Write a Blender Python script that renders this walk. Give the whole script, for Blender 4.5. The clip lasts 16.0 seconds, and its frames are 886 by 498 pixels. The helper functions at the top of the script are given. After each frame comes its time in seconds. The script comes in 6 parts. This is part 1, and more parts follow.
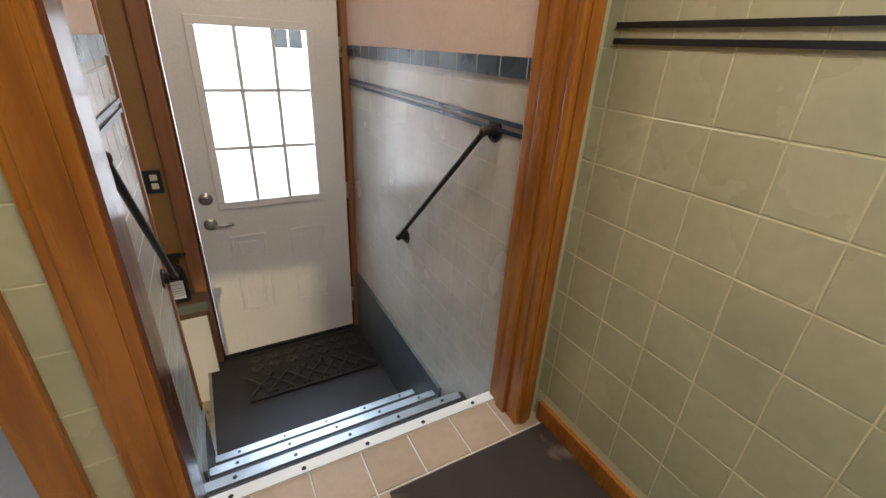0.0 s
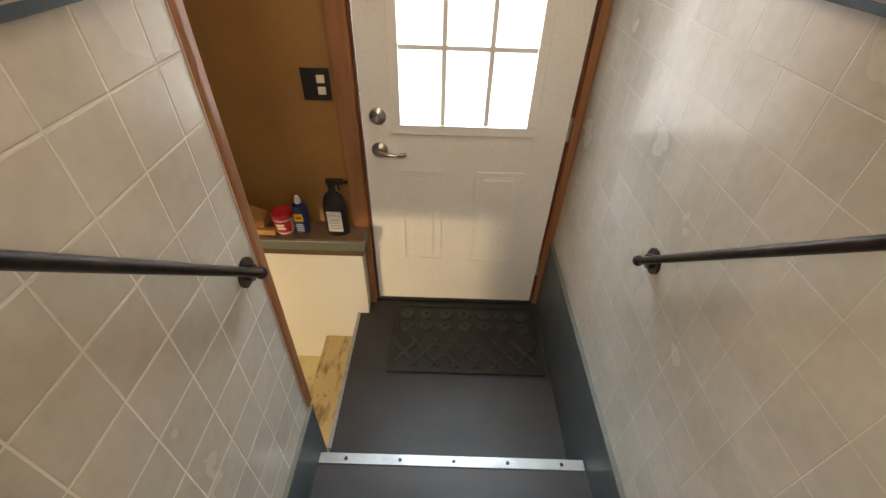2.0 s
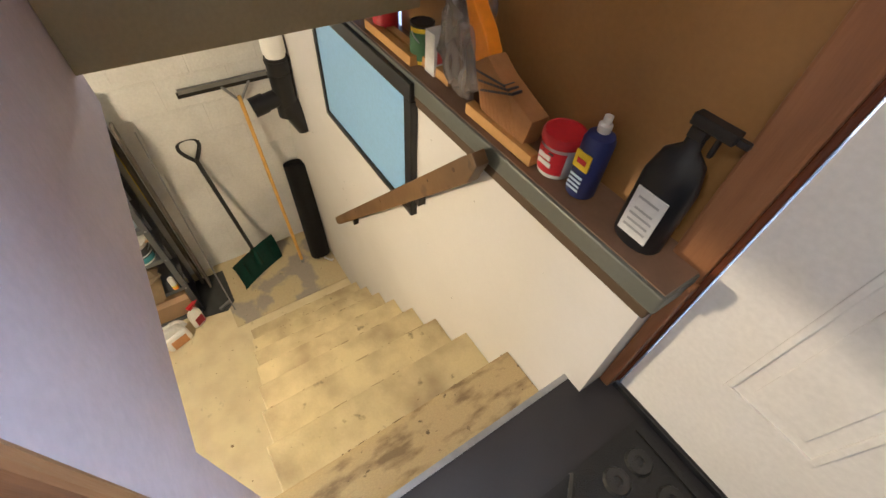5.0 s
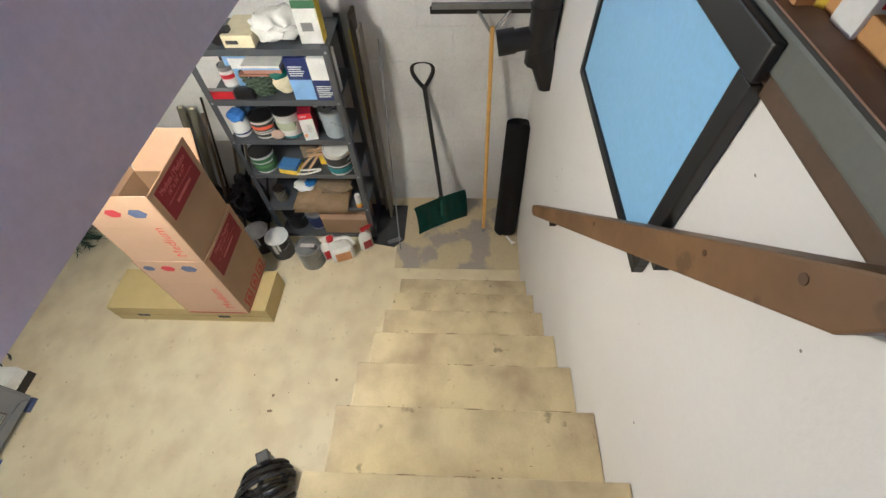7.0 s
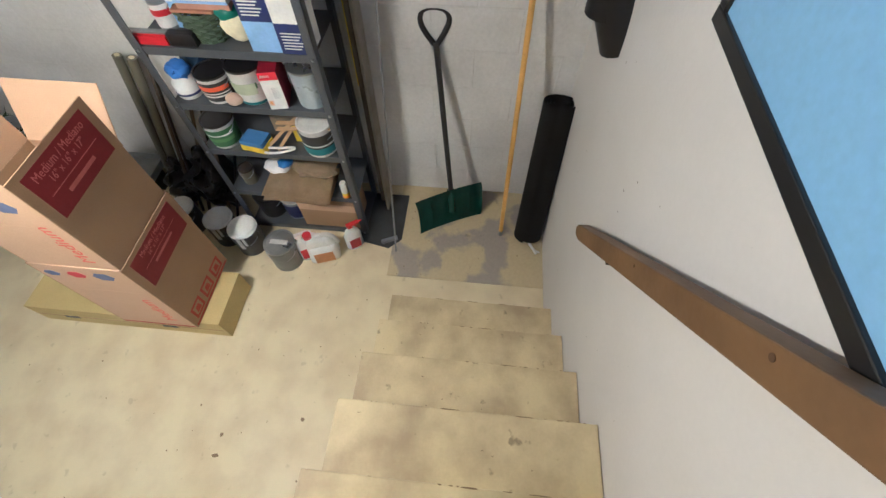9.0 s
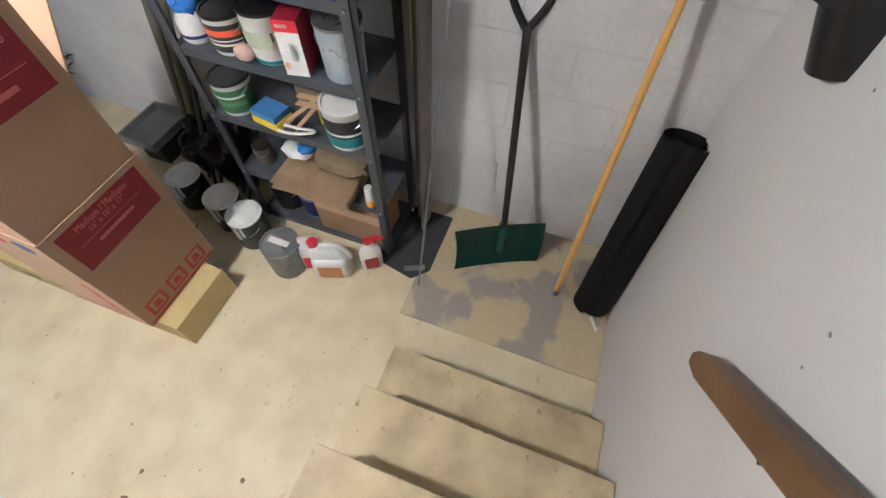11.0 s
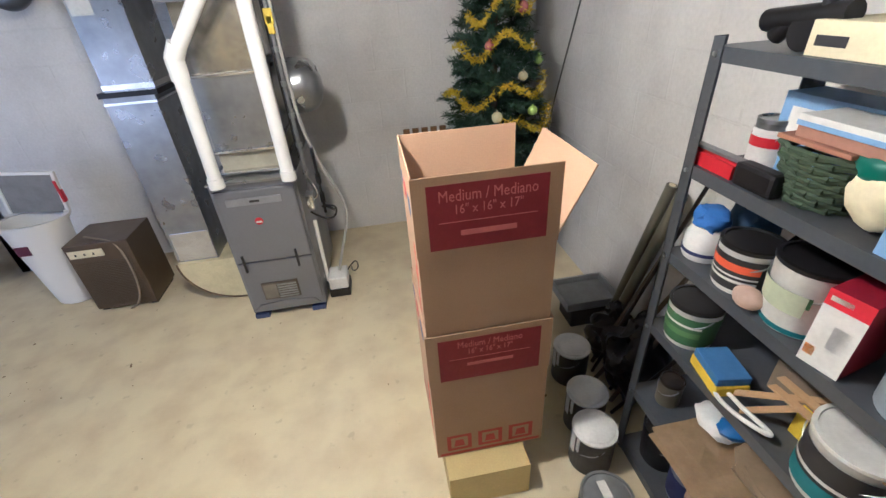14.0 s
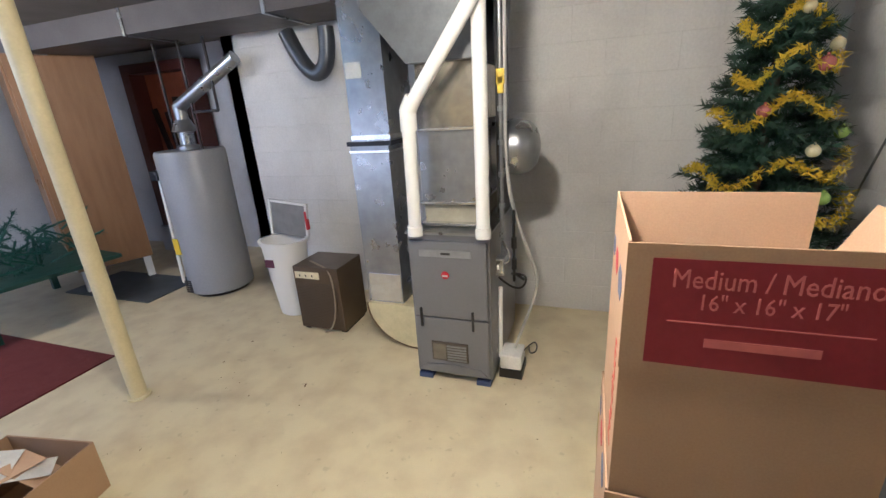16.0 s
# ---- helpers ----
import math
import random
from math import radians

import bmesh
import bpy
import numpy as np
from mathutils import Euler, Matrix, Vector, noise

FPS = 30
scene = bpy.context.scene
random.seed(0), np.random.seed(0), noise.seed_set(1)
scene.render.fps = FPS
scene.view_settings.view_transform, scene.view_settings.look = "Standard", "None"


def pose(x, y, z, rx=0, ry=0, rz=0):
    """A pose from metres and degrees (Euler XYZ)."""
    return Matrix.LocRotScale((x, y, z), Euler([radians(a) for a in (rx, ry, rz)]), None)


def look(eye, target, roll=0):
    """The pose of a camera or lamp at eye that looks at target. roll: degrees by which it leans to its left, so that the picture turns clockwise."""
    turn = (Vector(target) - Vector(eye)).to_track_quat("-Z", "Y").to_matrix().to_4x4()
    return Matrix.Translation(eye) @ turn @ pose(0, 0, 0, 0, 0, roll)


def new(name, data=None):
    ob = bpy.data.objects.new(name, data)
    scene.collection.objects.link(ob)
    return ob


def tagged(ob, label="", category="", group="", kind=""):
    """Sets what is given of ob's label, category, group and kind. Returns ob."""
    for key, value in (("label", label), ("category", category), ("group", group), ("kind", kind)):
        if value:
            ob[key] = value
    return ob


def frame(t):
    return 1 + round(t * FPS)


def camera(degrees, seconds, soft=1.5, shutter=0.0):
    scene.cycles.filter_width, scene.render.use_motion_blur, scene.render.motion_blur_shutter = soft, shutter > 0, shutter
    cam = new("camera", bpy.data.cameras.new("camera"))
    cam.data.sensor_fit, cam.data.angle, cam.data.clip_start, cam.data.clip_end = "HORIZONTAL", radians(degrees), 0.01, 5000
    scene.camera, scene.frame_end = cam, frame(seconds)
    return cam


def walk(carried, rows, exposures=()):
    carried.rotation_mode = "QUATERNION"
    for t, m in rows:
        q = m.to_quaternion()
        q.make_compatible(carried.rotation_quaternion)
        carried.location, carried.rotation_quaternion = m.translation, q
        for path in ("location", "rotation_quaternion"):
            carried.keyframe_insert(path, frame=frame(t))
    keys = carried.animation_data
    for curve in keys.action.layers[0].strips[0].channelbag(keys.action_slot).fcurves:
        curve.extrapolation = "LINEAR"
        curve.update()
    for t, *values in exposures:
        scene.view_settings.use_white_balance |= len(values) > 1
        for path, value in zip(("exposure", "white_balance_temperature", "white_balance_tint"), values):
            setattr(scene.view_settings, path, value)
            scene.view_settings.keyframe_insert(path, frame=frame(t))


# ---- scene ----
cam = camera(92.7, 16.0)
PATH = [
    (0, (0.202, -2.469, 1.846), (1.097, -0.901, 0.986), 3.1),
    (0.5, (0.226, -2.298, 1.811), (0.812, -0.648, 0.845), 2.5),
    (1, (0.317, -2.13, 1.812), (0.671, -0.474, 0.748), 1.6),
    (1.5, (0.366, -1.854, 1.768), (0.512, -0.247, 0.586), 1.2),
    (2, (0.415, -1.606, 1.734), (0.419, -0.075, 0.448), 1.9),
    (2.5, (0.394, -1.379, 1.704), (0.211, 0.05, 0.316), 1.8),
    (3, (0.305, -1.181, 1.625), (0.022, 0.159, 0.168), 0.4),
    (3.2, (0.297, -1.129, 1.576), (-0.034, 0.179, 0.099), 0.9),
    (5.3, (0.156, -0.672, 1.09), (-0.957, 0.012, -0.425), 3.9),
    (5.5, (0.148, -0.657, 1.068), (-1.016, -0.025, -0.431), 3.3),
    (6, (0.024, -0.619, 0.933), (-1.228, -0.231, -0.578), 6.1),
    (6.5, (-0.139, -0.574, 0.84), (-1.365, -0.513, -0.738), 1.6),
    (7, (-0.297, -0.519, 0.785), (-1.447, -0.604, -0.85), -2.6),
    (7.5, (-0.41, -0.503, 0.717), (-1.497, -0.607, -0.958), -2.7),
    (8, (-0.569, -0.529, 0.569), (-1.613, -0.635, -1.134), -2.2),
    (8.2, (-0.623, -0.537, 0.541), (-1.651, -0.624, -1.173), -1.7),
    (10.3, (-1.072, -0.532, 0.153), (-2.082, -0.768, -1.557), 1.0),
    (10.5, (-1.1, -0.54, 0.134), (-2.074, -0.781, -1.596), 1.4),
    (11, (-1.252, -0.561, -0.001), (-2.269, -0.911, -1.687), 1.6),
    (11.5, (-1.356, -0.594, -0.062), (-2.365, -1.146, -1.698), -0.2),
    (12, (-1.413, -0.714, -0.142), (-2.243, -1.618, -1.722), -4.3),
    (12.5, (-1.37, -0.798, -0.152), (-2.074, -1.965, -1.615), -5.1),
    (13, (-1.312, -0.865, -0.103), (-1.849, -2.261, -1.431), -5.9),
    (13.5, (-1.338, -0.933, -0.111), (-1.673, -2.528, -1.27), -6.6),
    (14, (-1.411, -0.924, -0.154), (-1.641, -2.617, -1.194), -4.1),
    (14.5, (-1.437, -1.003, -0.198), (-1.539, -2.744, -1.177), -2.2),
    (15, (-1.466, -1.131, -0.228), (-1.368, -2.933, -1.09), -1.6),
    (15.5, (-1.431, -1.188, -0.261), (-1.072, -2.998, -1.033), -2.2),
    (16, (-1.409, -1.191, -0.312), (-0.764, -2.971, -0.959), -3.7),
]
EXPOSURES = ((0, 1.32, 6100, 10), (0.8, 1.6, 6400, 10), (1.5, 1.8, 7000, 10), (2.2, 1.8, 7200, 10), (3.2, 1.9, 7300, 10), (5.4, 2.15, 5300, 13), (6.5, 2.05, 4750, 13), (8, 2.05, 4600, 14), (10.5, 2.15, 4500, 16), (12.5, 2.25, 4400, 20), (14, 2.15, 4600, 18), (16, 2.15, 4800, 17))
walk(cam, [(t, look(eye, target, roll)) for t, eye, target, roll in PATH], EXPOSURES)


# world and lights
world = bpy.data.worlds.new("world")
scene.world = world
world.use_nodes = True
sky = world.node_tree.nodes.new("ShaderNodeTexSky")
sky.sky_type, sky.sun_disc = "NISHITA", False
sky.sun_elevation, sky.sun_rotation = radians(40), radians(200)
world.node_tree.links.new(sky.outputs[0], world.node_tree.nodes["Background"].inputs[0])
world.node_tree.nodes["Background"].inputs[1].default_value = 0.14


def light(name, kind, where, energy, color=(1, 1, 1), size=0.2, target=None, size_y=None):
    d = bpy.data.lights.new(name, kind)
    d.energy, d.color = energy, color
    if kind == "AREA":
        d.size = size
        if size_y:
            d.shape, d.size_y = "RECTANGLE", size_y
    elif kind == "POINT":
        d.shadow_soft_size = size
    elif kind == "SUN":
        d.angle = size
    ob = new(name, d)
    ob.matrix_world = look(where, target) if target else pose(*where)
    return ob


light("sun", "SUN", (3, 6, 9), 5.0, (1, 0.95, 0.88), 0.01, (0, 12, 0))
# Unseen area lamp outside, stands in for sky light through the door.
light("door_daylight", "AREA", (0.46, 1.25, 2.75), 56, (0.66, 0.84, 1.0), 1.1, (0.46, -0.6, 1.3))
# Two unseen fill lamps, added to brighten kitchen and stair walls.
light("kitchen_fill", "AREA", (0.4, -2.9, 2.95), 12, (1, 0.90, 0.76), 0.5, (0.4, -2.9, 0))
light("landing_fill", "POINT", (0.4, -1.0, 2.9), 7.8, (1, 0.89, 0.74), 0.12)
light("unseen_bulb", "POINT", (-1.0, -1.82, 0.36), 35, (1, 0.775, 0.45), 0.07)
# Unseen second bulb, added off to the east to light wardrobe and tank.
light("unseen_bulb", "POINT", (2.6, -2.2, 0.335), 13, (1, 0.775, 0.45), 0.07)


# materials
def principled(name, color=(0.5, 0.5, 0.5), rough=0.6, metal=0.0):
    m = bpy.data.materials.new(name)
    m.use_nodes = True
    b = m.node_tree.nodes["Principled BSDF"]
    b.inputs["Base Color"].default_value = (*color, 1)
    b.inputs["Roughness"].default_value = rough
    b.inputs["Metallic"].default_value = metal
    m.diffuse_color = (*color, 1)
    return m


def worn(name, color, dark=None, rough=0.6, metal=0.0, scale=6.0, fine=80.0, bump=0.15, amount=0.35, stretch=(1, 1, 1), spots=0.0, lo=0.4, hi=0.7, coords="Object", grain_mix=0.2):
    """A surface that varies at two scales: broad stains towards a second colour, and fine grain in bump."""
    m = principled(name, color, rough, metal)
    nt = m.node_tree
    n, l = nt.nodes, nt.links
    b = n["Principled BSDF"]
    tc, mp = n.new("ShaderNodeTexCoord"), n.new("ShaderNodeMapping")
    mp.inputs["Scale"].default_value = stretch
    l.new(tc.outputs[coords], mp.inputs[0])
    big, small = n.new("ShaderNodeTexNoise"), n.new("ShaderNodeTexNoise")
    big.inputs["Scale"].default_value, small.inputs["Scale"].default_value = scale, fine
    big.inputs["Detail"].default_value, small.inputs["Detail"].default_value = 5, 3
    for q in (big, small):
        l.new(mp.outputs[0], q.inputs["Vector"])
    ramp = n.new("ShaderNodeMapRange")
    ramp.inputs[1].default_value, ramp.inputs[2].default_value = lo, hi
    ramp.inputs[4].default_value = amount
    l.new(big.outputs[0], ramp.inputs[0])
    mix = n.new("ShaderNodeMix")
    mix.data_type = "RGBA"
    l.new(ramp.outputs[0], mix.inputs[0])
    mix.inputs[6].default_value = (*color, 1)
    mix.inputs[7].default_value = (*(dark or [c * 0.55 for c in color]), 1)
    out = mix.outputs[2]
    grain = n.new("ShaderNodeMix")
    grain.data_type, grain.blend_type = "RGBA", "MULTIPLY"
    grain.inputs[0].default_value = grain_mix
    l.new(out, grain.inputs[6])
    l.new(small.outputs[0], grain.inputs[7])
    gain = n.new("ShaderNodeMix")
    gain.data_type, gain.blend_type = "RGBA", "MULTIPLY"
    gain.inputs[0].default_value = 1
    gain.inputs[7].default_value = (1 + 0.5 * grain_mix,) * 3 + (1,)
    l.new(grain.outputs[2], gain.inputs[6])
    out = gain.outputs[2]
    if spots:
        sp = n.new("ShaderNodeTexNoise")
        sp.inputs["Scale"].default_value, sp.inputs["Detail"].default_value = scale * 3.5, 4
        l.new(tc.outputs[coords], sp.inputs["Vector"])
        st = n.new("ShaderNodeMapRange")
        st.inputs[1].default_value, st.inputs[2].default_value, st.inputs[4].default_value = 0.66, 0.72, spots
        l.new(sp.outputs[0], st.inputs[0])
        m2 = n.new("ShaderNodeMix")
        m2.data_type = "RGBA"
        l.new(st.outputs[0], m2.inputs[0])
        l.new(out, m2.inputs[6])
        m2.inputs[7].default_value = (*[c * 0.3 for c in (dark or color)], 1)
        out = m2.outputs[2]
    l.new(out, b.inputs["Base Color"])
    bp = n.new("ShaderNodeBump")
    bp.inputs["Strength"].default_value, bp.inputs["Distance"].default_value = bump, 0.004
    l.new(small.outputs[0], bp.inputs["Height"])
    l.new(bp.outputs[0], b.inputs["Normal"])
    rr = n.new("ShaderNodeMapRange")
    rr.inputs[3].default_value, rr.inputs[4].default_value = max(rough - 0.12, 0.03), min(rough + 0.12, 1)
    l.new(big.outputs[0], rr.inputs[0])
    l.new(rr.outputs[0], b.inputs["Roughness"])
    return m


M = dict(
    oak=worn("oak_trim", (0.37, 0.135, 0.018), (0.19, 0.055, 0.008), 0.28, scale=5, fine=60, stretch=(6, 6, 0.6), amount=0.8, bump=0.1),
    tile_k=worn("kitchen_tileboard", (0.46, 0.42, 0.26), (0.33, 0.30, 0.18), 0.3, scale=7, fine=40, amount=0.6, bump=0.05),
    tile_s=worn("stair_tileboard", (0.50, 0.47, 0.42), (0.34, 0.31, 0.27), 0.22, scale=4, fine=30, amount=0.6, bump=0.05),
    grout=worn("grout", (0.68, 0.66, 0.62), rough=0.5),
    navy=worn("navy_stripe", (0.02, 0.035, 0.055), rough=0.3, amount=0.2),
    vinyl=worn("grey_stair_vinyl", (0.024, 0.021, 0.023), (0.015, 0.014, 0.015), 0.62, scale=5, fine=150, bump=0.1),
    skirt=worn("grey_skirt", (0.07, 0.085, 0.10), rough=0.45),
    strip=worn("worn_aluminium_nosing", (0.36, 0.37, 0.38), (0.16, 0.17, 0.18), 0.42, 0.65, scale=14, fine=120),
    floor_k=worn("kitchen_floor_tile", (0.40, 0.30, 0.22), (0.27, 0.19, 0.13), 0.35, scale=9, fine=60, amount=0.7),
    white=worn("white_door_paint", (0.74, 0.72, 0.70), (0.62, 0.6, 0.58), 0.35, scale=3, amount=0.4, bump=0.03),
    brown=worn("brown_wall_paint", (0.29, 0.15, 0.045), (0.21, 0.105, 0.03), 0.55, scale=3, amount=0.5),
    pink=worn("upper_wall_paint", (0.66, 0.50, 0.40), rough=0.6, amount=0.1),
    ceil=worn("ceiling_paint", (0.6, 0.57, 0.5), rough=0.8, amount=0.15),
    wallw=worn("whitewashed_wall", (0.60, 0.585, 0.57), (0.50, 0.48, 0.46), 0.7, scale=1.6, fine=90, amount=0.4, bump=0.12, grain_mix=0.06),
    wallg=worn("painted_block_grey", (0.52, 0.52, 0.53), (0.36, 0.36, 0.37), 0.8, scale=2.5, fine=60, amount=0.5, bump=0.5),
    floor=worn("yellowed_painted_concrete", (0.65, 0.575, 0.375), (0.50, 0.41, 0.26), 0.5, scale=5.5, fine=180, amount=0.7, bump=0.1, spots=0.22, grain_mix=0.08),
    tread=worn("yellow_painted_wood", (0.58, 0.49, 0.28), (0.29, 0.22, 0.13), 0.45, scale=5, fine=110, amount=0.8, bump=0.15, lo=0.40, hi=0.68, spots=0.6, grain_mix=0.14),
    bare=worn("worn_bare_wood", (0.50, 0.38, 0.19), (0.16, 0.10, 0.045), 0.6, scale=9, fine=140, amount=0.8, stretch=(2.6, 0.9, 1), spots=0.8, lo=0.50, hi=0.66, grain_mix=0.35),
    # Partition's lilac is daylight's cast, partly put into this colour.
    lilac=worn("daylight_cast_paint", (0.54, 0.44, 0.46), rough=0.6, amount=0.2),
    black=principled("black_plastic", (0.012, 0.012, 0.013), 0.35),
    iron=worn("black_iron", (0.02, 0.02, 0.022), (0.10, 0.06, 0.04), 0.35, 0.6, scale=20, amount=0.4),
    mat=worn("dark_rubber_mat", (0.006, 0.006, 0.006), (0.012, 0.011, 0.009), 0.5, scale=30, fine=300, bump=0.6),
    # Raised rubber is paler and glossier; part of its sheen is in the colour.
    mat_hi=worn("sheen_raised_rubber", (0.022, 0.021, 0.019), (0.008, 0.008, 0.008), 0.32, scale=30, fine=300, bump=0.6),
    glass=principled("window_glass", (1, 1, 1), 0.02),
    grey=worn("grey_shelf_enamel", (0.075, 0.085, 0.10), (0.12, 0.11, 0.10), 0.4, 0.2, scale=9, amount=0.4, bump=0.05),
    card=worn("brown_cardboard", (0.36, 0.235, 0.13), (0.31, 0.20, 0.11), 0.8, scale=6, fine=220, amount=0.5, bump=0.08),
    card_pale=worn("pale_cardboard", (0.56, 0.38, 0.24), (0.5, 0.34, 0.21), 0.8, scale=6, fine=220, amount=0.3, bump=0.08),
    card_y=worn("yellow_cardboard", (0.52, 0.42, 0.17), (0.42, 0.33, 0.13), 0.7, scale=6, fine=150, amount=0.4),
    red=worn("red_print", (0.20, 0.010, 0.018), (0.16, 0.008, 0.015), 0.6, scale=12, amount=0.4),
    wood=worn("aged_pine", (0.22, 0.12, 0.045), (0.10, 0.05, 0.02), 0.55, scale=6, fine=50, stretch=(0.7, 6, 6), amount=0.8, spots=0.4),
    blue=worn("pale_blue_panel", (0.24, 0.44, 0.70), (0.22, 0.41, 0.66), 0.4, scale=2, amount=0.3, bump=0.02),
    furnace=worn("furnace_enamel", (0.20, 0.205, 0.225), (0.17, 0.175, 0.19), 0.35, 0.4, scale=4, fine=200, amount=0.3, bump=0.03),
    galv=worn("galvanized_steel", (0.39, 0.405, 0.42), (0.27, 0.285, 0.30), 0.3, 0.85, scale=9, fine=30, amount=0.7, bump=0.05),
    pvc=principled("white_pvc", (0.78, 0.78, 0.76), 0.3),
    tank=worn("grey_tank_enamel", (0.30, 0.31, 0.33), rough=0.35, amount=0.15, scale=3, bump=0.02),
    bin=principled("white_plastic", (0.75, 0.75, 0.73), 0.35),
    brownbox=worn("brown_appliance", (0.085, 0.06, 0.035), (0.06, 0.04, 0.022), 0.35, scale=5, amount=0.5),
    cream=worn("cream_post_paint", (0.66, 0.58, 0.34), rough=0.5, amount=0.3),
)
gl = M["glass"].node_tree.nodes["Principled BSDF"]
gl.inputs["Transmission Weight"].default_value = 1.0


# matx
M.update(
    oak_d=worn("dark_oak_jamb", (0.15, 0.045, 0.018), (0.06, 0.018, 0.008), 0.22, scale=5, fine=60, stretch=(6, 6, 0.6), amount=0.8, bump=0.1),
    oak_b=worn("brown_casing", (0.27, 0.12, 0.05), (0.17, 0.07, 0.03), 0.4, scale=5, fine=60, stretch=(6, 6, 0.6), amount=0.7),
    grout2=worn("pale_groove", (0.62, 0.56, 0.36), rough=0.5, amount=0.2),
    olive=worn("olive_paint", (0.24, 0.20, 0.12), (0.2, 0.16, 0.09), 0.6),
    skirt2=worn("pale_grey_paint", (0.10, 0.105, 0.092), (0.10, 0.11, 0.10), 0.45, scale=9, amount=0.7),
    floor2=worn("stained_concrete", (0.50, 0.42, 0.25), (0.30, 0.27, 0.24), 0.5, scale=4, fine=60, amount=0.9, lo=0.5, hi=0.56, spots=0.4),
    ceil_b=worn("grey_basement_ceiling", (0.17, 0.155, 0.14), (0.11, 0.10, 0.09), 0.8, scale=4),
    carpet=worn("dark_red_carpet", (0.13, 0.022, 0.02), (0.09, 0.015, 0.014), 0.95, scale=20, fine=400, bump=0.6),
)


def block_wall_material():
    """Painted concrete blocks: shallow joints in relief, broad grey stains."""
    m = worn("painted_blocks", (0.68, 0.67, 0.65), (0.42, 0.41, 0.40), 0.8, scale=1.4, fine=70, bump=0.4, amount=0.7, lo=0.42, hi=0.72)
    n, l = m.node_tree.nodes, m.node_tree.links
    tc = n.new("ShaderNodeTexCoord")
    sep = n.new("ShaderNodeSeparateXYZ")
    l.new(tc.outputs["Object"], sep.inputs[0])
    add = n.new("ShaderNodeMath")
    l.new(sep.outputs[0], add.inputs[0])
    l.new(sep.outputs[1], add.inputs[1])
    com = n.new("ShaderNodeCombineXYZ")
    l.new(add.outputs[0], com.inputs[0])
    l.new(sep.outputs[2], com.inputs[1])
    br = n.new("ShaderNodeTexBrick")
    br.inputs["Scale"].default_value = 1.0
    br.inputs["Brick Width"].default_value, br.inputs["Row Height"].default_value = 0.4, 0.2
    br.inputs["Mortar Size"].default_value, br.inputs["Mortar Smooth"].default_value = 0.006, 0.6
    l.new(com.outputs[0], br.inputs["Vector"])
    b2 = n.new("ShaderNodeBump")
    b2.invert = True
    b2.inputs["Strength"].default_value, b2.inputs["Distance"].default_value = 0.5, 0.004
    l.new(br.outputs["Fac"], b2.inputs["Height"])
    bs = n["Principled BSDF"]
    old = bs.inputs["Normal"].links[0].from_socket
    l.new(old, b2.inputs["Normal"])
    l.new(b2.outputs[0], bs.inputs["Normal"])
    return m


M["wallb"] = block_wall_material()


def tile_material(name, color, dark, rough=0.22):
    m = worn(name, color, dark, rough, scale=2.6, fine=40, amount=0.6, bump=0.04, lo=0.35, hi=0.7, coords="Object")
    n, l = m.node_tree.nodes, m.node_tree.links
    geo = n.new("ShaderNodeNewGeometry")
    for q in [x for x in n if x.bl_idname == "ShaderNodeMapping"]:
        l.new(geo.outputs["Position"], q.inputs[0])
    b = n["Principled BSDF"]
    info = n.new("ShaderNodeObjectInfo")
    mr = n.new("ShaderNodeMapRange")
    mr.inputs[3].default_value, mr.inputs[4].default_value = 0.95, 1.04
    l.new(info.outputs["Random"], mr.inputs[0])
    old = b.inputs["Base Color"].links[0].from_socket
    mul = n.new("ShaderNodeVectorMath")
    mul.operation = "SCALE"
    l.new(old, mul.inputs[0])
    l.new(mr.outputs[0], mul.inputs["Scale"])
    l.new(mul.outputs[0], b.inputs["Base Color"])
    return m


M["tile_s"] = tile_material("stair_tileboard", (0.56, 0.53, 0.48), (0.33, 0.30, 0.25), 0.24)
M["tile_kt"] = tile_material("kitchen_tileboard_piece", (0.48, 0.44, 0.28), (0.26, 0.28, 0.17), 0.3)
M["tile_f"] = tile_material("kitchen_floor_piece", (0.46, 0.34, 0.24), (0.28, 0.20, 0.14), 0.35)
COLORS = {}


def C(name, color, rough=0.45, metal=0.0, amount=0.35):
    if name not in COLORS:
        COLORS[name] = worn(name, color, rough=rough, metal=metal, scale=14, fine=90, amount=amount, bump=0.04)
    return COLORS[name]


# builders
def part(name, bm, material, parent=None, label="", at=(0, 0, 0), smooth=False, bevel=0.0, turn=0.0):
    """Links a bmesh as one mesh object."""
    if bevel:
        bmesh.ops.bevel(bm, geom=bm.edges[:], offset=bevel, segments=2, affect="EDGES", profile=0.6, clamp_overlap=True)
    me = bpy.data.meshes.new(name)
    bm.to_mesh(me)
    bm.free()
    if smooth:
        me.polygons.foreach_set("use_smooth", [True] * len(me.polygons))
        me.set_sharp_from_angle(angle=radians(40))
    me.materials.append(M[material] if isinstance(material, str) else material)
    ob = new(name, me)
    ob.location, ob.rotation_euler[2] = at, radians(turn)
    if parent:
        ob.parent = parent
    if label:
        tagged(ob, label)
    return ob


def thing(name, at, label, category, group="", turn=0.0, kind="", tilt=(0, 0)):
    ob = new(name)
    ob.location = at
    ob.rotation_euler = (radians(tilt[0]), radians(tilt[1]), radians(turn))
    ob.empty_display_size = 0.05
    return tagged(ob, label, category, group, kind)


def add_box(bm, lo, hi, m=None):
    c = [(a + b) / 2 for a, b in zip(lo, hi)]
    s = [max(b - a, 1e-4) for a, b in zip(lo, hi)]
    t = Matrix.Translation(c) @ Matrix.Diagonal((*s, 1))
    return bmesh.ops.create_cube(bm, size=1, matrix=(m @ t) if m else t)["verts"]


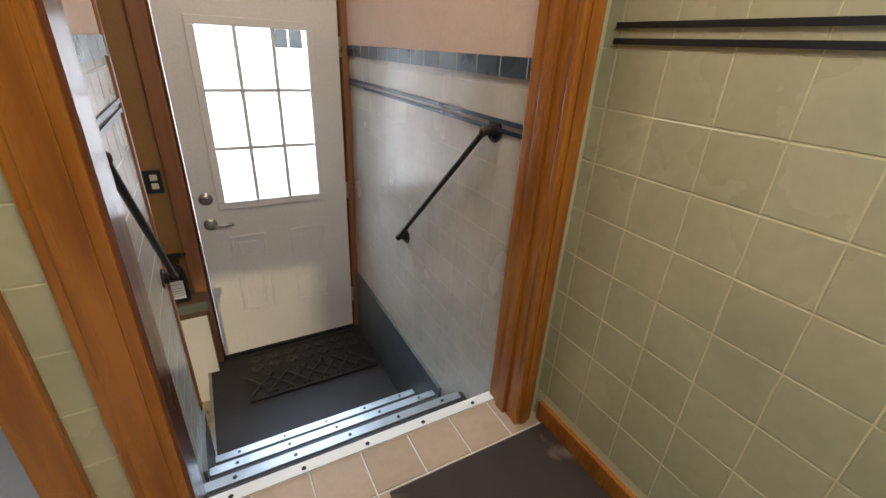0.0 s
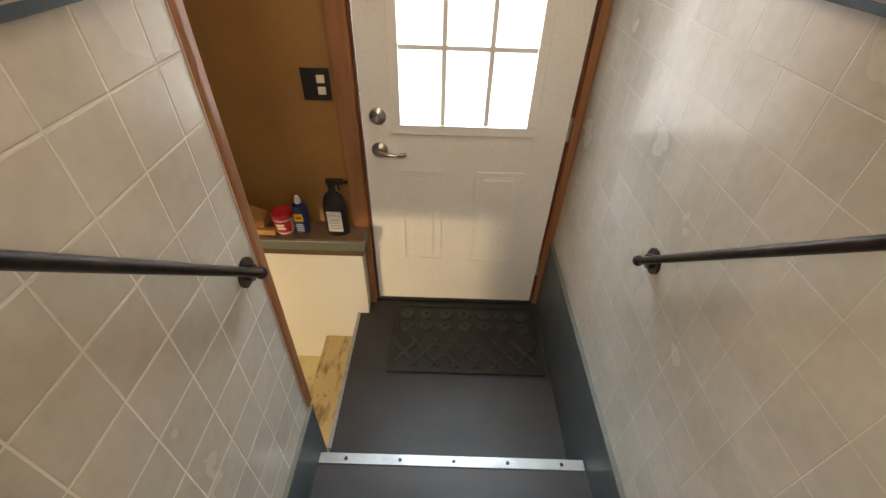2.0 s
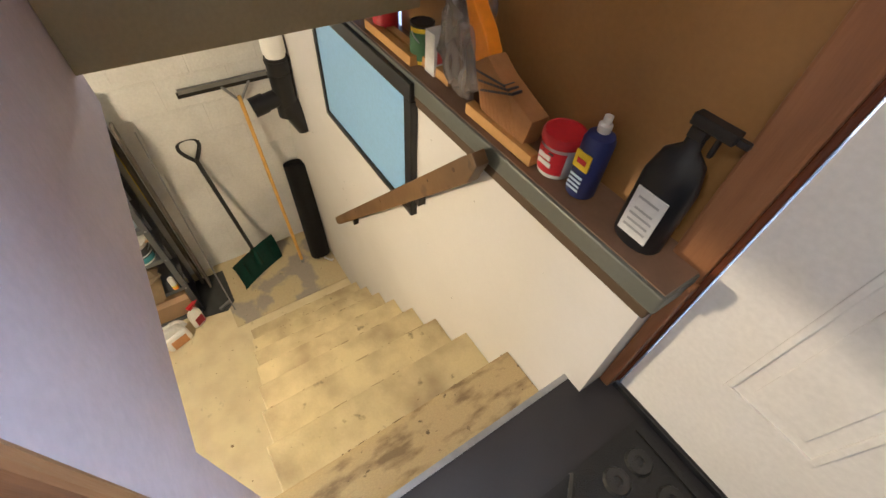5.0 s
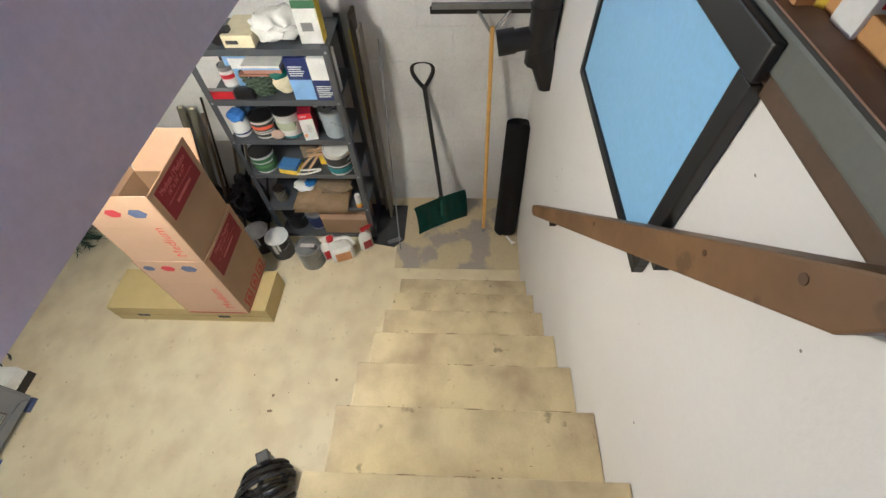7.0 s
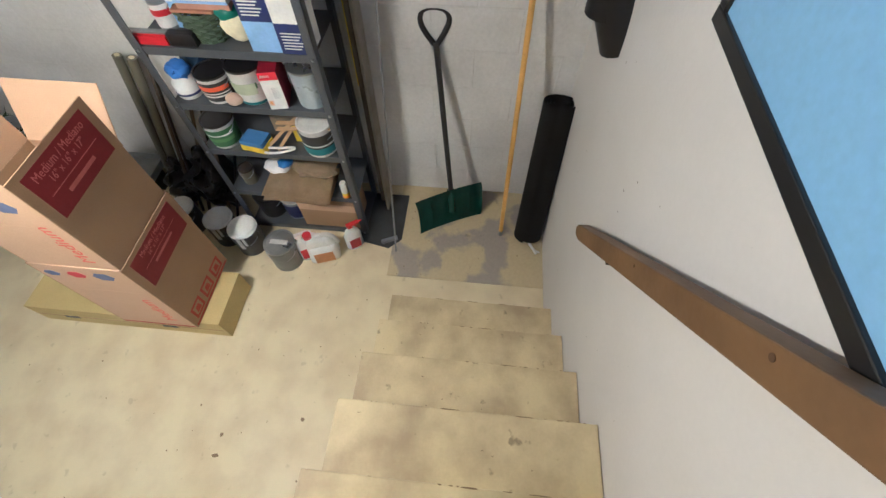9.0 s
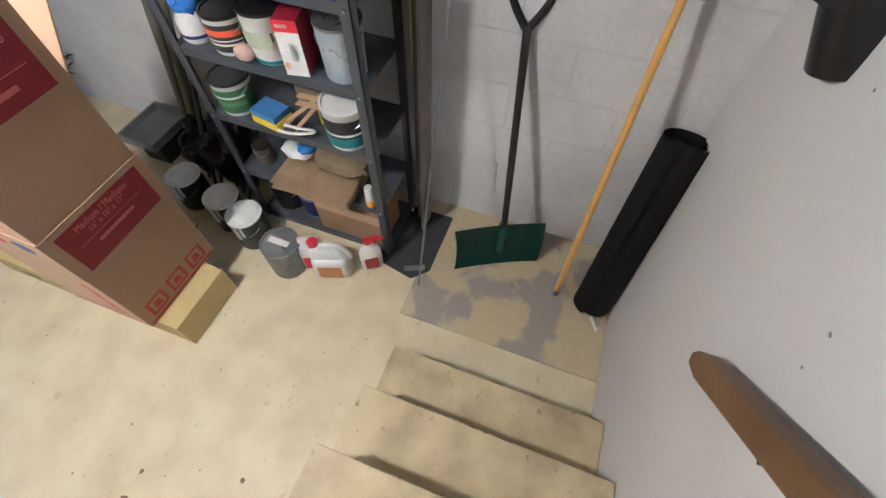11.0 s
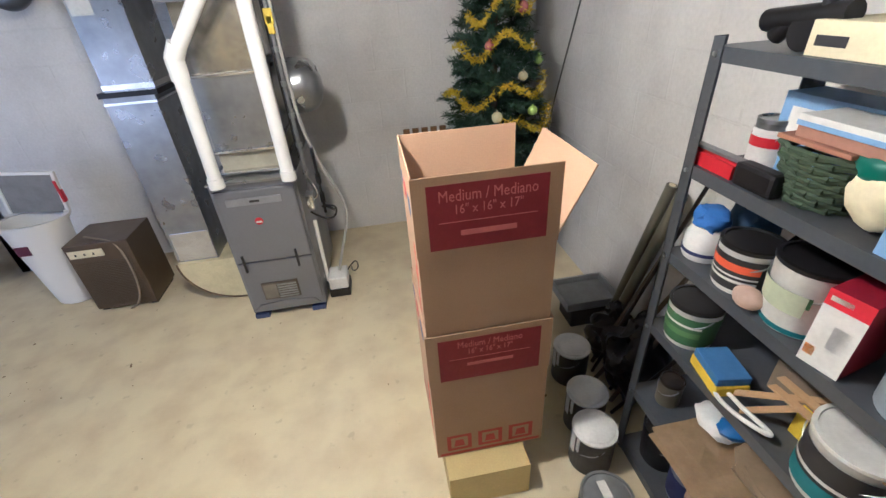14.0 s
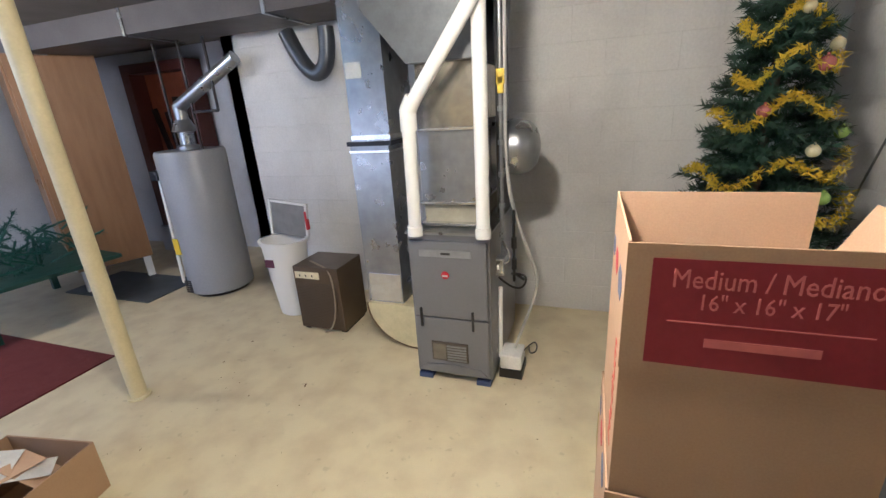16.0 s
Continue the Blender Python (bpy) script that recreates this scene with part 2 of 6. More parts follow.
def boxes(*pairs):
    bm = bmesh.new()
    for lo, hi in pairs:
        add_box(bm, lo, hi)
    return bm


def add_rod(bm, a, b, r, r2=None, seg=16, caps=True):
    a, b = Vector(a), Vector(b)
    d = b - a
    m = Matrix.Translation((a + b) / 2) @ d.to_track_quat("Z", "Y").to_matrix().to_4x4()
    bmesh.ops.create_cone(bm, cap_ends=caps, segments=seg, radius1=r, radius2=r if r2 is None else r2, depth=d.length, matrix=m)


def rods(*items, seg=16):
    bm = bmesh.new()
    for a, b, r in items:
        add_rod(bm, a, b, r, seg=seg)
    return bm


def lathe(profile, seg=24):
    """A turned shape from (radius, height) pairs."""
    bm = bmesh.new()
    rings = []
    for r, z in profile:
        rings.append([bm.verts.new((max(r, 1e-4) * math.cos(2 * math.pi * i / seg), max(r, 1e-4) * math.sin(2 * math.pi * i / seg), z)) for i in range(seg)])
    for a, b in zip(rings, rings[1:]):
        for i in range(seg):
            bm.faces.new((a[i], a[(i + 1) % seg], b[(i + 1) % seg], b[i]))
    bm.faces.new(rings[0][::-1])
    bm.faces.new(rings[-1])
    return bm


def prism(outline, lo, hi, axis="z"):
    """An outline of 2D points pushed from lo to hi along an axis."""
    bm = bmesh.new()
    put = {"z": lambda p, h: (p[0], p[1], h), "y": lambda p, h: (p[0], h, p[1]), "x": lambda p, h: (h, p[0], p[1])}[axis]
    a = [bm.verts.new(put(p, lo)) for p in outline]
    b = [bm.verts.new(put(p, hi)) for p in outline]
    n = len(outline)
    for i in range(n):
        bm.faces.new((a[i], a[(i + 1) % n], b[(i + 1) % n], b[i]))
    bm.faces.new(a[::-1])
    bm.faces.new(b)
    bmesh.ops.recalc_face_normals(bm, faces=bm.faces[:])
    return bm


def tube(points, r, seg=8, cyclic=False):
    """A bent pipe or cable along points."""
    cu = bpy.data.curves.new("tube", "CURVE")
    cu.dimensions, cu.bevel_depth, cu.bevel_resolution, cu.use_fill_caps = "3D", r, max(seg // 4, 1), True
    sp = cu.splines.new("NURBS" if len(points) > 2 else "POLY")
    sp.points.add(len(points) - 1)
    for p, q in zip(sp.points, points):
        p.co = (*q, 1)
    sp.use_cyclic_u = cyclic
    sp.use_endpoint_u = not cyclic
    sp.order_u, sp.resolution_u = 3, 6
    ob = bpy.data.objects.new("tube", cu)
    me = bpy.data.meshes.new_from_object(ob)
    bm = bmesh.new()
    bm.from_mesh(me)
    bpy.data.objects.remove(ob)
    bpy.data.meshes.remove(me)
    bpy.data.curves.remove(cu)
    return bm


def wall(name, lo, hi, material, label=""):
    ob = part(name, boxes((lo, hi)), material)
    return tagged(ob, label, "", "", "structure")


# plan: landing at z 0, door in the plane y 0, kitchen at KZ, basement floor at BZ
KZ, BZ, RISE, RUN = 0.735, -1.8, 0.2, 0.215
TOP = 3.2
WX = -2.72      # block wall behind the shelf
YB = -4.1       # block wall behind the furnace
CEIL_B = 0.47


def trim(name, lo, hi, material="oak", label="varnished oak trim"):
    ob = part(name, boxes((lo, hi)), material, bevel=min(0.006, 0.3 * min(abs(b - a) for a, b in zip(lo, hi))))
    return tagged(ob, label, "", "", "structure")


# ---- structure ----
FY = -0.095     # face of the foundation wall beside the basement stair
LEDGE = 0.50
RX, LX = 0.958, -0.008
BWX, BYS = -2.62, -4.14   # faces of the two block walls
CEIL_B = 0.45

# back door wall
wall("wall_north", (-0.02, 0.035, -0.3), (0.05, 0.16, TOP), "brown", "brown painted wall beside the back door")
wall("wall_north", (0.935, 0.035, -0.3), (1.3, 0.16, TOP), "brown", "brown painted wall beside the back door")
wall("wall_north", (0.05, 0.035, 2.07), (0.935, 0.16, TOP), "brown", "brown painted wall over the back door")
wall("wall_north", (-1.16, 0.035, LEDGE - 0.06), (-0.02, 0.16, TOP), "brown", "brown painted wall above the bottle ledge")
wall("foundation_wall", (-2.9, FY, BZ - 0.1), (0.035, 0.16, LEDGE - 0.06), "wallw", "whitewashed foundation wall along the basement stair")
wall("header_wall", (-1.16, -0.878, 0.60), (-1.04, 0.035, TOP), "olive", "olive painted wall over the foot of the basement stair")
# partition between the two stairs
wall("partition_end", (-0.14, -0.897, -0.06), (LX + 0.001, -0.88, TOP), "lilac", "grey end of the stair partition, coloured with daylight's lilac cast")
wall("partition_wall", (-0.14, -1.566, -0.2), (LX, -0.899, 1.82), "grout", "grey marbled tileboard on the stair partition")
wall("partition_wall", (-0.14, -1.566, 1.82), (LX + 0.002, -0.899, TOP), "pink", "pale pink wall above the tileboard")
wall("partition_wall", (-1.16, -0.95, 0.47), (-0.14, -0.88, TOP), "lilac", "grey wall over the basement stair, coloured with daylight's lilac cast")
wall("wall_east", (RX, -1.57, -0.3), (1.1, 0.035, 1.82), "grout", "grey marbled tileboard beside the kitchen stair")
wall("wall_east", (RX - 0.002, -1.57, 1.82), (1.1, 0.035, TOP), "pink", "pale pink wall above the tileboard")
wall("landing", (-0.01, -0.95, -0.06), (RX, 0.035, 0.0), "vinyl", "dark grey vinyl landing")
wall("landing_nosing", (-0.026, -0.82, -0.07), (-0.01, -0.09, 0.003), "strip", "worn light metal edge of the landing")
wall("threshold", (0.07, 0.0, 0.0), (0.915, 0.15, 0.02), "black", "dark door threshold")
STEPS = ((-0.93, 0.2), (-1.15, 0.385), (-1.36, 0.56), (-1.565, KZ))
for i, (y, z) in enumerate(STEPS):
    if i < 3:
        wall("stair_step", (LX, STEPS[i + 1][0] - 0.02, z - 0.22), (RX, y - 0.004, z), "vinyl", "dark grey vinyl stair step")
        wall("step_nosing", (LX + 0.015, y - 0.034, z - 0.004), (RX - 0.02, y + 0.002, z + 0.004), "strip", "worn aluminium nosing strip with screws")
    else:
        wall("kitchen_floor_edge", (LX + 0.015, y - 0.03, z - 0.012), (RX - 0.01, y + 0.006, z + 0.004), "pvc", "white vinyl edge of the kitchen floor")
    for k in range(5):
        s = part("screw", lathe([(0.007, 0), (0.006, 0.002), (0.0, 0.0025)], 8), "iron", None, at=(0.1 + k * 0.19, y - 0.016, z + 0.004))
        tagged(s, "small dark screw in a nosing strip", "", "", "structure")
for side, x0, x1, y1 in (("east", RX - 0.014, RX, 0.035), ("west", LX - 0.001, LX + 0.012, -0.879)):
    wall("skirt_" + side, (x0, -1.2, -0.01), (x1, y1, 0.43), "skirt", "grey painted skirt board")
    wall("skirt_cap_" + side, (x0 - 0.003, -1.2, 0.43), (x1 + 0.003, y1, 0.44), "skirt2", "paler top edge of the skirt board")
wall("kitchen_floor", (-2.2, -5.0, KZ - 0.2), (1.9, -1.57, KZ - 0.003), "grout", "grout of the kitchen floor")
wall("kitchen_floor", (-1.2, -1.57, KZ - 0.2), (-0.14, -0.99, KZ - 0.003), "wallg", "grey vinyl floor of the side recess")
wall("wall_kitchen_east", (1.035, -5.0, KZ), (1.2, -1.70, TOP), "grout2", "green-beige tileboard kitchen wall")
wall("wall_kitchen_east", (0.99, -1.699, KZ - 0.3), (1.2, -1.57, TOP), "tile_kt", "green-beige tileboard kitchen wall")
wall("wall_kitchen_north", (-0.14, -1.696, KZ), (-0.042, -1.566, TOP), "grout2", "green-beige tileboard kitchen wall")
wall("wall_kitchen_north", (-2.2, -1.70, KZ), (-0.95, -1.57, TOP), "tile_k", "green-beige tileboard kitchen wall")
wall("wall_recess", (-1.2, -0.99, KZ), (-0.14, -0.955, TOP), "tile_k", "green-beige wall of the side recess")
trim("baseboard", (-1.19, -1.005, KZ - 0.002), (-0.145, -0.99, KZ + 0.05), label="varnished oak base board of the side recess")
wall("wall_over_opening", (-0.14, -1.7, 2.9), (1.06, -1.57, TOP), "tile_k", "wall over the stair opening")
wall("wall_kitchen_south", (-2.2, -5.15, KZ), (1.9, -5.0, TOP), "tile_k", "green-beige kitchen wall")
wall("wall_kitchen_west", (-2.35, -5.15, KZ), (-2.2, -1.57, TOP), "tile_k", "green-beige kitchen wall")
wall("ceiling", (-2.4, -5.2, TOP), (2.0, 0.2, TOP + 0.1), "ceil", "off-white ceiling")

# oak trim: casings and jambs of the opening, back door casing, base board
for name, x0, x1 in (("casing_right", 0.936, 1.0), ("casing_left", -0.042, 0.046)):
    trim(name, (x0, -1.722, KZ - 0.002), (x1, -1.70, 2.9), label="varnished oak casing of the stair opening")
    trim(name, (x0 + 0.018, -1.728, KZ - 0.002), (x1 - 0.02, -1.722, 2.9), label="raised middle of an oak casing")
trim("jamb_right", (0.94, -1.715, KZ - 0.002), (0.957, -1.565, 2.9), "oak", "varnished oak jamb of the stair opening")
trim("jamb_stop", (-0.02, -1.60, KZ - 0.2), (0.004, -1.56, 2.9), "oak_b", "brown wooden strip beside the jamb")
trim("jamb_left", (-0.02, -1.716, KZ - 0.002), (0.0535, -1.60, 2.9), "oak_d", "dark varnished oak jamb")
trim("door_stop", (0.929, -1.66, KZ - 0.002), (0.94, -1.62, 2.9), "oak", "varnished oak door stop")
trim("casing_far_left", (-0.165, -1.72, KZ - 0.002), (-0.102, -1.56, 2.9), "oak", "varnished oak casing of the side recess")
trim("baseboard", (1.020, -5.0, KZ - 0.002), (1.037, -1.725, KZ + 0.075), label="varnished oak base board")
trim("baseboard", (-2.2, -1.725, KZ - 0.002), (-0.95, -1.70, KZ + 0.075), label="varnished oak base board")
trim("door_casing", (-0.015, 0.005, 0.47), (0.062, 0.037, 2.12), "oak_b", "brown wooden casing of the back door")
trim("door_casing", (0.036, -0.02, 0.0), (0.066, 0.037, 0.47), "oak_b", "brown wooden foot of the door casing")
trim("door_casing", (0.92, 0.005, 0.0), (0.957, 0.037, 2.12), "oak_b", "brown wooden casing of the back door")
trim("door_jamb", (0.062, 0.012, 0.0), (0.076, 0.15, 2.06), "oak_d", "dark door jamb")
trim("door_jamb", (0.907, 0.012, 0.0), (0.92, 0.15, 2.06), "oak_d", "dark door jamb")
trim("door_casing", (-0.015, 0.005, 2.06), (0.957, 0.037, 2.13), "oak_b", "brown wooden head of the back door")
trim("corner_trim", (-0.02, -0.892, 0.44), (0.001, -0.862, TOP - 0.2), "oak_b", "brown wooden corner trim of the partition")
trim("ledge_board", (-1.6, FY - 0.012, 0.442), (0.055, 0.035, LEDGE - 0.003), "skirt2", "grey painted ledge board")
trim("ledge_top", (-1.6, FY - 0.004, LEDGE - 0.003), (0.05, 0.035, LEDGE), C("dull_brown_shelf", (0.17, 0.10, 0.06), 0.6), "dull brown top of the ledge")
trim("ledge_strip", (-1.6, FY - 0.008, 0.408), (0.045, FY + 0.02, 0.442), C("stained_strip", (0.075, 0.045, 0.022), 0.7), "dark brown wooden strip under the ledge")

# coloured bands on the stair walls and in the kitchen
for z0, z1 in ((1.631, 1.644), (1.656, 1.669)):
    wall("stripe", (RX - 0.007, -1.56, z0), (RX - 0.004, 0.035, z1), "navy", "thin navy stripe on the tileboard")
    wall("stripe", (LX + 0.004, -1.56, z0), (LX + 0.007, -0.895, z1), "navy", "thin navy stripe on the tileboard")
for z0, z1 in ((1.871, 1.883), (1.902, 1.914)):
    wall("stripe", (1.0285, -5.0, z0), (1.032, -1.73, z1), "black", "thin black stripe on the kitchen tileboard")
wall("navy_band", (RX - 0.009, -1.56, 1.781), (RX - 0.005, 0.035, 1.833), "navy", "glossy navy tile band")
wall("navy_band", (LX + 0.005, -1.56, 1.781), (LX + 0.009, -0.895, 1.833), "navy", "glossy navy tile band")

for k in range(13):
    wall("band_joint", (RX - 0.0096, -0.105 - 0.12 * k, 1.781), (RX - 0.009, -0.1025 - 0.12 * k, 1.833), "grout", "pale joint between navy tiles")
for k in range(5):
    wall("band_joint", (LX + 0.009, -1.03 - 0.12 * k, 1.781), (LX + 0.0096, -1.0275 - 0.12 * k, 1.833), "grout", "pale joint between navy tiles")

# basement shell
wall("basement_floor", (-2.9, -7.2, BZ - 0.1), (4.6, 0.1, BZ), "floor", "yellowed painted concrete floor")
wall("floor_pad", (BWX, -1.0, BZ), (-1.94, FY, BZ + 0.006), "floor2", "worn grey-stained concrete at the stair foot")
for a, b in (((BWX - 0.2, -4.4, BZ), (BWX, 0.1, CEIL_B)), ((BWX - 0.2, BYS - 0.2, BZ), (1.42, BYS, CEIL_B)), ((1.3, -5.6, BZ), (1.42, BYS, CEIL_B))):
    wall("block_wall", a, b, "wallb", "painted concrete block wall")
wall("basement_wall_east", (4.5, -7.2, BZ), (4.7, 0.1, CEIL_B), "wallg", "painted basement wall")
wall("basement_wall_far", (1.42, -5.2, BZ), (4.7, -5.02, CEIL_B), "wallg", "painted basement wall")
wall("basement_wall_north", (0.035, -0.1, BZ), (4.7, 0.1, -0.07), "wallg", "painted basement wall")
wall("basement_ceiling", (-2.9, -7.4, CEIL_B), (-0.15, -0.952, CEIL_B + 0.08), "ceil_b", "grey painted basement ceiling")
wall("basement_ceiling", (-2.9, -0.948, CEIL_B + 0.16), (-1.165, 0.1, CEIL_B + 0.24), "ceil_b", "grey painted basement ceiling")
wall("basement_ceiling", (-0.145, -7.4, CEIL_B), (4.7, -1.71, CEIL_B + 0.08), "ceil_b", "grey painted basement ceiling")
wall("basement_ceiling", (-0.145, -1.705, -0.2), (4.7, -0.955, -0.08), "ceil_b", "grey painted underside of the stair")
wall("floor_carpet", (1.6, -2.8, BZ), (3.6, -1.2, BZ + 0.01), "carpet", "dark red carpet on the basement floor")
wall("floor_mat_far", (2.2, -4.05, BZ), (3.3, -3.5, BZ + 0.01), "skirt", "dark grey mat on the basement floor")

# small nicks in the whitewash of the foundation wall
marks = random.Random(5)
bm = bmesh.new()
for i in range(46):
    x, z, r = marks.uniform(-2.3, -0.05), marks.uniform(-1.5, 0.38), marks.uniform(0.001, 0.0035) if i % 6 else 0.005
    if z < 0.95 * x + 0.15 and z < -RISE * int(-x / RUN) - 0.1:
        continue
    if -1.68 < x < -0.84 and z > -0.12:
        continue
    st = marks.uniform(0.3, 1.0)
    bm.faces.new([bm.verts.new((x + r * math.cos(1.257 * q) * marks.uniform(0.6, 1.3), FY - 0.0008, z + r * st * math.sin(1.257 * q))) for q in range(5)])
tagged(part("wall_nick", bm, C("grey_nick", (0.20, 0.19, 0.17), 0.9), None), "small grey nicks in the whitewash", "", "", "stuff")

# grit and dark scuffs on the painted floor
bm = bmesh.new()
for i in range(240):
    x, y = marks.uniform(-2.5, 1.2), marks.uniform(-3.6, -0.2)
    if y > -0.95 and x > -1.95 or -2.0 < x < -1.4 and y < -1.8:
        continue
    r = marks.uniform(0.0025, 0.006) if i % 9 else marks.uniform(0.009, 0.018)
    st, tw = marks.uniform(0.3, 0.9), marks.uniform(0, 3.1)
    ring = [(r * math.cos(1.047 * q) * marks.uniform(0.5, 1.3), r * st * math.sin(1.047 * q) * marks.uniform(0.6, 1.2)) for q in range(6)]
    bm.faces.new([bm.verts.new((x + u * math.cos(tw) - v * math.sin(tw), y + u * math.sin(tw) + v * math.cos(tw), BZ + (0.007 if x < -1.94 and y > -1.0 else 0.001))) for u, v in ring])
tagged(part("floor_grit", bm, C("brown_grit", (0.20, 0.14, 0.08), 0.9), None), "brown grit and small scuffs on the painted floor", "", "", "stuff")

# basement stair
chips = random.Random(12)
CHIP = C("chipped_wood", (0.17, 0.12, 0.06), 0.8)
for k in range(1, 9):
    x = -RUN * k - 0.01
    worn_one = k == 1
    t = part("basement_tread", boxes(((x, -0.912, -RISE * k - 0.032), (x + RUN + 0.025, FY - 0.002, -RISE * k))), "bare" if worn_one else "tread", bevel=0.004)
    tagged(t, "worn wooden stair tread with paint rubbed to bare grain" if worn_one else "yellow painted wooden stair tread, scuffed", "", "", "structure")
    bm = bmesh.new()
    for i in range(15):
        y, w = chips.uniform(-0.89, FY - 0.03), chips.uniform(0.002, 0.035 if i < 4 else 0.007)
        dp = chips.uniform(0.0015, 0.005) if i < 11 else 0.003
        a = x - 0.0006 if i < 11 else x + chips.uniform(0.03, 0.19)
        zt = -RISE * k
        n = 7
        ring = [bm.verts.new((a + dp * (0.5 - 0.5 * math.cos(6.283 * q / n)) * chips.uniform(0.5, 1), y + w * math.sin(6.283 * q / n), zt + 0.0007)) for q in range(n)]
        bm.faces.new(ring)
        if i < 11:
            hh = chips.uniform(0.004, 0.022)
            v = [bm.verts.new((x - 0.0007, y + w * q, zt - 0.003 - hh * e)) for q, e in ((-0.6, 0), (0.5, 0), (0.3, 1), (-0.2, 0.7))]
            bm.faces.new(v)
    bmesh.ops.recalc_face_normals(bm, faces=bm.faces[:])
    tagged(part("paint_chip", bm, CHIP, t, "dark chips in the tread's paint"), "dark chips in the tread's paint", "", "", "stuff")
    wall("basement_riser", (x + 0.004, -0.902, -RISE * (k + 1)), (x + 0.022, FY - 0.002, -RISE * k - 0.032), "tread", "yellow painted stair riser")
    wall("stair_cheek", (x + 0.022, -0.902, BZ), (x + 0.022 + RUN, -0.885, -RISE * k - 0.032), "tread", "yellow painted side of the stair")


# ---- writing ----
def writing(name, text, size, m, material, parent=None, squeeze=1.0):
    """Words as a thin mesh, in the plane given by the pose m."""
    cu = bpy.data.curves.new("writing", "FONT")
    cu.body, cu.size, cu.extrude, cu.align_x, cu.align_y = text, size, 0.0004, "CENTER", "CENTER"
    cu.resolution_u = 2
    ob = bpy.data.objects.new("writing", cu)
    me = bpy.data.meshes.new_from_object(ob)
    bpy.data.objects.remove(ob)
    bm = bmesh.new()
    bm.from_mesh(me)
    bpy.data.meshes.remove(me)
    bmesh.ops.transform(bm, matrix=m @ Matrix.Diagonal((squeeze, 1, 1, 1)), verts=bm.verts[:])
    return part(name, bm, material, parent)


# ---- back door ----
def build_door():
    door = thing("back_door", (0.08, 0.0, 0.022), "white panelled metal back door with a nine-pane window, closed", "door")
    y0, y1 = 0.012, 0.055
    W, H = 0.825, 2.03
    wx0, wx1, wz0, wz1 = 0.125, 0.685, 0.975, 1.895
    part("slab", boxes(((0, y0, 0), (W, y1, wz0)), ((0, y0, wz1), (W, y1, H)), ((0, y0, wz0), (wx0, y1, wz1)), ((wx1, y0, wz0), (W, y1, wz1))), "white", door)
    fr = 0.028
    bm = boxes(((wx0 - 0.01, y0 - 0.012, wz0 - 0.012), (wx1 + 0.01, y0 + 0.001, wz0 + fr)), ((wx0 - 0.01, y0 - 0.012, wz1 - fr), (wx1 + 0.01, y0 + 0.001, wz1 + 0.01)),
               ((wx0 - 0.01, y0 - 0.0118, wz0 + fr), (wx0 + fr, y0 + 0.001, wz1 - fr)), ((wx1 - fr, y0 - 0.0118, wz0 + fr), (wx1 + 0.01, y0 + 0.001, wz1 - fr)))
    part("window_frame", bm, "white", door, bevel=0.003)
    gx = [wx0 + fr, wx0 + fr + 0.168, wx0 + fr + 0.341, wx1 - fr]
    gz = [wz0 + fr, wz0 + fr + 0.288, wz0 + fr + 0.576, wz1 - fr]
    for x in gx[1:3]:
        part("muntin", boxes(((x - 0.009, y0 - 0.004, gz[0]), (x + 0.009, y0 + 0.018, gz[3]))), "white", door, bevel=0.003)
    for z in gz[1:3]:
        part("muntin", boxes(((gx[0], y0 - 0.003, z - 0.009), (gx[3], y0 + 0.017, z + 0.009))), "white", door, bevel=0.003)
    for i in range(3):
        for k in range(3):
            p = part("pane", boxes(((gx[i] - 0.004, 0.034, gz[k] - 0.004), (gx[i + 1] + 0.004, 0.038, gz[k + 1] + 0.004))), "glass", door)
            p.visible_shadow = False
    for x0, x1 in ((0.142, 0.33), (0.47, 0.68)):
        for z0, z1 in ((0.28, 0.795),):
            bm = bmesh.new()
            for a, b in (((x0, z0), (x1, z0 + 0.014)), ((x0, z1 - 0.014), (x1, z1)), ((x0, z0 + 0.014), (x0 + 0.014, z1 - 0.014)), ((x1 - 0.014, z0 + 0.014), (x1, z1 - 0.014))):
                add_box(bm, (a[0], y0 - 0.005, a[1]), (b[0], y0 + 0.001, b[1]))
            part("panel_moulding", bm, "white", door, bevel=0.002)
            part("raised_panel", boxes(((x0 + 0.04, y0 - 0.004, z0 + 0.04), (x1 - 0.04, y0 + 0.001, z1 - 0.04))), "white", door, bevel=0.003)
    q = Matrix.Rotation(radians(90), 4, "X")
    for z in (1.03, 0.885):
        bm = lathe([(0.034, 0), (0.034, 0.006), (0.026, 0.014), (0.014, 0.018), (0.013, 0.034)], 24)
        bmesh.ops.transform(bm, matrix=Matrix.Translation((0.062, y0, z)) @ q, verts=bm.verts[:])
        part("deadbolt" if z > 1 else "rosette", bm, C("satin_nickel", (0.45, 0.43, 0.40), 0.3, 0.9), door, "satin nickel lock plate", smooth=True)
    part("lever", tube([(0.062, y0 - 0.034, 0.885), (0.09, y0 - 0.045, 0.887), (0.13, y0 - 0.045, 0.88), (0.175, y0 - 0.042, 0.888)], 0.008, 12), COLORS["satin_nickel"], door, "curved satin nickel door lever", smooth=True)
    part("door_sweep", boxes(((0, y0 - 0.004, -0.012), (W, y1, 0.0))), "black", door)
    for z in (0.25, 1.0, 1.8):
        part("hinge", rods(((W + 0.006, y0 - 0.004, z - 0.05), (W + 0.006, y0 - 0.004, z + 0.05), 0.007)), COLORS["satin_nickel"], door)


build_door()

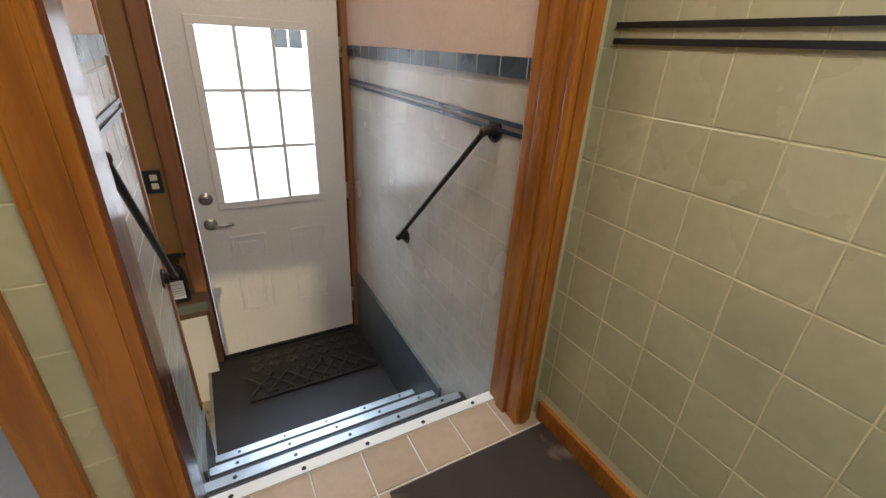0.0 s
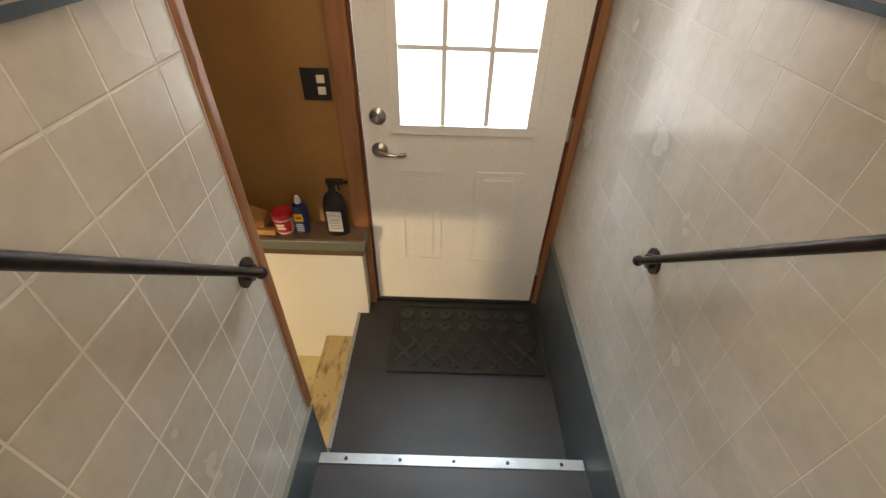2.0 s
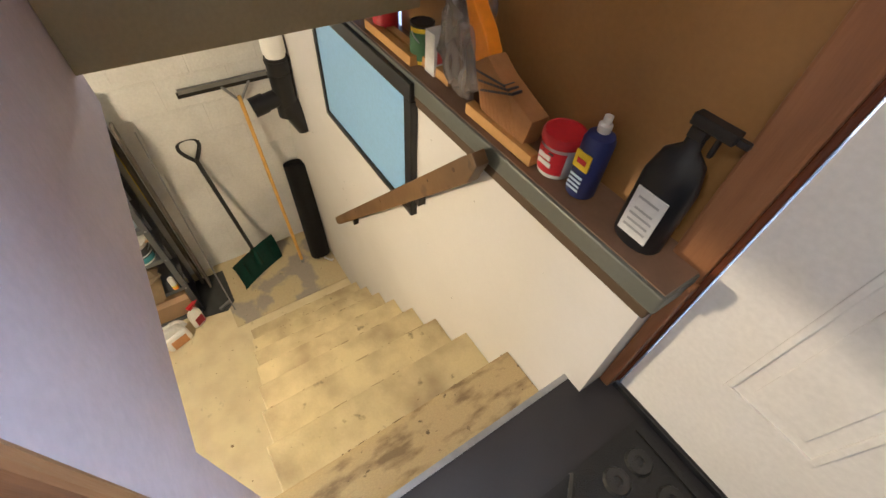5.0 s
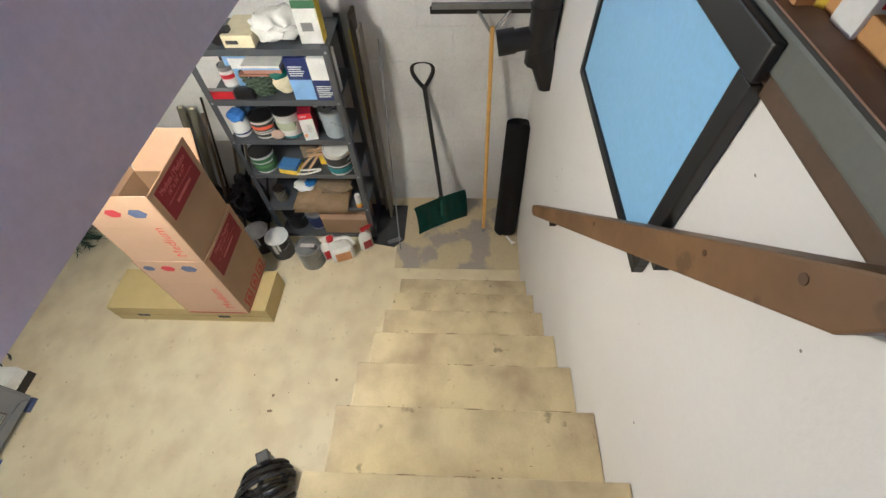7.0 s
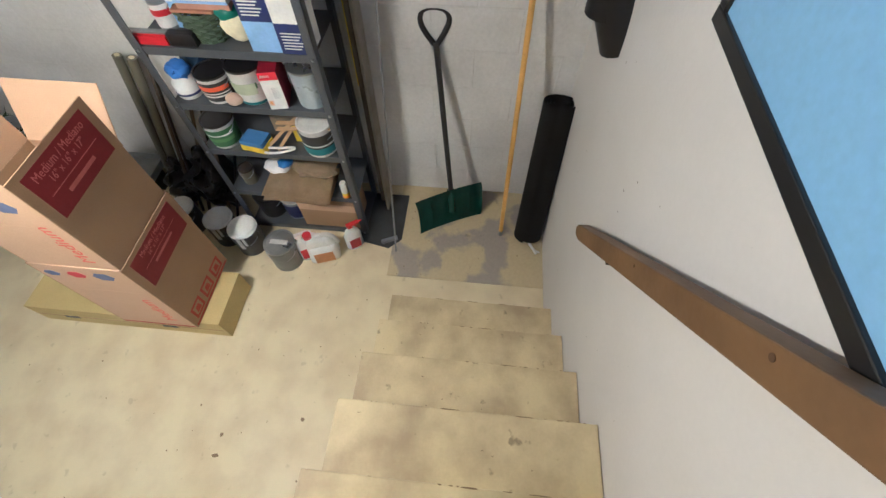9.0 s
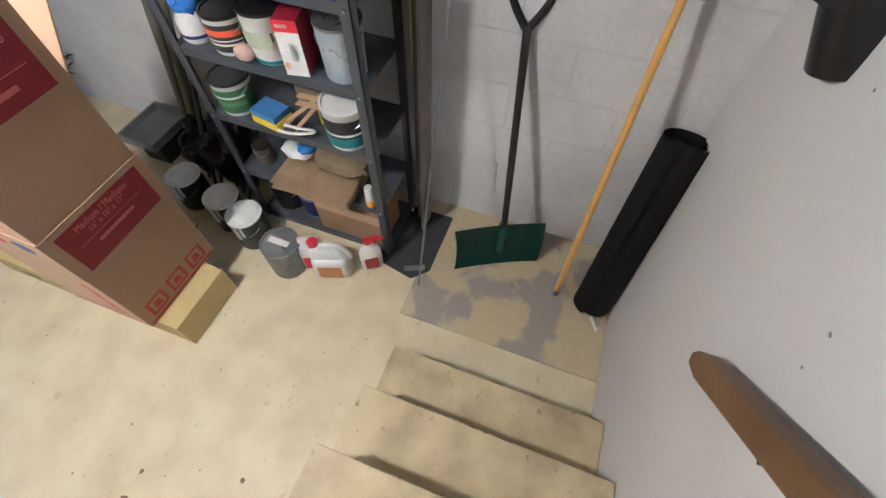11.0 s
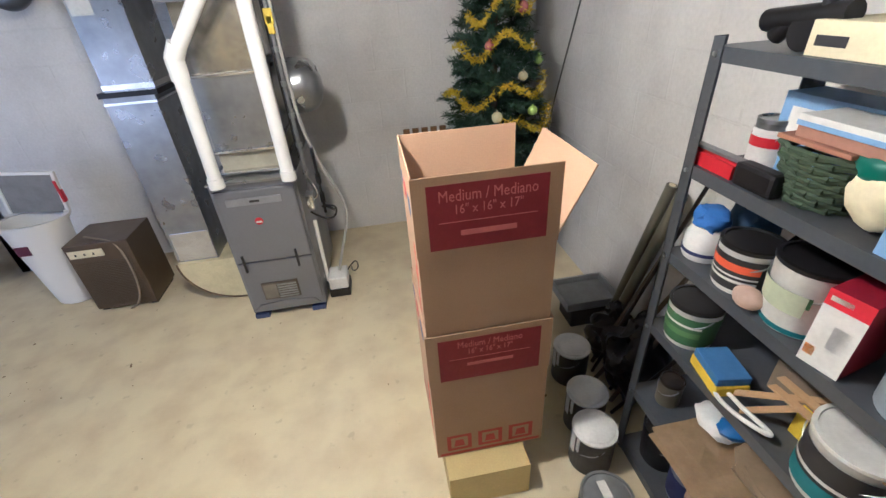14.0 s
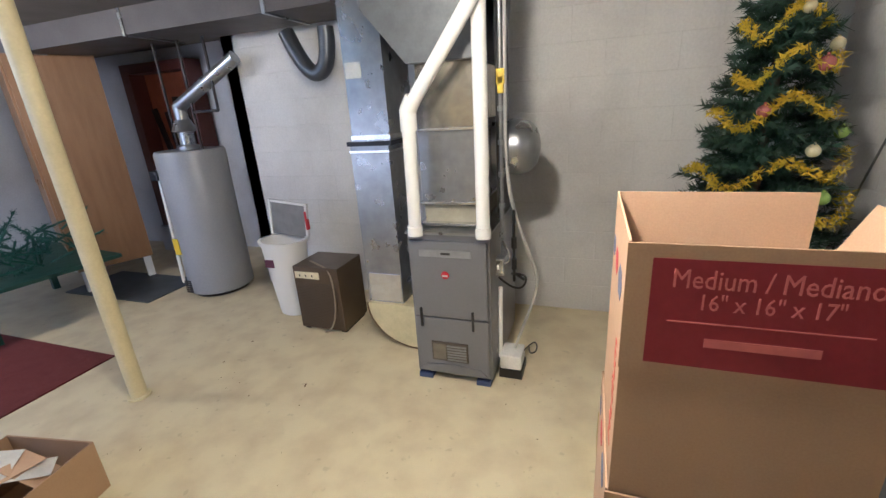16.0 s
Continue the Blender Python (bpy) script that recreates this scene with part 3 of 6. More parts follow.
# what shows through the door's window
tagged(part("ground", boxes(((-60, 0.3, -0.35), (60, 120, -0.25))), worn("pale_concrete_paving", (0.80, 0.80, 0.79), (0.72, 0.72, 0.71), 0.8, scale=0.8, fine=20)), "pale paved yard outside the back door", "", "", "structure")
house = thing("neighbour_house", (0, 14.4, -0.25), "white neighbouring house with pale siding and a small dark window", "house")
sid = C("white_siding", (0.75, 0.77, 0.78), 0.6)
bm = boxes(((-9, 0.05, 0), (9, 5, 5.0)))
for k in range(30):
    add_box(bm, (-9, 0.0, 0.16 * k), (9, 0.048, 0.16 * k + 0.14))
part("wall", bm, sid, house)
part("roof", prism([(-0.4, 5.0), (2.6, 6.6), (5.4, 5.0)], -9.3, 9.3, "x"), C("grey_shingles", (0.12, 0.12, 0.13), 0.9), house, "grey shingled roof")
part("window_frame", boxes(((2.7, -0.05, 1.75), (3.75, 0.0, 2.55))), "white", house)
part("window_pane", boxes(((2.77, -0.06, 1.82), (3.19, -0.045, 2.48)), ((3.25, -0.06, 1.82), (3.68, -0.045, 2.48))), C("dark_glass", (0.05, 0.06, 0.07), 0.1), house)

# ---- landing things ----
mat_ = thing("door_mat", (0.545, -0.242, 0.0), "dark rubber door mat with raised lattice before the back door", "door mat")
part("base", boxes(((-0.375, -0.215, 0.0), (0.375, 0.215, 0.008))), "mat", mat_, bevel=0.003)
bm = boxes(((-0.375, -0.215, 0.008), (0.375, -0.195, 0.013)), ((-0.375, 0.195, 0.008), (0.375, 0.215, 0.013)), ((-0.375, -0.195, 0.008), (-0.355, 0.195, 0.013)), ((0.355, -0.195, 0.008), (0.375, 0.195, 0.013)))
part("border", bm, "mat", mat_)
bm = bmesh.new()
for i in range(-3, 4):
    for s in (-1, 1):
        add_rod(bm, (i * 0.1 - 0.07 * s, -0.185, 0.009), (i * 0.1 + 0.07 * s, -0.02, 0.009), 0.0095, seg=6)
part("lattice", bm, "mat_hi", mat_)
for i in range(-3, 4):
    for y in (0.06, 0.14):
        part("round_boss", lathe([(0.036, 0.006), (0.030, 0.017), (0.012, 0.017), (0.010, 0.011)], 14), "mat_hi", mat_, at=(i * 0.1, y, 0))

outlet = thing("wall_outlet", (-0.088, 0.035, 1.163), "black wall outlet plate with two pale sockets", "outlet")
part("plate", boxes(((-0.055, -0.007, -0.06), (0.055, 0.0, 0.06))), "black", outlet, bevel=0.003)
for dz in (-0.022, 0.022):
    part("socket", boxes(((0.005, -0.011, dz - 0.015), (0.036, -0.006, dz + 0.015))), C("ivory", (0.7, 0.62, 0.45), 0.4), outlet, bevel=0.004)


def handrail(label, wallx, side, low, high, off=0.06):
    """An iron pipe rail with elbow ends and round wall plates."""
    t = thing("handrail", (wallx, low[0], low[1]), label, "handrail", "stair handrails")
    o = Vector((wallx, low[0], low[1]))
    a, b = Vector((wallx + side * off, low[0], low[1])) - o, Vector((wallx + side * off, high[0], high[1])) - o
    part("pipe", rods((a, b, 0.0098), seg=16), "iron", t, smooth=True)
    for p in (a, b):
        q = p - Vector((side * off, 0, 0))
        bm = rods((p - Vector((side * (off - 0.008), 0, 0)), p, 0.010))
        bmesh.ops.create_uvsphere(bm, u_segments=14, v_segments=10, radius=0.0142, matrix=Matrix.Translation(p))
        part("elbow", bm, "iron", t, smooth=True)
        bm = rods((q, q + Vector((side * 0.006, 0, 0)), 0.034), (q + Vector((side * 0.006, 0, 0)), q + Vector((side * 0.02, 0, 0)), 0.019), seg=20)
        part("wall_plate", bm, "iron", t, smooth=True)


handrail("black iron pipe handrail with round plates on the tiled stair wall", RX, -1, (-0.79, 1.03), (-1.42, 1.63), 0.042)
handrail("black iron pipe handrail with worn elbows on the stair partition", LX, 1, (-0.95, 1.10), (-1.49, 1.63), 0.036)

kmat = thing("kitchen_mat", (0.75, -2.4, KZ), "dark brown kitchen mat with a worn pale patch", "mat")
part("mat_body", boxes(((-0.27, -0.64, 0.0), (0.27, 0.64, 0.012))), worn("brown_mat", (0.035, 0.02, 0.014), (0.16, 0.12, 0.09), 0.8, scale=6, fine=200, bump=0.5, lo=0.62, hi=0.7, amount=0.8), kmat, bevel=0.004)


# ---- containers ----
def face_label(parent, name, r, z0, z1, a0, a1, material, r2=None):
    """A curved label on a round body, over the angles a0 to a1 in degrees."""
    bm = bmesh.new()
    n = 36
    r2 = (r if r2 is None else r2) + 0.0012
    r = r + 0.0012
    rows = []
    for rr, z in ((r, z0), (r2, z1)):
        rows.append([bm.verts.new((rr * math.cos(radians(a0 + (a1 - a0) * i / n)), rr * math.sin(radians(a0 + (a1 - a0) * i / n)), z)) for i in range(n + 1)])
    for i in range(n):
        bm.faces.new((rows[0][i], rows[0][i + 1], rows[1][i + 1], rows[1][i]))
    return part(name, bm, material, parent, smooth=True)


def paint_can(name, at, r, h, body, label, text, lid=None, taper=1.0, group="", turn=0, cat="can", band=None, open_top=False):
    t = thing(name, at, text, cat, group, turn)
    rt = r * taper
    part("can_body", lathe([(r * 0.97, 0), (r, 0.004), (rt, h - 0.006), (rt * 1.02, h - 0.004), (rt * 1.02, h)], 28), body, t, smooth=True)
    if label:
        def rad(z):
            return r + (rt - r) * z / h + 0.0012
        z0, z1 = (h * 0.12, h * 0.85)
        face_label(t, "label", rad(z0), z0, z1, -150, 150, label, rad(z1))
        if band:
            for (f0, f1, mm) in band:
                face_label(t, "label_band", rad(h * f0) + 0.0012, h * f0, h * f1, -70, 70, mm, rad(h * f1) + 0.0012)
    part("lid", lathe([(rt * 1.03, h - 0.004), (rt * 1.03, h + 0.005), (rt * 0.92, h + 0.006), (rt * 0.9, h + 0.001), (0.001, h + 0.001)], 28), lid or "galv", t, smooth=True)
    pts = [(0, rt * 1.02, h * 0.85), (r * 0.5, rt * 1.15, h * 0.72), (r * 1.1, 0.0, h * 0.45), (r * 0.5, -rt * 1.15, h * 0.72), (0, -rt * 1.02, h * 0.85)]
    part("handle", tube(pts, 0.0022, 6), "galv", t, smooth=True)
    return t


def spray_bottle(name, at, text, body, label, head, w=0.055, h=0.2, turn=0, neck=None):
    t = thing(name, at, text, "bottle", "", turn)
    bm = lathe([(w * 0.92, 0), (w, 0.01), (w, h * 0.55), (w * 0.75, h * 0.72), (w * 0.3, h * 0.8), (w * 0.28, h * 0.88)], 24)
    bmesh.ops.scale(bm, vec=(0.62, 1, 1), verts=bm.verts[:])
    part("bottle_body", bm, body, t, smooth=True)
    part("label", boxes(((w * 0.60, -w * 0.62, h * 0.1), (w * 0.66, w * 0.62, h * 0.48))), label, t, bevel=0.001)
    bm = boxes(((-0.012, -0.014, h * 0.86), (0.012, 0.014, h * 0.93)), ((-0.012, -0.02, h * 0.93), (0.012, 0.055, h)), ((-0.006, 0.055, h * 0.94), (0.006, 0.075, h * 0.98)), ((-0.006, 0.028, h * 0.80), (0.006, 0.036, h * 0.93)))
    part("trigger", bm, head, t, bevel=0.003)
    return t


def carton(name, at, size, material, text, turn=0, prints=(), cat="box", group="", tilt=(0, 0)):
    """A closed carton with tape and printed panels: (face, u0, u1, v0, v1, material) in fractions of the face."""
    t = thing(name, at, text, cat, group, turn, tilt=tilt)
    sx, sy, sz = size
    part("carton_body", boxes(((-sx / 2, -sy / 2, 0), (sx / 2, sy / 2, sz))), material, t, bevel=0.0015)
    for face, u0, u1, v0, v1, mm in prints:
        e = 0.0012
        if face == "x":
            b = ((sx / 2, (u0 - 0.5) * sy, v0 * sz), (sx / 2 + e, (u1 - 0.5) * sy, v1 * sz))
        elif face == "y":
            b = (((u0 - 0.5) * sx, sy / 2, v0 * sz), ((u1 - 0.5) * sx, sy / 2 + e, v1 * sz))
        else:
            b = (((u0 - 0.5) * sx, (v0 - 0.5) * sy, sz), ((u1 - 0.5) * sx, (v1 - 0.5) * sy, sz + e))
        part("print", boxes(b), mm, t)
    return t


def crumpled(seed, size, detail=3, rough=0.25):
    """A soft bag or rag: a squashed ball pushed about by noise."""
    bm = bmesh.new()
    bmesh.ops.create_icosphere(bm, subdivisions=detail, radius=0.5)
    for v in bm.verts:
        n = noise.noise_vector(v.co * 4 + Vector((seed, 0, 0)))
        v.co += n * rough * 0.4
        v.co = Vector((v.co.x * size[0], v.co.y * size[1], (v.co.z + 0.5) * size[2]))
        v.co.z = max(v.co.z, 0.0)
    return bm


W_ = C("white_paint_plastic", (0.72, 0.72, 0.70), 0.4)
BL = C("dark_label", (0.03, 0.03, 0.035), 0.5)
RED = C("red_plastic", (0.50, 0.02, 0.03), 0.35)
TEAL = C("teal_label", (0.03, 0.20, 0.24), 0.5)
NAVY = C("navy_print", (0.02, 0.03, 0.13), 0.5)
SKY = C("sky_blue_print", (0.25, 0.42, 0.72), 0.5)
YEL = C("yellow_print", (0.75, 0.55, 0.02), 0.5)
GRN = C("green_print", (0.05, 0.14, 0.06), 0.6)
ORG = C("orange_plastic", (0.85, 0.28, 0.01), 0.4)
CREAM = C("cream_paper", (0.72, 0.66, 0.45), 0.7)
GREY = C("grey_metal", (0.30, 0.31, 0.32), 0.35, 0.7)
DK = C("dark_plastic", (0.009, 0.009, 0.011), 0.4)
KRAFT = C("kraft_paper", (0.56, 0.41, 0.24), 0.8)
STICK = C("pale_wood", (0.50, 0.33, 0.17), 0.6)
CLEAR = C("cloudy_plastic_bag", (0.80, 0.74, 0.70), 0.2)
CLEAR.node_tree.nodes["Principled BSDF"].inputs["Transmission Weight"].default_value = 0.8

# ---- ledge ----
L = LEDGE
t = spray_bottle("spray_bottle", (-0.075, -0.035, L), "large black trigger spray bottle with a white label on the ledge", DK, C("dull_white_label", (0.62, 0.62, 0.62), 0.6), DK, 0.053, 0.285, -90)
for k, (z0, w) in enumerate(((0.045, 0.05), (0.06, 0.046), (0.075, 0.05), (0.09, 0.04), (0.115, 0.045))):
    part("label_text", boxes(((0.0352, -w / 2, z0), (0.0356, w / 2, z0 + 0.005))), C("grey_small_print", (0.35, 0.35, 0.36), 0.7), t)
t = thing("spray_can", (-0.24, -0.03, L), "blue and yellow aerosol can with pale nozzle on the ledge", "can")
part("can_body", lathe([(0.031, 0), (0.033, 0.003), (0.033, 0.135), (0.028, 0.148), (0.012, 0.156)], 24), NAVY, t, smooth=True)
part("label", boxes(((-0.02, -0.0345, 0.075), (0.02, -0.031, 0.115))), YEL, t)
part("red_mark", boxes(((-0.012, -0.0352, 0.088), (0.012, -0.0345, 0.1))), RED, t)
for k in range(4):
    part("label_text", boxes(((-0.018, -0.0345, 0.02 + 0.011 * k), (0.016, -0.0335, 0.026 + 0.011 * k))), C("pale_blue_print", (0.4, 0.5, 0.65), 0.5), t)
part("nozzle", lathe([(0.012, 0.154), (0.014, 0.158), (0.014, 0.172), (0.009, 0.176), (0.009, 0.19)], 16), W_, t, smooth=True)
t = thing("lidded_tub", (-0.325, -0.03, L), "white tub with red lid and red label on the ledge", "tub")
part("tub_body", lathe([(0.038, 0), (0.041, 0.004), (0.045, 0.085), (0.045, 0.09)], 28), W_, t, smooth=True)
face_label(t, "label", 0.0425, 0.014, 0.075, -150, -30, RED, 0.0458)
for k, (x0, x1, z0, z1) in enumerate(((-0.02, 0.015, 0.05, 0.062), (-0.018, 0.02, 0.034, 0.045), (-0.01, 0.02, 0.066, 0.071))):
    part("label_text", boxes(((x0, -0.0462, z0), (x1, -0.044, z1))), W_ if k < 2 else BL, t)
part("lid", lathe([(0.049, 0.084), (0.050, 0.102), (0.046, 0.108), (0.044, 0.105), (0.0, 0.105)], 28), RED, t, smooth=True)
t = thing("whisk_broom", (-0.52, -0.035, L + 0.05), "small whisk broom with orange handle and straw bristles on the ledge", "broom", tilt=(0, 0))
bm = prism([(-0.10, 0.085), (-0.055, 0.118), (0.0, 0.088), (0.125, 0.045), (0.11, -0.03), (0.09, -0.048), (-0.045, -0.048)], -0.03, 0.024, "y")
part("bristles", bm, C("straw", (0.36, 0.17, 0.06), 0.9), t, bevel=0.003)
for k in range(3):
    part("binding", prism([(-0.092 + 0.012 * k, 0.072 - 0.020 * k), (0.018 + 0.014 * k, 0.083 - 0.003 * k), (0.021 + 0.014 * k, 0.078 - 0.003 * k), (-0.090 + 0.012 * k, 0.067 - 0.020 * k)], -0.0315, 0.0, "y"), BL, t)
part("handle", prism([(-0.103, 0.082), (-0.052, 0.120), (-0.085, 0.165), (-0.125, 0.20), (-0.16, 0.25), (-0.185, 0.245), (-0.155, 0.18), (-0.125, 0.12)], -0.026, 0.014, "y"), ORG, t, bevel=0.005)
for k in range(9):
    part("straw_strand", rods(((-0.07 + 0.012 * k, -0.0305, 0.055 + 0.003 * k), (-0.035 + 0.017 * k, -0.0305, -0.046), 0.0013), seg=5), COLORS["straw"], t)
for x0, x1, y, z in ((-0.62, -0.36, -0.066, 0.0), (-1.2, -0.9, -0.07, 0.0), (-1.3, -0.75, -0.035, 0.0)):
    t = thing("wood_offcut", ((x0 + x1) / 2, y, L + z), "pale wooden offcut lying on the ledge", "wood", "offcuts on the ledge")
    part("board", boxes(((-(x1 - x0) / 2, -0.014, 0), ((x1 - x0) / 2, 0.014, 0.03))), C("orange_pine", (0.5, 0.27, 0.08), 0.6), t, bevel=0.002)
t = thing("plastic_bag", (-0.715, -0.03, L), "crumpled clear plastic bag with white tools standing on the ledge", "bag")
part("bag_body", crumpled(3, (0.17, 0.085, 0.27), 5, 0.7), CLEAR, t, smooth=True)
part("white_tool", rods(((-0.03, 0.0, 0.02), (-0.05, -0.01, 0.36), 0.013), ((0.02, 0.01, 0.02), (0.035, 0.0, 0.33), 0.01)), W_, t, "white tool handle", smooth=True)
part("bag_neck", crumpled(5, (0.08, 0.07, 0.12), 3), CLEAR, t, at=(0, 0, 0.22), smooth=True)
carton("small_carton", (-0.84, -0.03, L), (0.05, 0.05, 0.12), W_, "small white carton standing on the ledge", prints=(("x", 0.2, 0.8, 0.3, 0.6, RED),))
paint_can("tin_can", (-0.92, -0.03, L), 0.035, 0.11, YEL, GRN, "small yellow and green tin on the ledge", DK)
paint_can("tin_can", (-1.15, -0.03, L), 0.04, 0.10, W_, RED, "small red and white tin on the ledge", RED)

# blue panel in its black frame, rail board and its brackets
t = thing("blue_window_panel", (-1.25, FY, 0.185), "pale blue insulation panel in a black frame on the foundation wall", "panel")
part("panel_face", boxes(((-0.37, -0.018, -0.22), (0.37, -0.006, 0.235))), "blue", t)
part("frame", boxes(((-0.4, -0.026, -0.25), (0.415, 0.0, -0.22)), ((-0.4, -0.026, -0.22), (-0.37, 0.0, 0.24)), ((0.37, -0.026, -0.22), (0.415, 0.0, 0.24))), "black", t, bevel=0.003)
part("frame_top", boxes(((-0.4, -0.029, 0.242), (0.415, -0.0125, 0.30))), "black", t, "black top rail of the frame", bevel=0.004)
t = thing("rail_board", (-1.075, FY - 0.05, -0.19), "rough brown wooden rail board with knots on the foundation wall", "handrail")
d = Vector((1.25, 0, 1.33)).normalized()
n_ = Vector((-d.z, 0, d.x))
for s in (0,):
    pts = []
    for a, w in ((-0.915, 0.012), (-0.89, 0.026), (0.86, 0.034), (0.915, 0.032)):
        pts.append((d * a + n_ * w))
    for a, w in ((0.915, -0.004), (0.84, -0.034), (-0.87, -0.026), (-0.915, -0.012)):
        pts.append((d * a + n_ * w))
    part("rail", prism([(p.x, p.z) for p in pts], -0.02, 0.02, "y"), worn("rail_wood", (0.155, 0.085, 0.032), (0.08, 0.042, 0.017), 0.5, scale=4, fine=60, amount=0.7, spots=0.5), t, bevel=0.004)
for a, r in ((-0.35, 0.004), (0.1, 0.006), (0.62, 0.005), (0.8, 0.007)):
    part("knot", rods(((d.x * a + n_.x * 0.012, -0.0205, d.z * a + n_.z * 0.012), (d.x * a + n_.x * 0.012, -0.0212, d.z * a + n_.z * 0.012), r), seg=12), C("knot_wood", (0.07, 0.035, 0.015), 0.6), t, "dark knot")
for a in (-0.62, 0.42):
    part("bracket", boxes(((d.x * a - 0.012, 0.02, d.z * a - 0.075), (d.x * a + 0.012, 0.05, d.z * a - 0.02))), "iron", t, "rusty iron rail bracket")

# ---- stair foot: pipes, squeegee, foam roll, shovel ----
t = thing("drain_pipe", (-2.23, -0.163, -0.5), "white and black plastic drain pipe with a branch in the corner", "pipe")
part("white_pipe", rods(((0, 0, 0.46), (0, 0, 1.0), 0.055), ((0, 0, 0.50), (0, 0, 0.60), 0.063), seg=24), "pvc", t, "white plastic pipe", smooth=True)
part("coupling", rods(((0, 0, 0.36), (0, 0, 0.48), 0.064), ((0, 0, 0.375), (0, 0, 0.39), 0.068), ((0, 0, 0.45), (0, 0, 0.465), 0.068), seg=24), DK, t, "black rubber coupling with clamps", smooth=True)
part("elbow", rods(((0, 0, 0.12), (0, 0, 0.37), 0.064), ((0, 0, 0.2), (0.02, 0.08, 0.02), 0.066), ((0, 0, 0.25), (0, -0.17, 0.22), 0.05), ((0, -0.12, 0.23), (0, -0.20, 0.215), 0.057), seg=24), DK, t, "black branch fitting", smooth=True)
t = thing("floor_squeegee", (-2.29, -0.35, BZ + 0.006), "floor squeegee with black blade and yellow pole against the wall", "squeegee")
part("pole", rods(((0, 0, 0), (-0.27, -0.02, 1.42), 0.0125), seg=14), C("yellow_pole", (0.72, 0.42, 0.10), 0.45), t, "yellow wooden pole", smooth=True)
part("blade", boxes(((-0.31, -0.35, 1.475), (-0.29, 0.20, 1.51))), DK, t, "black rubber blade", bevel=0.004)
part("head_channel", boxes(((-0.312, -0.34, 1.50), (-0.288, 0.19, 1.525))), GREY, t)
part("bracket", rods(((-0.27, -0.02, 1.38), (-0.295, -0.10, 1.49), 0.009), ((-0.27, -0.02, 1.38), (-0.295, 0.07, 1.49), 0.009)), GREY, t, "grey metal bracket", smooth=True)
part("pole_tip", rods(((0.003, 0, -0.0), (-0.004, 0, 0.03), 0.0135)), GREY, t)
t = thing("foam_roll", (-2.27, -0.185, BZ + 0.006), "tall black rolled rubber mat leaning in the corner", "roll")
axis = Vector((-0.24, 0.03, 0.84))
bm = bmesh.new()
pr = []
turns = 3.2
for i in range(97):
    a = 2 * math.pi * turns * i / 96
    pr.append((0.036 + 0.052 * i / 96, a))
rot = axis.to_track_quat("Z", "Y").to_matrix().to_4x4()
lo_, hi_ = [], []
for r, a in pr:
    lo_.append(bm.verts.new(rot @ Vector((r * math.cos(a), r * math.sin(a), 0.03))))
    hi_.append(bm.verts.new(rot @ Vector((r * math.cos(a), r * math.sin(a), 0.87))))
for i in range(96):
    bm.faces.new((lo_[i], lo_[i + 1], hi_[i + 1], hi_[i]))
r_ = bmesh.ops.solidify(bm, geom=bm.faces[:], thickness=0.008)
part("rolled_sheet", bm, worn("black_foam", (0.014, 0.014, 0.014), (0.03, 0.03, 0.03), 0.8, scale=20, fine=300, bump=0.3), t, smooth=True)
part("core", rods((axis.normalized() * 0.035, axis.normalized() * 0.84, 0.026), seg=16), DK, t, "dark core inside the roll", smooth=True)
t = thing("white_clip", (-2.2, -0.145, BZ + 0.006), "small white plastic handle lying at the foam roll", "clip")
part("bar", rods(((-0.03, -0.03, 0.012), (0.04, 0.01, 0.014), 0.008), ((0.01, -0.005, 0.01), (0.03, 0.03, 0.01), 0.005)), "pvc", t, smooth=True)
t = thing("snow_shovel", (-2.36, -0.66, BZ + 0.006), "snow shovel with green blade and black shaft against the wall", "shovel")
part("shaft", rods(((-0.03, 0.0, 0.16), (-0.245, -0.10, 1.04), 0.0145), seg=14), C("black_shaft", (0.02, 0.02, 0.022), 0.3), t, smooth=True)
part("d_grip", tube([(-0.245, -0.10, 1.02), (-0.255, -0.155, 1.08), (-0.265, -0.175, 1.14), (-0.272, -0.15, 1.18), (-0.272, -0.06, 1.18), (-0.265, -0.035, 1.14), (-0.255, -0.06, 1.08), (-0.245, -0.10, 1.02)], 0.013, 12), DK, t, "black plastic D-shaped grip", smooth=True)
bm = bmesh.new()
grid = []
ea, eb = Vector((0.11, -0.185, 0.0)), Vector((-0.08, 0.18, 0.0))
for i in range(25):
    u = i / 24
    row = []
    for k in range(9):
        v = k / 8
        p = ea.lerp(eb, u) + Vector((-0.13 * v + 0.10 * v * v, -0.02 * v, 0.27 * v + 0.004))
        rib = 0.016 * max(0, math.cos(u * math.pi * 10)) * math.sin(math.pi * v) ** 0.5
        bend = 0.012 * (2 * u - 1) ** 2
        row.append(bm.verts.new(p + Vector((0.8, 0.4, 0)) * (rib + bend)))
    grid.append(row)
for i in range(24):
    for k in range(8):
        bm.faces.new((grid[i][k], grid[i + 1][k], grid[i + 1][k + 1], grid[i][k + 1]))
bmesh.ops.solidify(bm, geom=bm.faces[:], thickness=0.005)
part("blade", bm, C("dark_green_plastic", (0.012, 0.075, 0.06), 0.22), t, "ribbed dark green plastic blade", smooth=True)
part("socket", rods(((-0.02, 0.0, 0.08), (-0.05, -0.01, 0.24), 0.022), seg=14), COLORS["dark_green_plastic"], t, smooth=True)

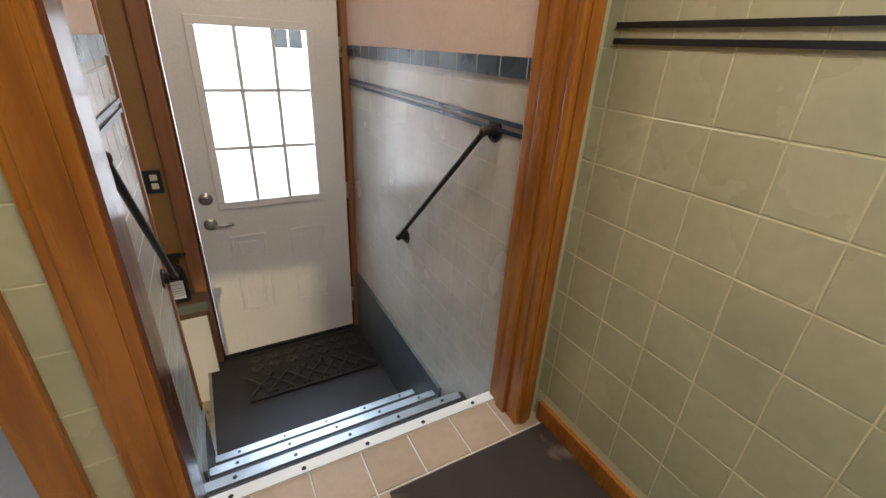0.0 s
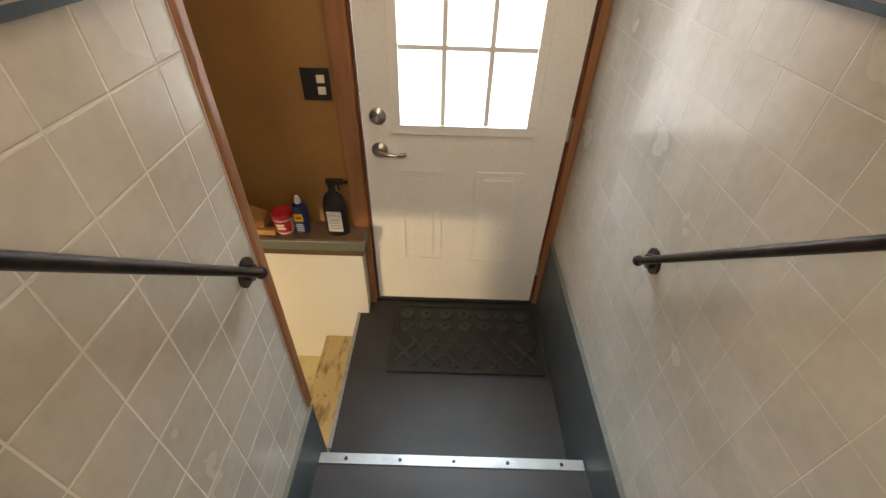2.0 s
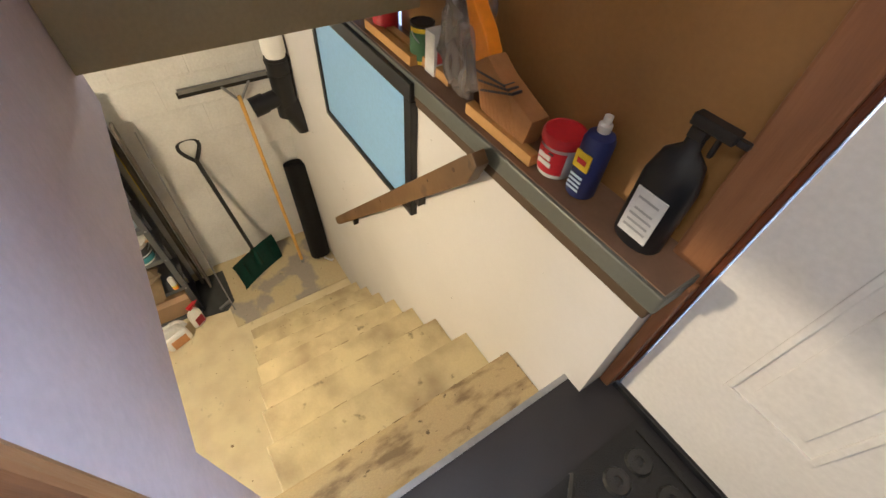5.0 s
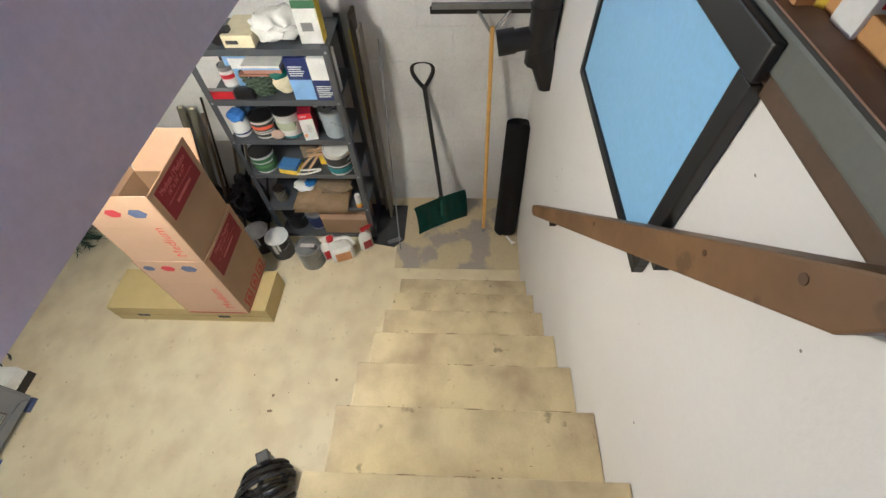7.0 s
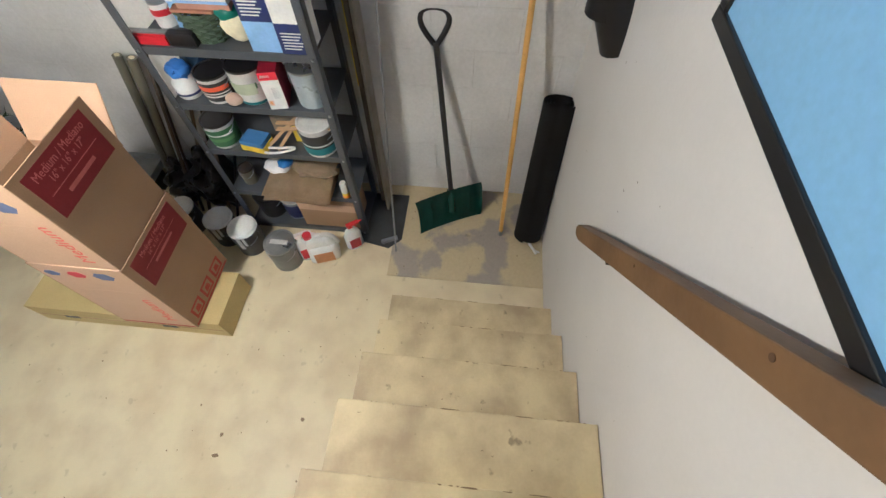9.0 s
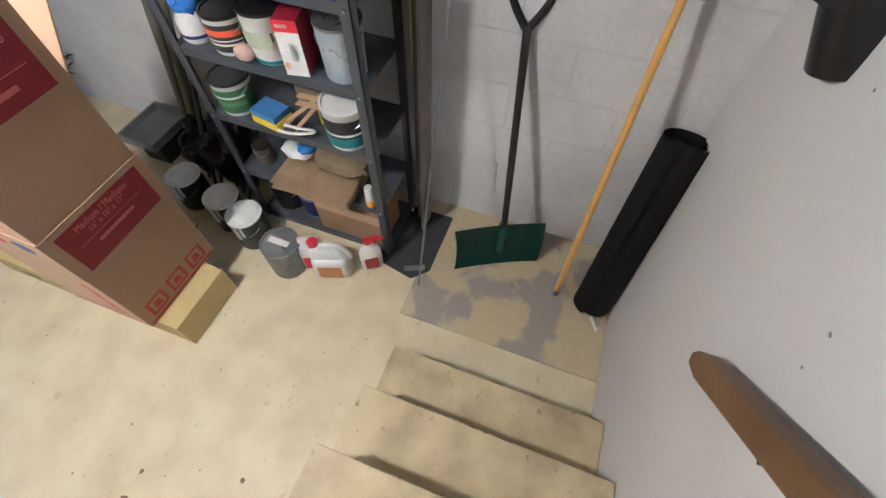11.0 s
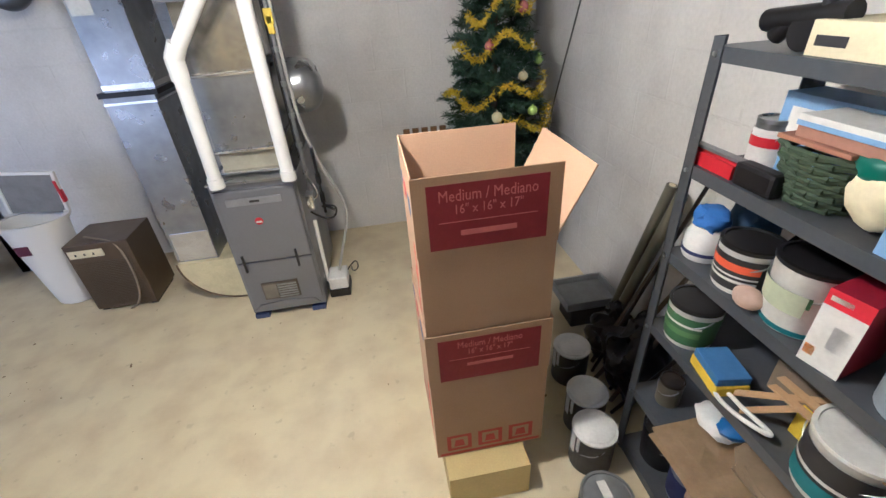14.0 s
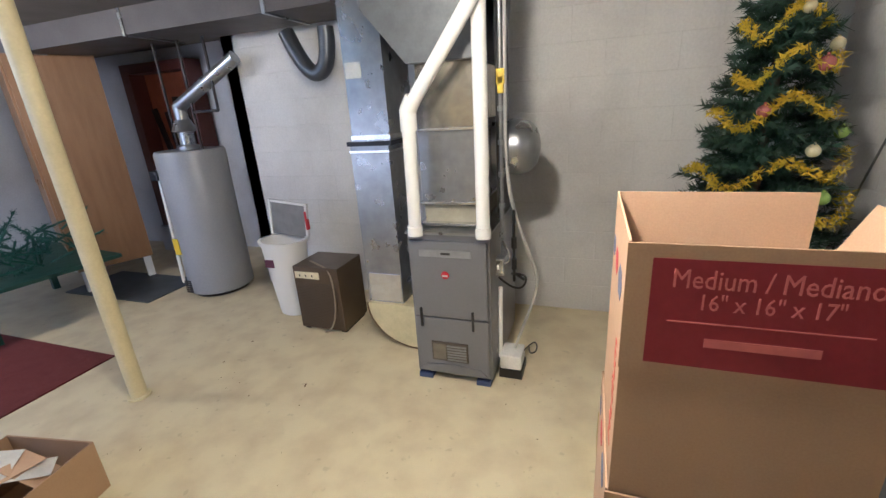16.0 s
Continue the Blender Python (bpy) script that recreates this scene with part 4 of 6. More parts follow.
# ---- shelving unit ----
SX0, SX1, SY0, SY1 = -2.53, -2.215, -1.895, -1.165
t = thing("shelving_unit", (-2.37, -1.53, BZ), "dark grey steel shelving unit crowded with paint and tools", "shelf")
hx, hy = (SX1 - SX0) / 2, (SY1 - SY0) / 2
LEV = (-0.30, -0.585, -0.855, -1.135, -1.455, -1.765)
for sx in (-1, 1):
    for sy in (-1, 1):
        x, y = sx * hx, sy * hy
        bm = boxes(((min(x, x - sx * 0.003), min(y, y - sy * 0.035), 0), (max(x, x - sx * 0.003), max(y, y - sy * 0.035), 1.52)),
                   ((min(x, x - sx * 0.035), min(y, y - sy * 0.003), 0), (max(x, x - sx * 0.035), max(y, y - sy * 0.003), 1.52)))
        for k in range(24):
            add_rod(bm, (x + sx * 0.0005, y - sy * 0.018, 0.05 + 0.062 * k), (x + sx * 0.0014, y - sy * 0.018, 0.05 + 0.062 * k), 0.005, seg=6)
        part("post", bm, "grey", t)
for z in LEV:
    zz = z - BZ
    a, b = hx - 0.0035, hx - 0.006
    bm = prism([(-a, zz - 0.034), (-b, zz - 0.034), (-b, zz - 0.003), (b, zz - 0.003), (b, zz - 0.034), (a, zz - 0.034), (a, zz), (-a, zz)], -hy + 0.004, hy - 0.004, "y")
    part("shelf_board", bm, "grey", t)
    for sy in (-1, 1):
        part("bolt", lathe([(0.007, 0), (0.006, 0.004), (0.002, 0.005)], 8), "galv", t, at=(hx + 0.001, sy * (hy - 0.018), zz - 0.016)).rotation_euler[1] = radians(90)


def SH(level, y, x=-2.3):
    return (x, y, LEV[level] + 0.0005)


# top shelf
carton("cream_carton", SH(0, -1.60, -2.33), (0.2, 0.15, 0.06), CREAM, "cream cardboard carton on the top shelf", prints=(("x", 0.1, 0.5, 0.3, 0.6, BL),))
t = thing("plastic_bag", SH(0, -1.42, -2.33), "crumpled white plastic bags on the top shelf", "bag")
part("bag_body", crumpled(11, (0.2, 0.24, 0.14), 4, 0.4), W_, t, smooth=True)
carton("seed_box", SH(0, -1.25, -2.30), (0.07, 0.11, 0.2), W_, "white carton with a green and yellow side on the top shelf", prints=(("x", 0.0, 1.0, 0.82, 1.0, GRN), ("y", 0, 1, 0.0, 1.0, YEL), ("x", 0.2, 0.7, 0.3, 0.5, GREY)))
t = thing("water_gun_tool", SH(0, -1.73, -2.27), "black plastic tool with a coiled end on the top shelf", "tool")
bm = rods(((0, -0.09, 0.05), (0, 0.09, 0.07), 0.022), ((0, -0.06, 0.02), (0, -0.02, 0.06), 0.018), ((0, 0.04, 0.035), (0, 0.04, 0.10), 0.015), seg=12)
part("tool_body", bm, DK, t, smooth=True)
bm = bmesh.new()
add_rod(bm, (-0.02, 0.02, 0.035), (0.02, 0.02, 0.035), 0.035, seg=18)
part("wheel", bm, DK, t, smooth=True)
# second shelf
paint_can("small_paint_can", SH(1, -1.80, -2.36), 0.04, 0.12, GREY, W_, "small white paint can with a red dot", "galv", band=((0.5, 0.7, RED),))
t = thing("red_tool", SH(1, -1.80, -2.24), "red and grey hand saw lying on the shelf edge", "tool")
part("blade", prism([(-0.10, 0.0), (0.10, -0.012), (0.10, 0.012), (-0.10, 0.02)], 0.035, 0.042, "z"), RED, t, "red painted blade").rotation_euler[2] = radians(90)
part("grip", boxes(((-0.02, 0.06, 0.0), (0.02, 0.17, 0.055))), DK, t, bevel=0.01)
part("bar", boxes(((-0.012, -0.11, 0.045), (0.012, 0.10, 0.053))), GREY, t, bevel=0.002)
part("rest", boxes(((-0.012, -0.09, 0.0), (0.012, 0.05, 0.035))), RED, t)
carton("blue_carton", (-2.40, -1.66, LEV[1]), (0.1, 0.26, 0.19), SKY, "light blue printed carton on the shelf", prints=(("x", 0.1, 0.5, 0.55, 0.85, W_), ("x", 0.5, 0.95, 0.3, 0.8, NAVY)))
t = thing("wicker_basket", SH(1, -1.60, -2.30), "dark green wicker basket holding a brown carton", "basket")
bm = bmesh.new()
for k in range(9):
    r = 0.055 + 0.003 * k
    z = 0.008 + 0.0135 * k
    n = 20
    prev = None
    pts = []
    for i in range(n):
        a = 2 * math.pi * i / n
        rr = r + 0.004 * (1 if (i + k) % 2 else -1)
        pts.append(Vector((rr * 0.9 * math.cos(a), rr * 1.2 * math.sin(a), z)))
    for i in range(n):
        add_rod(bm, pts[i], pts[(i + 1) % n], 0.0065, seg=5, caps=False)
part("weave", bm, C("green_wicker", (0.06, 0.09, 0.055), 0.7), t)
part("base", lathe([(0.05, 0), (0.055, 0.006)], 16), COLORS["green_wicker"], t)
part("rim", boxes(((-0.06, -0.08, 0.125), (0.06, 0.08, 0.135))), C("brown_lid", (0.33, 0.16, 0.10), 0.6), t, "brown flat lid", bevel=0.003)
carton("flat_carton", (-2.33, -1.55, LEV[1] + 0.16), (0.17, 0.20, 0.022), W_, "flat white and blue carton lying on the basket", prints=(("x", 0, 1, 0.0, 0.45, SKY),))
carton("flat_board", (-2.33, -1.55, LEV[1] + 0.1365), (0.16, 0.20, 0.023), C("pink_brown", (0.38, 0.20, 0.14), 0.6), "flat brown carton under a white one")
t = thing("seed_bag", SH(1, -1.475, -2.29), "small green and cream paper bag on the shelf", "bag")
part("bag_body", crumpled(21, (0.09, 0.12, 0.14), 3, 0.18), CREAM, t, smooth=True)
part("bag_top", crumpled(22, (0.095, 0.11, 0.07), 3, 0.2), C("deep_green", (0.01, 0.13, 0.10), 0.5), t, at=(0, -0.01, 0.085), smooth=True)
for k, (y, x) in enumerate(((-1.355, -2.28), (-1.235, -2.275))):
    a, b = (NAVY, SKY) if k == 0 else (W_, NAVY)
    pr_ = [("x", 0, 1, 0.5, 1, a), ("x", 0, 1, 0, 0.5, b)]
    carton("appliance_carton", SH(1, y, x), (0.11, 0.115, 0.235), W_ if k else NAVY, "navy and pale blue printed carton with a white figure" if k == 0 else "white and navy printed carton standing at the shelf end", prints=pr_, group="appliance cartons on the shelf")
for y, zb, mm, n in ((-1.355, 0.14, W_, 5), (-1.235, 0.02, W_, 6)):
    t = thing("carton_print", (-2.218 if y < -1.3 else -2.214, y, LEV[1] + zb), "white printed lines on a carton", "print")
    for k in range(n):
        part("line", boxes(((-0.0055, -0.045, 0.012 * k), (-0.0035, 0.02 + 0.008 * (k % 3), 0.012 * k + 0.004))), mm, t)
# third shelf
t = thing("plastic_jar", SH(2, -1.83, -2.29), "cloudy white plastic jar with a blue cloth in it", "jar")
part("jar_body", lathe([(0.05, 0), (0.055, 0.01), (0.055, 0.07), (0.042, 0.09), (0.042, 0.10)], 24), W_, t, smooth=True)
part("cloth", crumpled(31, (0.09, 0.1, 0.07), 3, 0.4), C("blue_cloth", (0.05, 0.17, 0.55), 0.8), t, at=(0, 0, 0.085), smooth=True)
part("stripe", lathe([(0.0565, 0.02), (0.0565, 0.03)], 24), NAVY, t)
t = thing("blue_brush_block", (-2.42, -1.82, LEV[2]), "dark blue scrubbing brush at the back of the shelf", "brush")
part("brush_body", crumpled(33, (0.12, 0.14, 0.19), 3, 0.4), C("dark_blue", (0.02, 0.06, 0.13), 0.7), t, smooth=True)
paint_can("filler_tub", SH(2, -1.685, -2.29), 0.066, 0.125, W_, BL, "white tub with black lid and black and red label", DK, 1.08, band=((0.55, 0.72, C("orange_red", (0.75, 0.12, 0.04), 0.5)), (0.3, 0.36, W_), (0.42, 0.46, W_)))
t = thing("black_kettle", (-2.42, -1.62, LEV[2]), "glossy black rounded container at the back of the shelf", "container")
part("container_body", lathe([(0.05, 0), (0.07, 0.03), (0.07, 0.12), (0.045, 0.17), (0.015, 0.19), (0.012, 0.205)], 24), C("gloss_black", (0.012, 0.012, 0.014), 0.12), t, smooth=True)
t = paint_can("plaster_bucket", SH(2, -1.53, -2.30), 0.07, 0.165, W_, None, "white bucket with a green oval label and dark rim", DK, 1.12, cat="bucket")
face_label(t, "label", 0.077, 0.06, 0.115, -60, 40, C("pale_green_label", (0.45, 0.5, 0.36), 0.6), 0.081)
face_label(t, "label_band", 0.0775, 0.085, 0.115, -30, 45, GRN, 0.0805)
part("foot_band", lathe([(0.0712, 0.004), (0.0722, 0.016)], 28), TEAL, t)
t = thing("stone", SH(2, -1.60, -2.232), "round pale pink stone on the shelf edge", "stone")
part("stone_body", crumpled(41, (0.055, 0.075, 0.055), 3, 0.08), C("pink_stone", (0.50, 0.37, 0.30), 0.8), t, smooth=True)
carton("red_carton", SH(2, -1.415, -2.29), (0.14, 0.075, 0.18), C("dark_red_card", (0.25, 0.01, 0.03), 0.5), "tall red and white printed carton", turn=12, prints=(("x", 0, 1, 0.0, 0.8, W_), ("x", 0, 1, 0.8, 1.0, C("bright_red", (0.62, 0.02, 0.04), 0.4)), ("x", 0.1, 0.6, 0.87, 0.93, W_), ("x", 0.05, 0.3, 0.12, 0.25, ORG), ("x", 0.45, 0.85, 0.3, 0.6, C("pale_grey_print", (0.55, 0.55, 0.56), 0.6))))
PAIL = C("white_blue_enamel", (0.50, 0.58, 0.66), 0.3, 0.2)
paint_can("metal_pail", SH(2, -1.265, -2.295), 0.066, 0.175, PAIL, None, "pale blue-grey metal pail with a wire handle", "galv", 1.1, cat="bucket")
# fourth shelf
t = paint_can("plant_bucket", SH(3, -1.79, -2.29), 0.068, 0.14, W_, GRN, "white bucket with a green leaf label", DK, 1.1, cat="bucket", band=((0.35, 0.5, C("leaf_green", (0.10, 0.22, 0.08), 0.6)), (0.6, 0.66, W_)))
t = thing("sponge", SH(3, -1.62, -2.26), "blue and yellow cleaning sponge block on the shelf", "sponge", turn=-10)
part("foam", boxes(((-0.045, -0.065, 0.0), (0.045, 0.065, 0.035))), YEL, t, "yellow foam layer", bevel=0.004)
part("scourer", boxes(((-0.045, -0.06, 0.035), (0.045, 0.06, 0.062))), C("blue_scourer", (0.06, 0.17, 0.40), 0.8), t, "blue scourer layer", bevel=0.004)
for k, (a, b) in enumerate((((0.05, -0.10, 0.02), (-0.06, 0.05, 0.13)), ((0.03, -0.04, 0.11), (0.05, 0.25, 0.155)), ((0.0, -0.05, 0.12), (0.02, 0.22, 0.15)), ((0.06, -0.06, 0.0), (0.0, 0.02, 0.09)))):
    t = thing("paint_stick", (-2.30, -1.45, LEV[3] + 0.002), "bare wooden stirring stick with dried paint on the shelf", "stick", "stirring sticks")
    o_ = Vector(a)
    q = (Vector(b) - Vector(a)).to_track_quat("X", "Z").to_matrix().to_4x4()
    bm = bmesh.new()
    add_box(bm, (0, -0.011, 0), ((Vector(b) - Vector(a)).length, 0.011, 0.005), Matrix.Translation(o_) @ q)
    part("stick", bm, STICK, t, bevel=0.001)
t = thing("plastic_scoop", SH(3, -1.48, -2.235), "white plastic scoop with a looped handle on the shelf edge", "scoop")
part("loop_handle", tube([(0.0, -0.10, 0.012), (0.03, -0.10, 0.012), (0.035, -0.02, 0.02), (0.01, 0.06, 0.03), (-0.005, 0.06, 0.03), (0.0, -0.02, 0.02), (-0.008, -0.09, 0.012), (0.0, -0.10, 0.012)], 0.006, 10), W_, t, smooth=True)
t = paint_can("paint_bucket", SH(3, -1.30, -2.285), 0.078, 0.165, W_, BL, "large paint bucket with black and teal label and dripped white rim", W_, 1.08, cat="bucket", band=((0.12, 0.38, TEAL), (0.44, 0.5, W_)))
carton("cloth_stack", (-2.42, -1.47, LEV[3]), (0.1, 0.2, 0.1), C("faded_rag", (0.25, 0.2, 0.14), 0.9), "folded faded rag at the back of the shelf")
t = thing("spray_nozzles", SH(3, -1.42, -2.33), "bright printed packets standing between the pots", "packet")
part("packet", boxes(((0, 0, 0), (0.01, 0.05, 0.11))), RED, t)
part("packet_front", boxes(((0.01, -0.02, 0), (0.02, 0.03, 0.09))), YEL, t)
# fifth shelf
for k in range(6):
    t = thing("paper_bag", (-2.28 + 0.004 * (k % 3), -1.50 + 0.012 * (k % 2), LEV[4] + 0.012 * k + 0.0005), "flat folded brown paper bag in a pile on the shelf", "paper bag", "paper bags", 3 * (k % 3) - 3)
    bm = bmesh.new()
    gr = [[bm.verts.new((-0.12 + 0.24 * i / 4, -0.18 + 0.36 * j / 8, 0.004 + 0.007 * noise.noise(Vector((i * 0.9, j * 0.7, k * 3.1))))) for j in range(9)] for i in range(5)]
    for i in range(4):
        for j in range(8):
            bm.faces.new((gr[i][j], gr[i + 1][j], gr[i + 1][j + 1], gr[i][j + 1]))
    bmesh.ops.solidify(bm, geom=bm.faces[:], thickness=0.004)
    part("folded_bag", bm, KRAFT, t)
t = thing("packet_bag", (-2.33, -1.62, LEV[4] + 0.08), "blue and white plastic packet on the paper bags", "bag")
part("bag_body", crumpled(51, (0.12, 0.15, 0.06), 3, 0.3), W_, t, smooth=True)
part("blue_print", crumpled(52, (0.08, 0.08, 0.04), 3, 0.3), C("packet_blue", (0.03, 0.15, 0.45), 0.4), t, at=(0.0, 0.05, 0.035), smooth=True)
t = thing("rag", (-2.33, -1.40, LEV[4] + 0.078), "crumpled dark cloth and paper on the shelf", "rag")
part("cloth", crumpled(53, (0.16, 0.26, 0.07), 3, 0.5), C("dull_rag", (0.24, 0.18, 0.11), 0.9), t, smooth=True)
paint_can("beaker", (-2.30, -1.80, LEV[4]), 0.04, 0.10, C("dark_olive", (0.12, 0.11, 0.08), 0.5), None, "small olive metal beaker on the shelf", "iron")
t = thing("caulk_tube", SH(4, -1.235, -2.235), "white and orange glue tube standing at the shelf end", "tube")
part("tube_body", lathe([(0.018, 0.0), (0.02, 0.004), (0.02, 0.10), (0.016, 0.112)], 20), W_, t, smooth=True)
part("tube_foot", lathe([(0.0206, 0.0), (0.0206, 0.022)], 20), ORG, t)
part("tube_band", lathe([(0.0208, 0.022), (0.0208, 0.038)], 20), YEL, t)
# sixth shelf and the floor before it
paint_can("bucket", (-2.33, -1.78, LEV[5]), 0.075, 0.17, DK, None, "dark grey bucket on the lowest shelf", DK, 1.12, cat="bucket")
paint_can("bucket", (-2.33, -1.62, LEV[5]), 0.07, 0.16, C("navy_white_tub", (0.35, 0.37, 0.42), 0.4), NAVY, "white tub with a navy print on the lowest shelf", W_, 1.1, cat="bucket")
carton("open_carton", (-2.33, -1.38, LEV[5]), (0.2, 0.34, 0.22), "card", "plain brown cardboard carton on the lowest shelf", prints=(("x", 0.0, 1.0, 0.72, 1.0, "card_pale"),))
for k, (x, y, r, h, op) in enumerate(((-1.99, -1.60, 0.085, 0.19, 1), (-2.07, -1.845, 0.082, 0.19, 0), (-2.12, -2.01, 0.082, 0.19, 0), (-2.17, -2.27, 0.082, 0.19, 0))):
    t = paint_can("old_paint_can", (x, y, BZ + 0.0005), r, h, C("dull_tin", (0.22, 0.23, 0.24), 0.4, 0.6) if k == 0 else C("dark_tin", (0.07, 0.07, 0.075), 0.5, 0.4), None,
                  "dull metal paint can with closed lid and a taped label" if k == 0 else "dark paint can with a white paint-covered lid and drips", "galv" if k == 0 else W_, 1.0, "old paint cans")
    if k == 0:
        part("tape", boxes(((-0.015, -0.05, h + 0.007), (0.015, 0.05, h + 0.008))), W_, t)
    else:
        bm = crumpled(60 + k, (0.15, 0.15, 0.02), 3, 0.2)
        part("dried_paint", bm, W_, t, "dried white paint", at=(0, 0, h - 0.001), smooth=True)
        part("drip", boxes(((r - 0.002, -0.012, h * 0.45), (r + 0.002, 0.012, h)), ((r * 0.9, 0.02, h * 0.6), (r * 0.97, 0.035, h))), W_, t)
t = thing("detergent_jug", (-2.04, -1.385, BZ + 0.0005), "white plastic jug with red cap and tan label on the floor", "jug", turn=20)
bm = boxes(((-0.055, -0.09, 0.0), (0.055, 0.09, 0.15)))
for v in bm.verts:
    if v.co.z > 0.1:
        v.co.y = v.co.y * 0.9
bmesh.ops.bevel(bm, geom=bm.edges[:], offset=0.03, segments=4, affect="EDGES", profile=0.5, clamp_overlap=True)
part("jug_body", bm, W_, t, smooth=True)
bm = prism([(-0.085, 0.12), (0.085, 0.12), (0.05, 0.18), (-0.04, 0.225), (-0.075, 0.22)], -0.035, 0.035, "x")
bmesh.ops.bevel(bm, geom=bm.edges[:], offset=0.014, segments=3, affect="EDGES", profile=0.5, clamp_overlap=True)
part("jug_shoulder", bm, W_, t, smooth=True)
part("cap", lathe([(0.024, 0), (0.024, 0.03), (0.018, 0.034)], 20), RED, t, "red screw cap", at=(0, -0.055, 0.215), smooth=True)
part("label", boxes(((0.055, -0.055, 0.02), (0.057, 0.055, 0.11))), C("tan_label", (0.52, 0.25, 0.10), 0.6), t, bevel=0.001)
part("handle", tube([(0, -0.03, 0.215), (0, 0.03, 0.225), (0, 0.085, 0.185), (0, 0.095, 0.12)], 0.012, 12), W_, t, smooth=True)
t = spray_bottle("sprayer", (-2.02, -1.49, BZ + 0.0005), "red and white spray bottle on the floor behind the jug", W_, RED, C("white_red_head", (0.8, 0.75, 0.74), 0.4), 0.04, 0.24, 30)
t = spray_bottle("cleaner_bottle", (-2.13, -1.225, BZ + 0.0005), "white cleaner bottle with red trigger and red label on the floor", W_, C("maroon_label", (0.3, 0.02, 0.03), 0.5), RED, 0.052, 0.22, 35)
t = thing("floor_mat", (-2.25, -1.07, BZ + 0.0005), "dark grey rubber mat lying under the shelf end", "mat")
part("mat_sheet", prism([(-0.28, -0.20), (0.08, -0.20), (0.13, 0.05), (0.06, 0.12), (-0.28, 0.12)], 0.0065, 0.012, "z"), C("dusty_black_rubber", (0.035, 0.038, 0.042), 0.7), t)
t = thing("putty_knife", (-2.17, -1.02, BZ + 0.016), "worn metal scraper lying on the floor mat", "scraper", turn=25)
part("scraper_body", boxes(((-0.012, -0.05, 0), (0.012, 0.05, 0.02))), GREY, t, bevel=0.004)
t = thing("curtain_rod", (-2.10, -0.97, BZ + 0.014), "thin grey metal rod leaning by the shelf", "rod")
part("rod", rods(((0, 0, 0), (-0.46, -0.02, 1.35), 0.005), seg=10), GREY, t, smooth=True)
for k, (x, y, w, h, txt) in enumerate(((-2.52, -1.115, 0.02, 1.5, "thin dark board leaning behind the shelf"), (-2.45, -1.07, 0.015, 1.45, "thin grey board leaning behind the shelf"))):
    t = thing("leaning_board", (x, y, BZ + 0.014), txt, "board", "boards behind the shelf", tilt=(0, -2))
    part("board", boxes(((-0.05, -w / 2, 0), (0.05, w / 2, h))), C("dark_board", (0.09, 0.075, 0.06), 0.8) if k == 0 else C("dusty_grey_board", (0.22, 0.2, 0.17), 0.8), t, bevel=0.002)
    if k == 0:
        part("yellow_sheet", boxes(((-0.045, -w / 2 - 0.006, 0.85), (0.045, -w / 2 - 0.001, 1.42))), YEL, t, "yellow sheet fixed to the board")

# rolled tubes and poles on the west wall
for k, (fx, fy, tx, ty, tz, r) in enumerate(((-2.49, -2.53, -2.57, -2.36, -0.89, 0.023), (-2.46, -2.46, -2.57, -2.29, -0.90, 0.025))):
    t = thing("rolled_vinyl", (fx, fy, BZ + 0.001), "tall olive-grey roll of vinyl leaning on the wall", "roll", "rolls on the wall")
    o_ = Vector((fx, fy, BZ))
    e = Vector((tx, ty, tz)) - o_
    bm = bmesh.new()
    add_rod(bm, (0, 0, 0.01), e, r, seg=20)
    part("roll", bm, worn("olive_vinyl%d" % k, (0.15, 0.145, 0.11), (0.09, 0.085, 0.06), 0.35, scale=9, stretch=(1, 1, 0.2)), t, smooth=True)
    bm = bmesh.new()
    add_rod(bm, e * 0.985, e * 1.004, r * 0.55, seg=14)
    part("core", bm, CREAM, t)
for k in range(6):
    fx, fy = -2.26 - 0.03 * (k % 3), -2.02 - 0.06 * k
    t = thing("garden_pole", (fx, fy, BZ + 0.001), "thin wooden stake leaning on the wall behind the shelf" if k % 2 else "thin dark metal pole leaning on the wall behind the shelf", "pole", "poles on the wall")
    bm = bmesh.new()
    add_rod(bm, (0, 0, 0.002), (-0.3, 0.10 - 0.01 * k, 0.55 + 0.07 * ((k * 5) % 7)), 0.008 + 0.002 * (k % 2), seg=8)
    part("pole", bm, C("stake_wood", (0.13, 0.10, 0.07), 0.8) if k % 2 else "iron", t, smooth=True)
# Bags added as dark clutter to blacken the corner behind the cans.
for x, y, sx, sy, sz, q in ((-2.40, -2.12, 0.26, 0.26, 0.40, 81), (-2.42, -2.36, 0.24, 0.22, 0.26, 82)):
    t = thing("dark_clutter_bag", (x, y, BZ + 0.001), "crumpled black bag added as dark clutter behind the paint cans" if q == 81 else "low crumpled black bag added as dark clutter by the leaning rolls", "bag", "black bags by the wall")
    part("bag_body", crumpled(q, (sx, sy, sz), 4, 0.5), C("black_film", (0.012, 0.012, 0.013), 0.3), t, smooth=True)
    part("bag_top", crumpled(q + 5, (0.08, 0.07, 0.09), 3, 0.6), C("black_film", (0, 0, 0)), t, "gathered top of the bag", at=(0, 0, sz * 0.93), smooth=True)
t = thing("plastic_tray", (-2.42, -2.66, BZ + 0.001), "grey plastic tray standing on a dark crate by the wall", "tray")
part("crate", boxes(((-0.10, -0.08, 0), (0.10, 0.08, 0.15))), DK, t, "dark plastic crate", bevel=0.01)
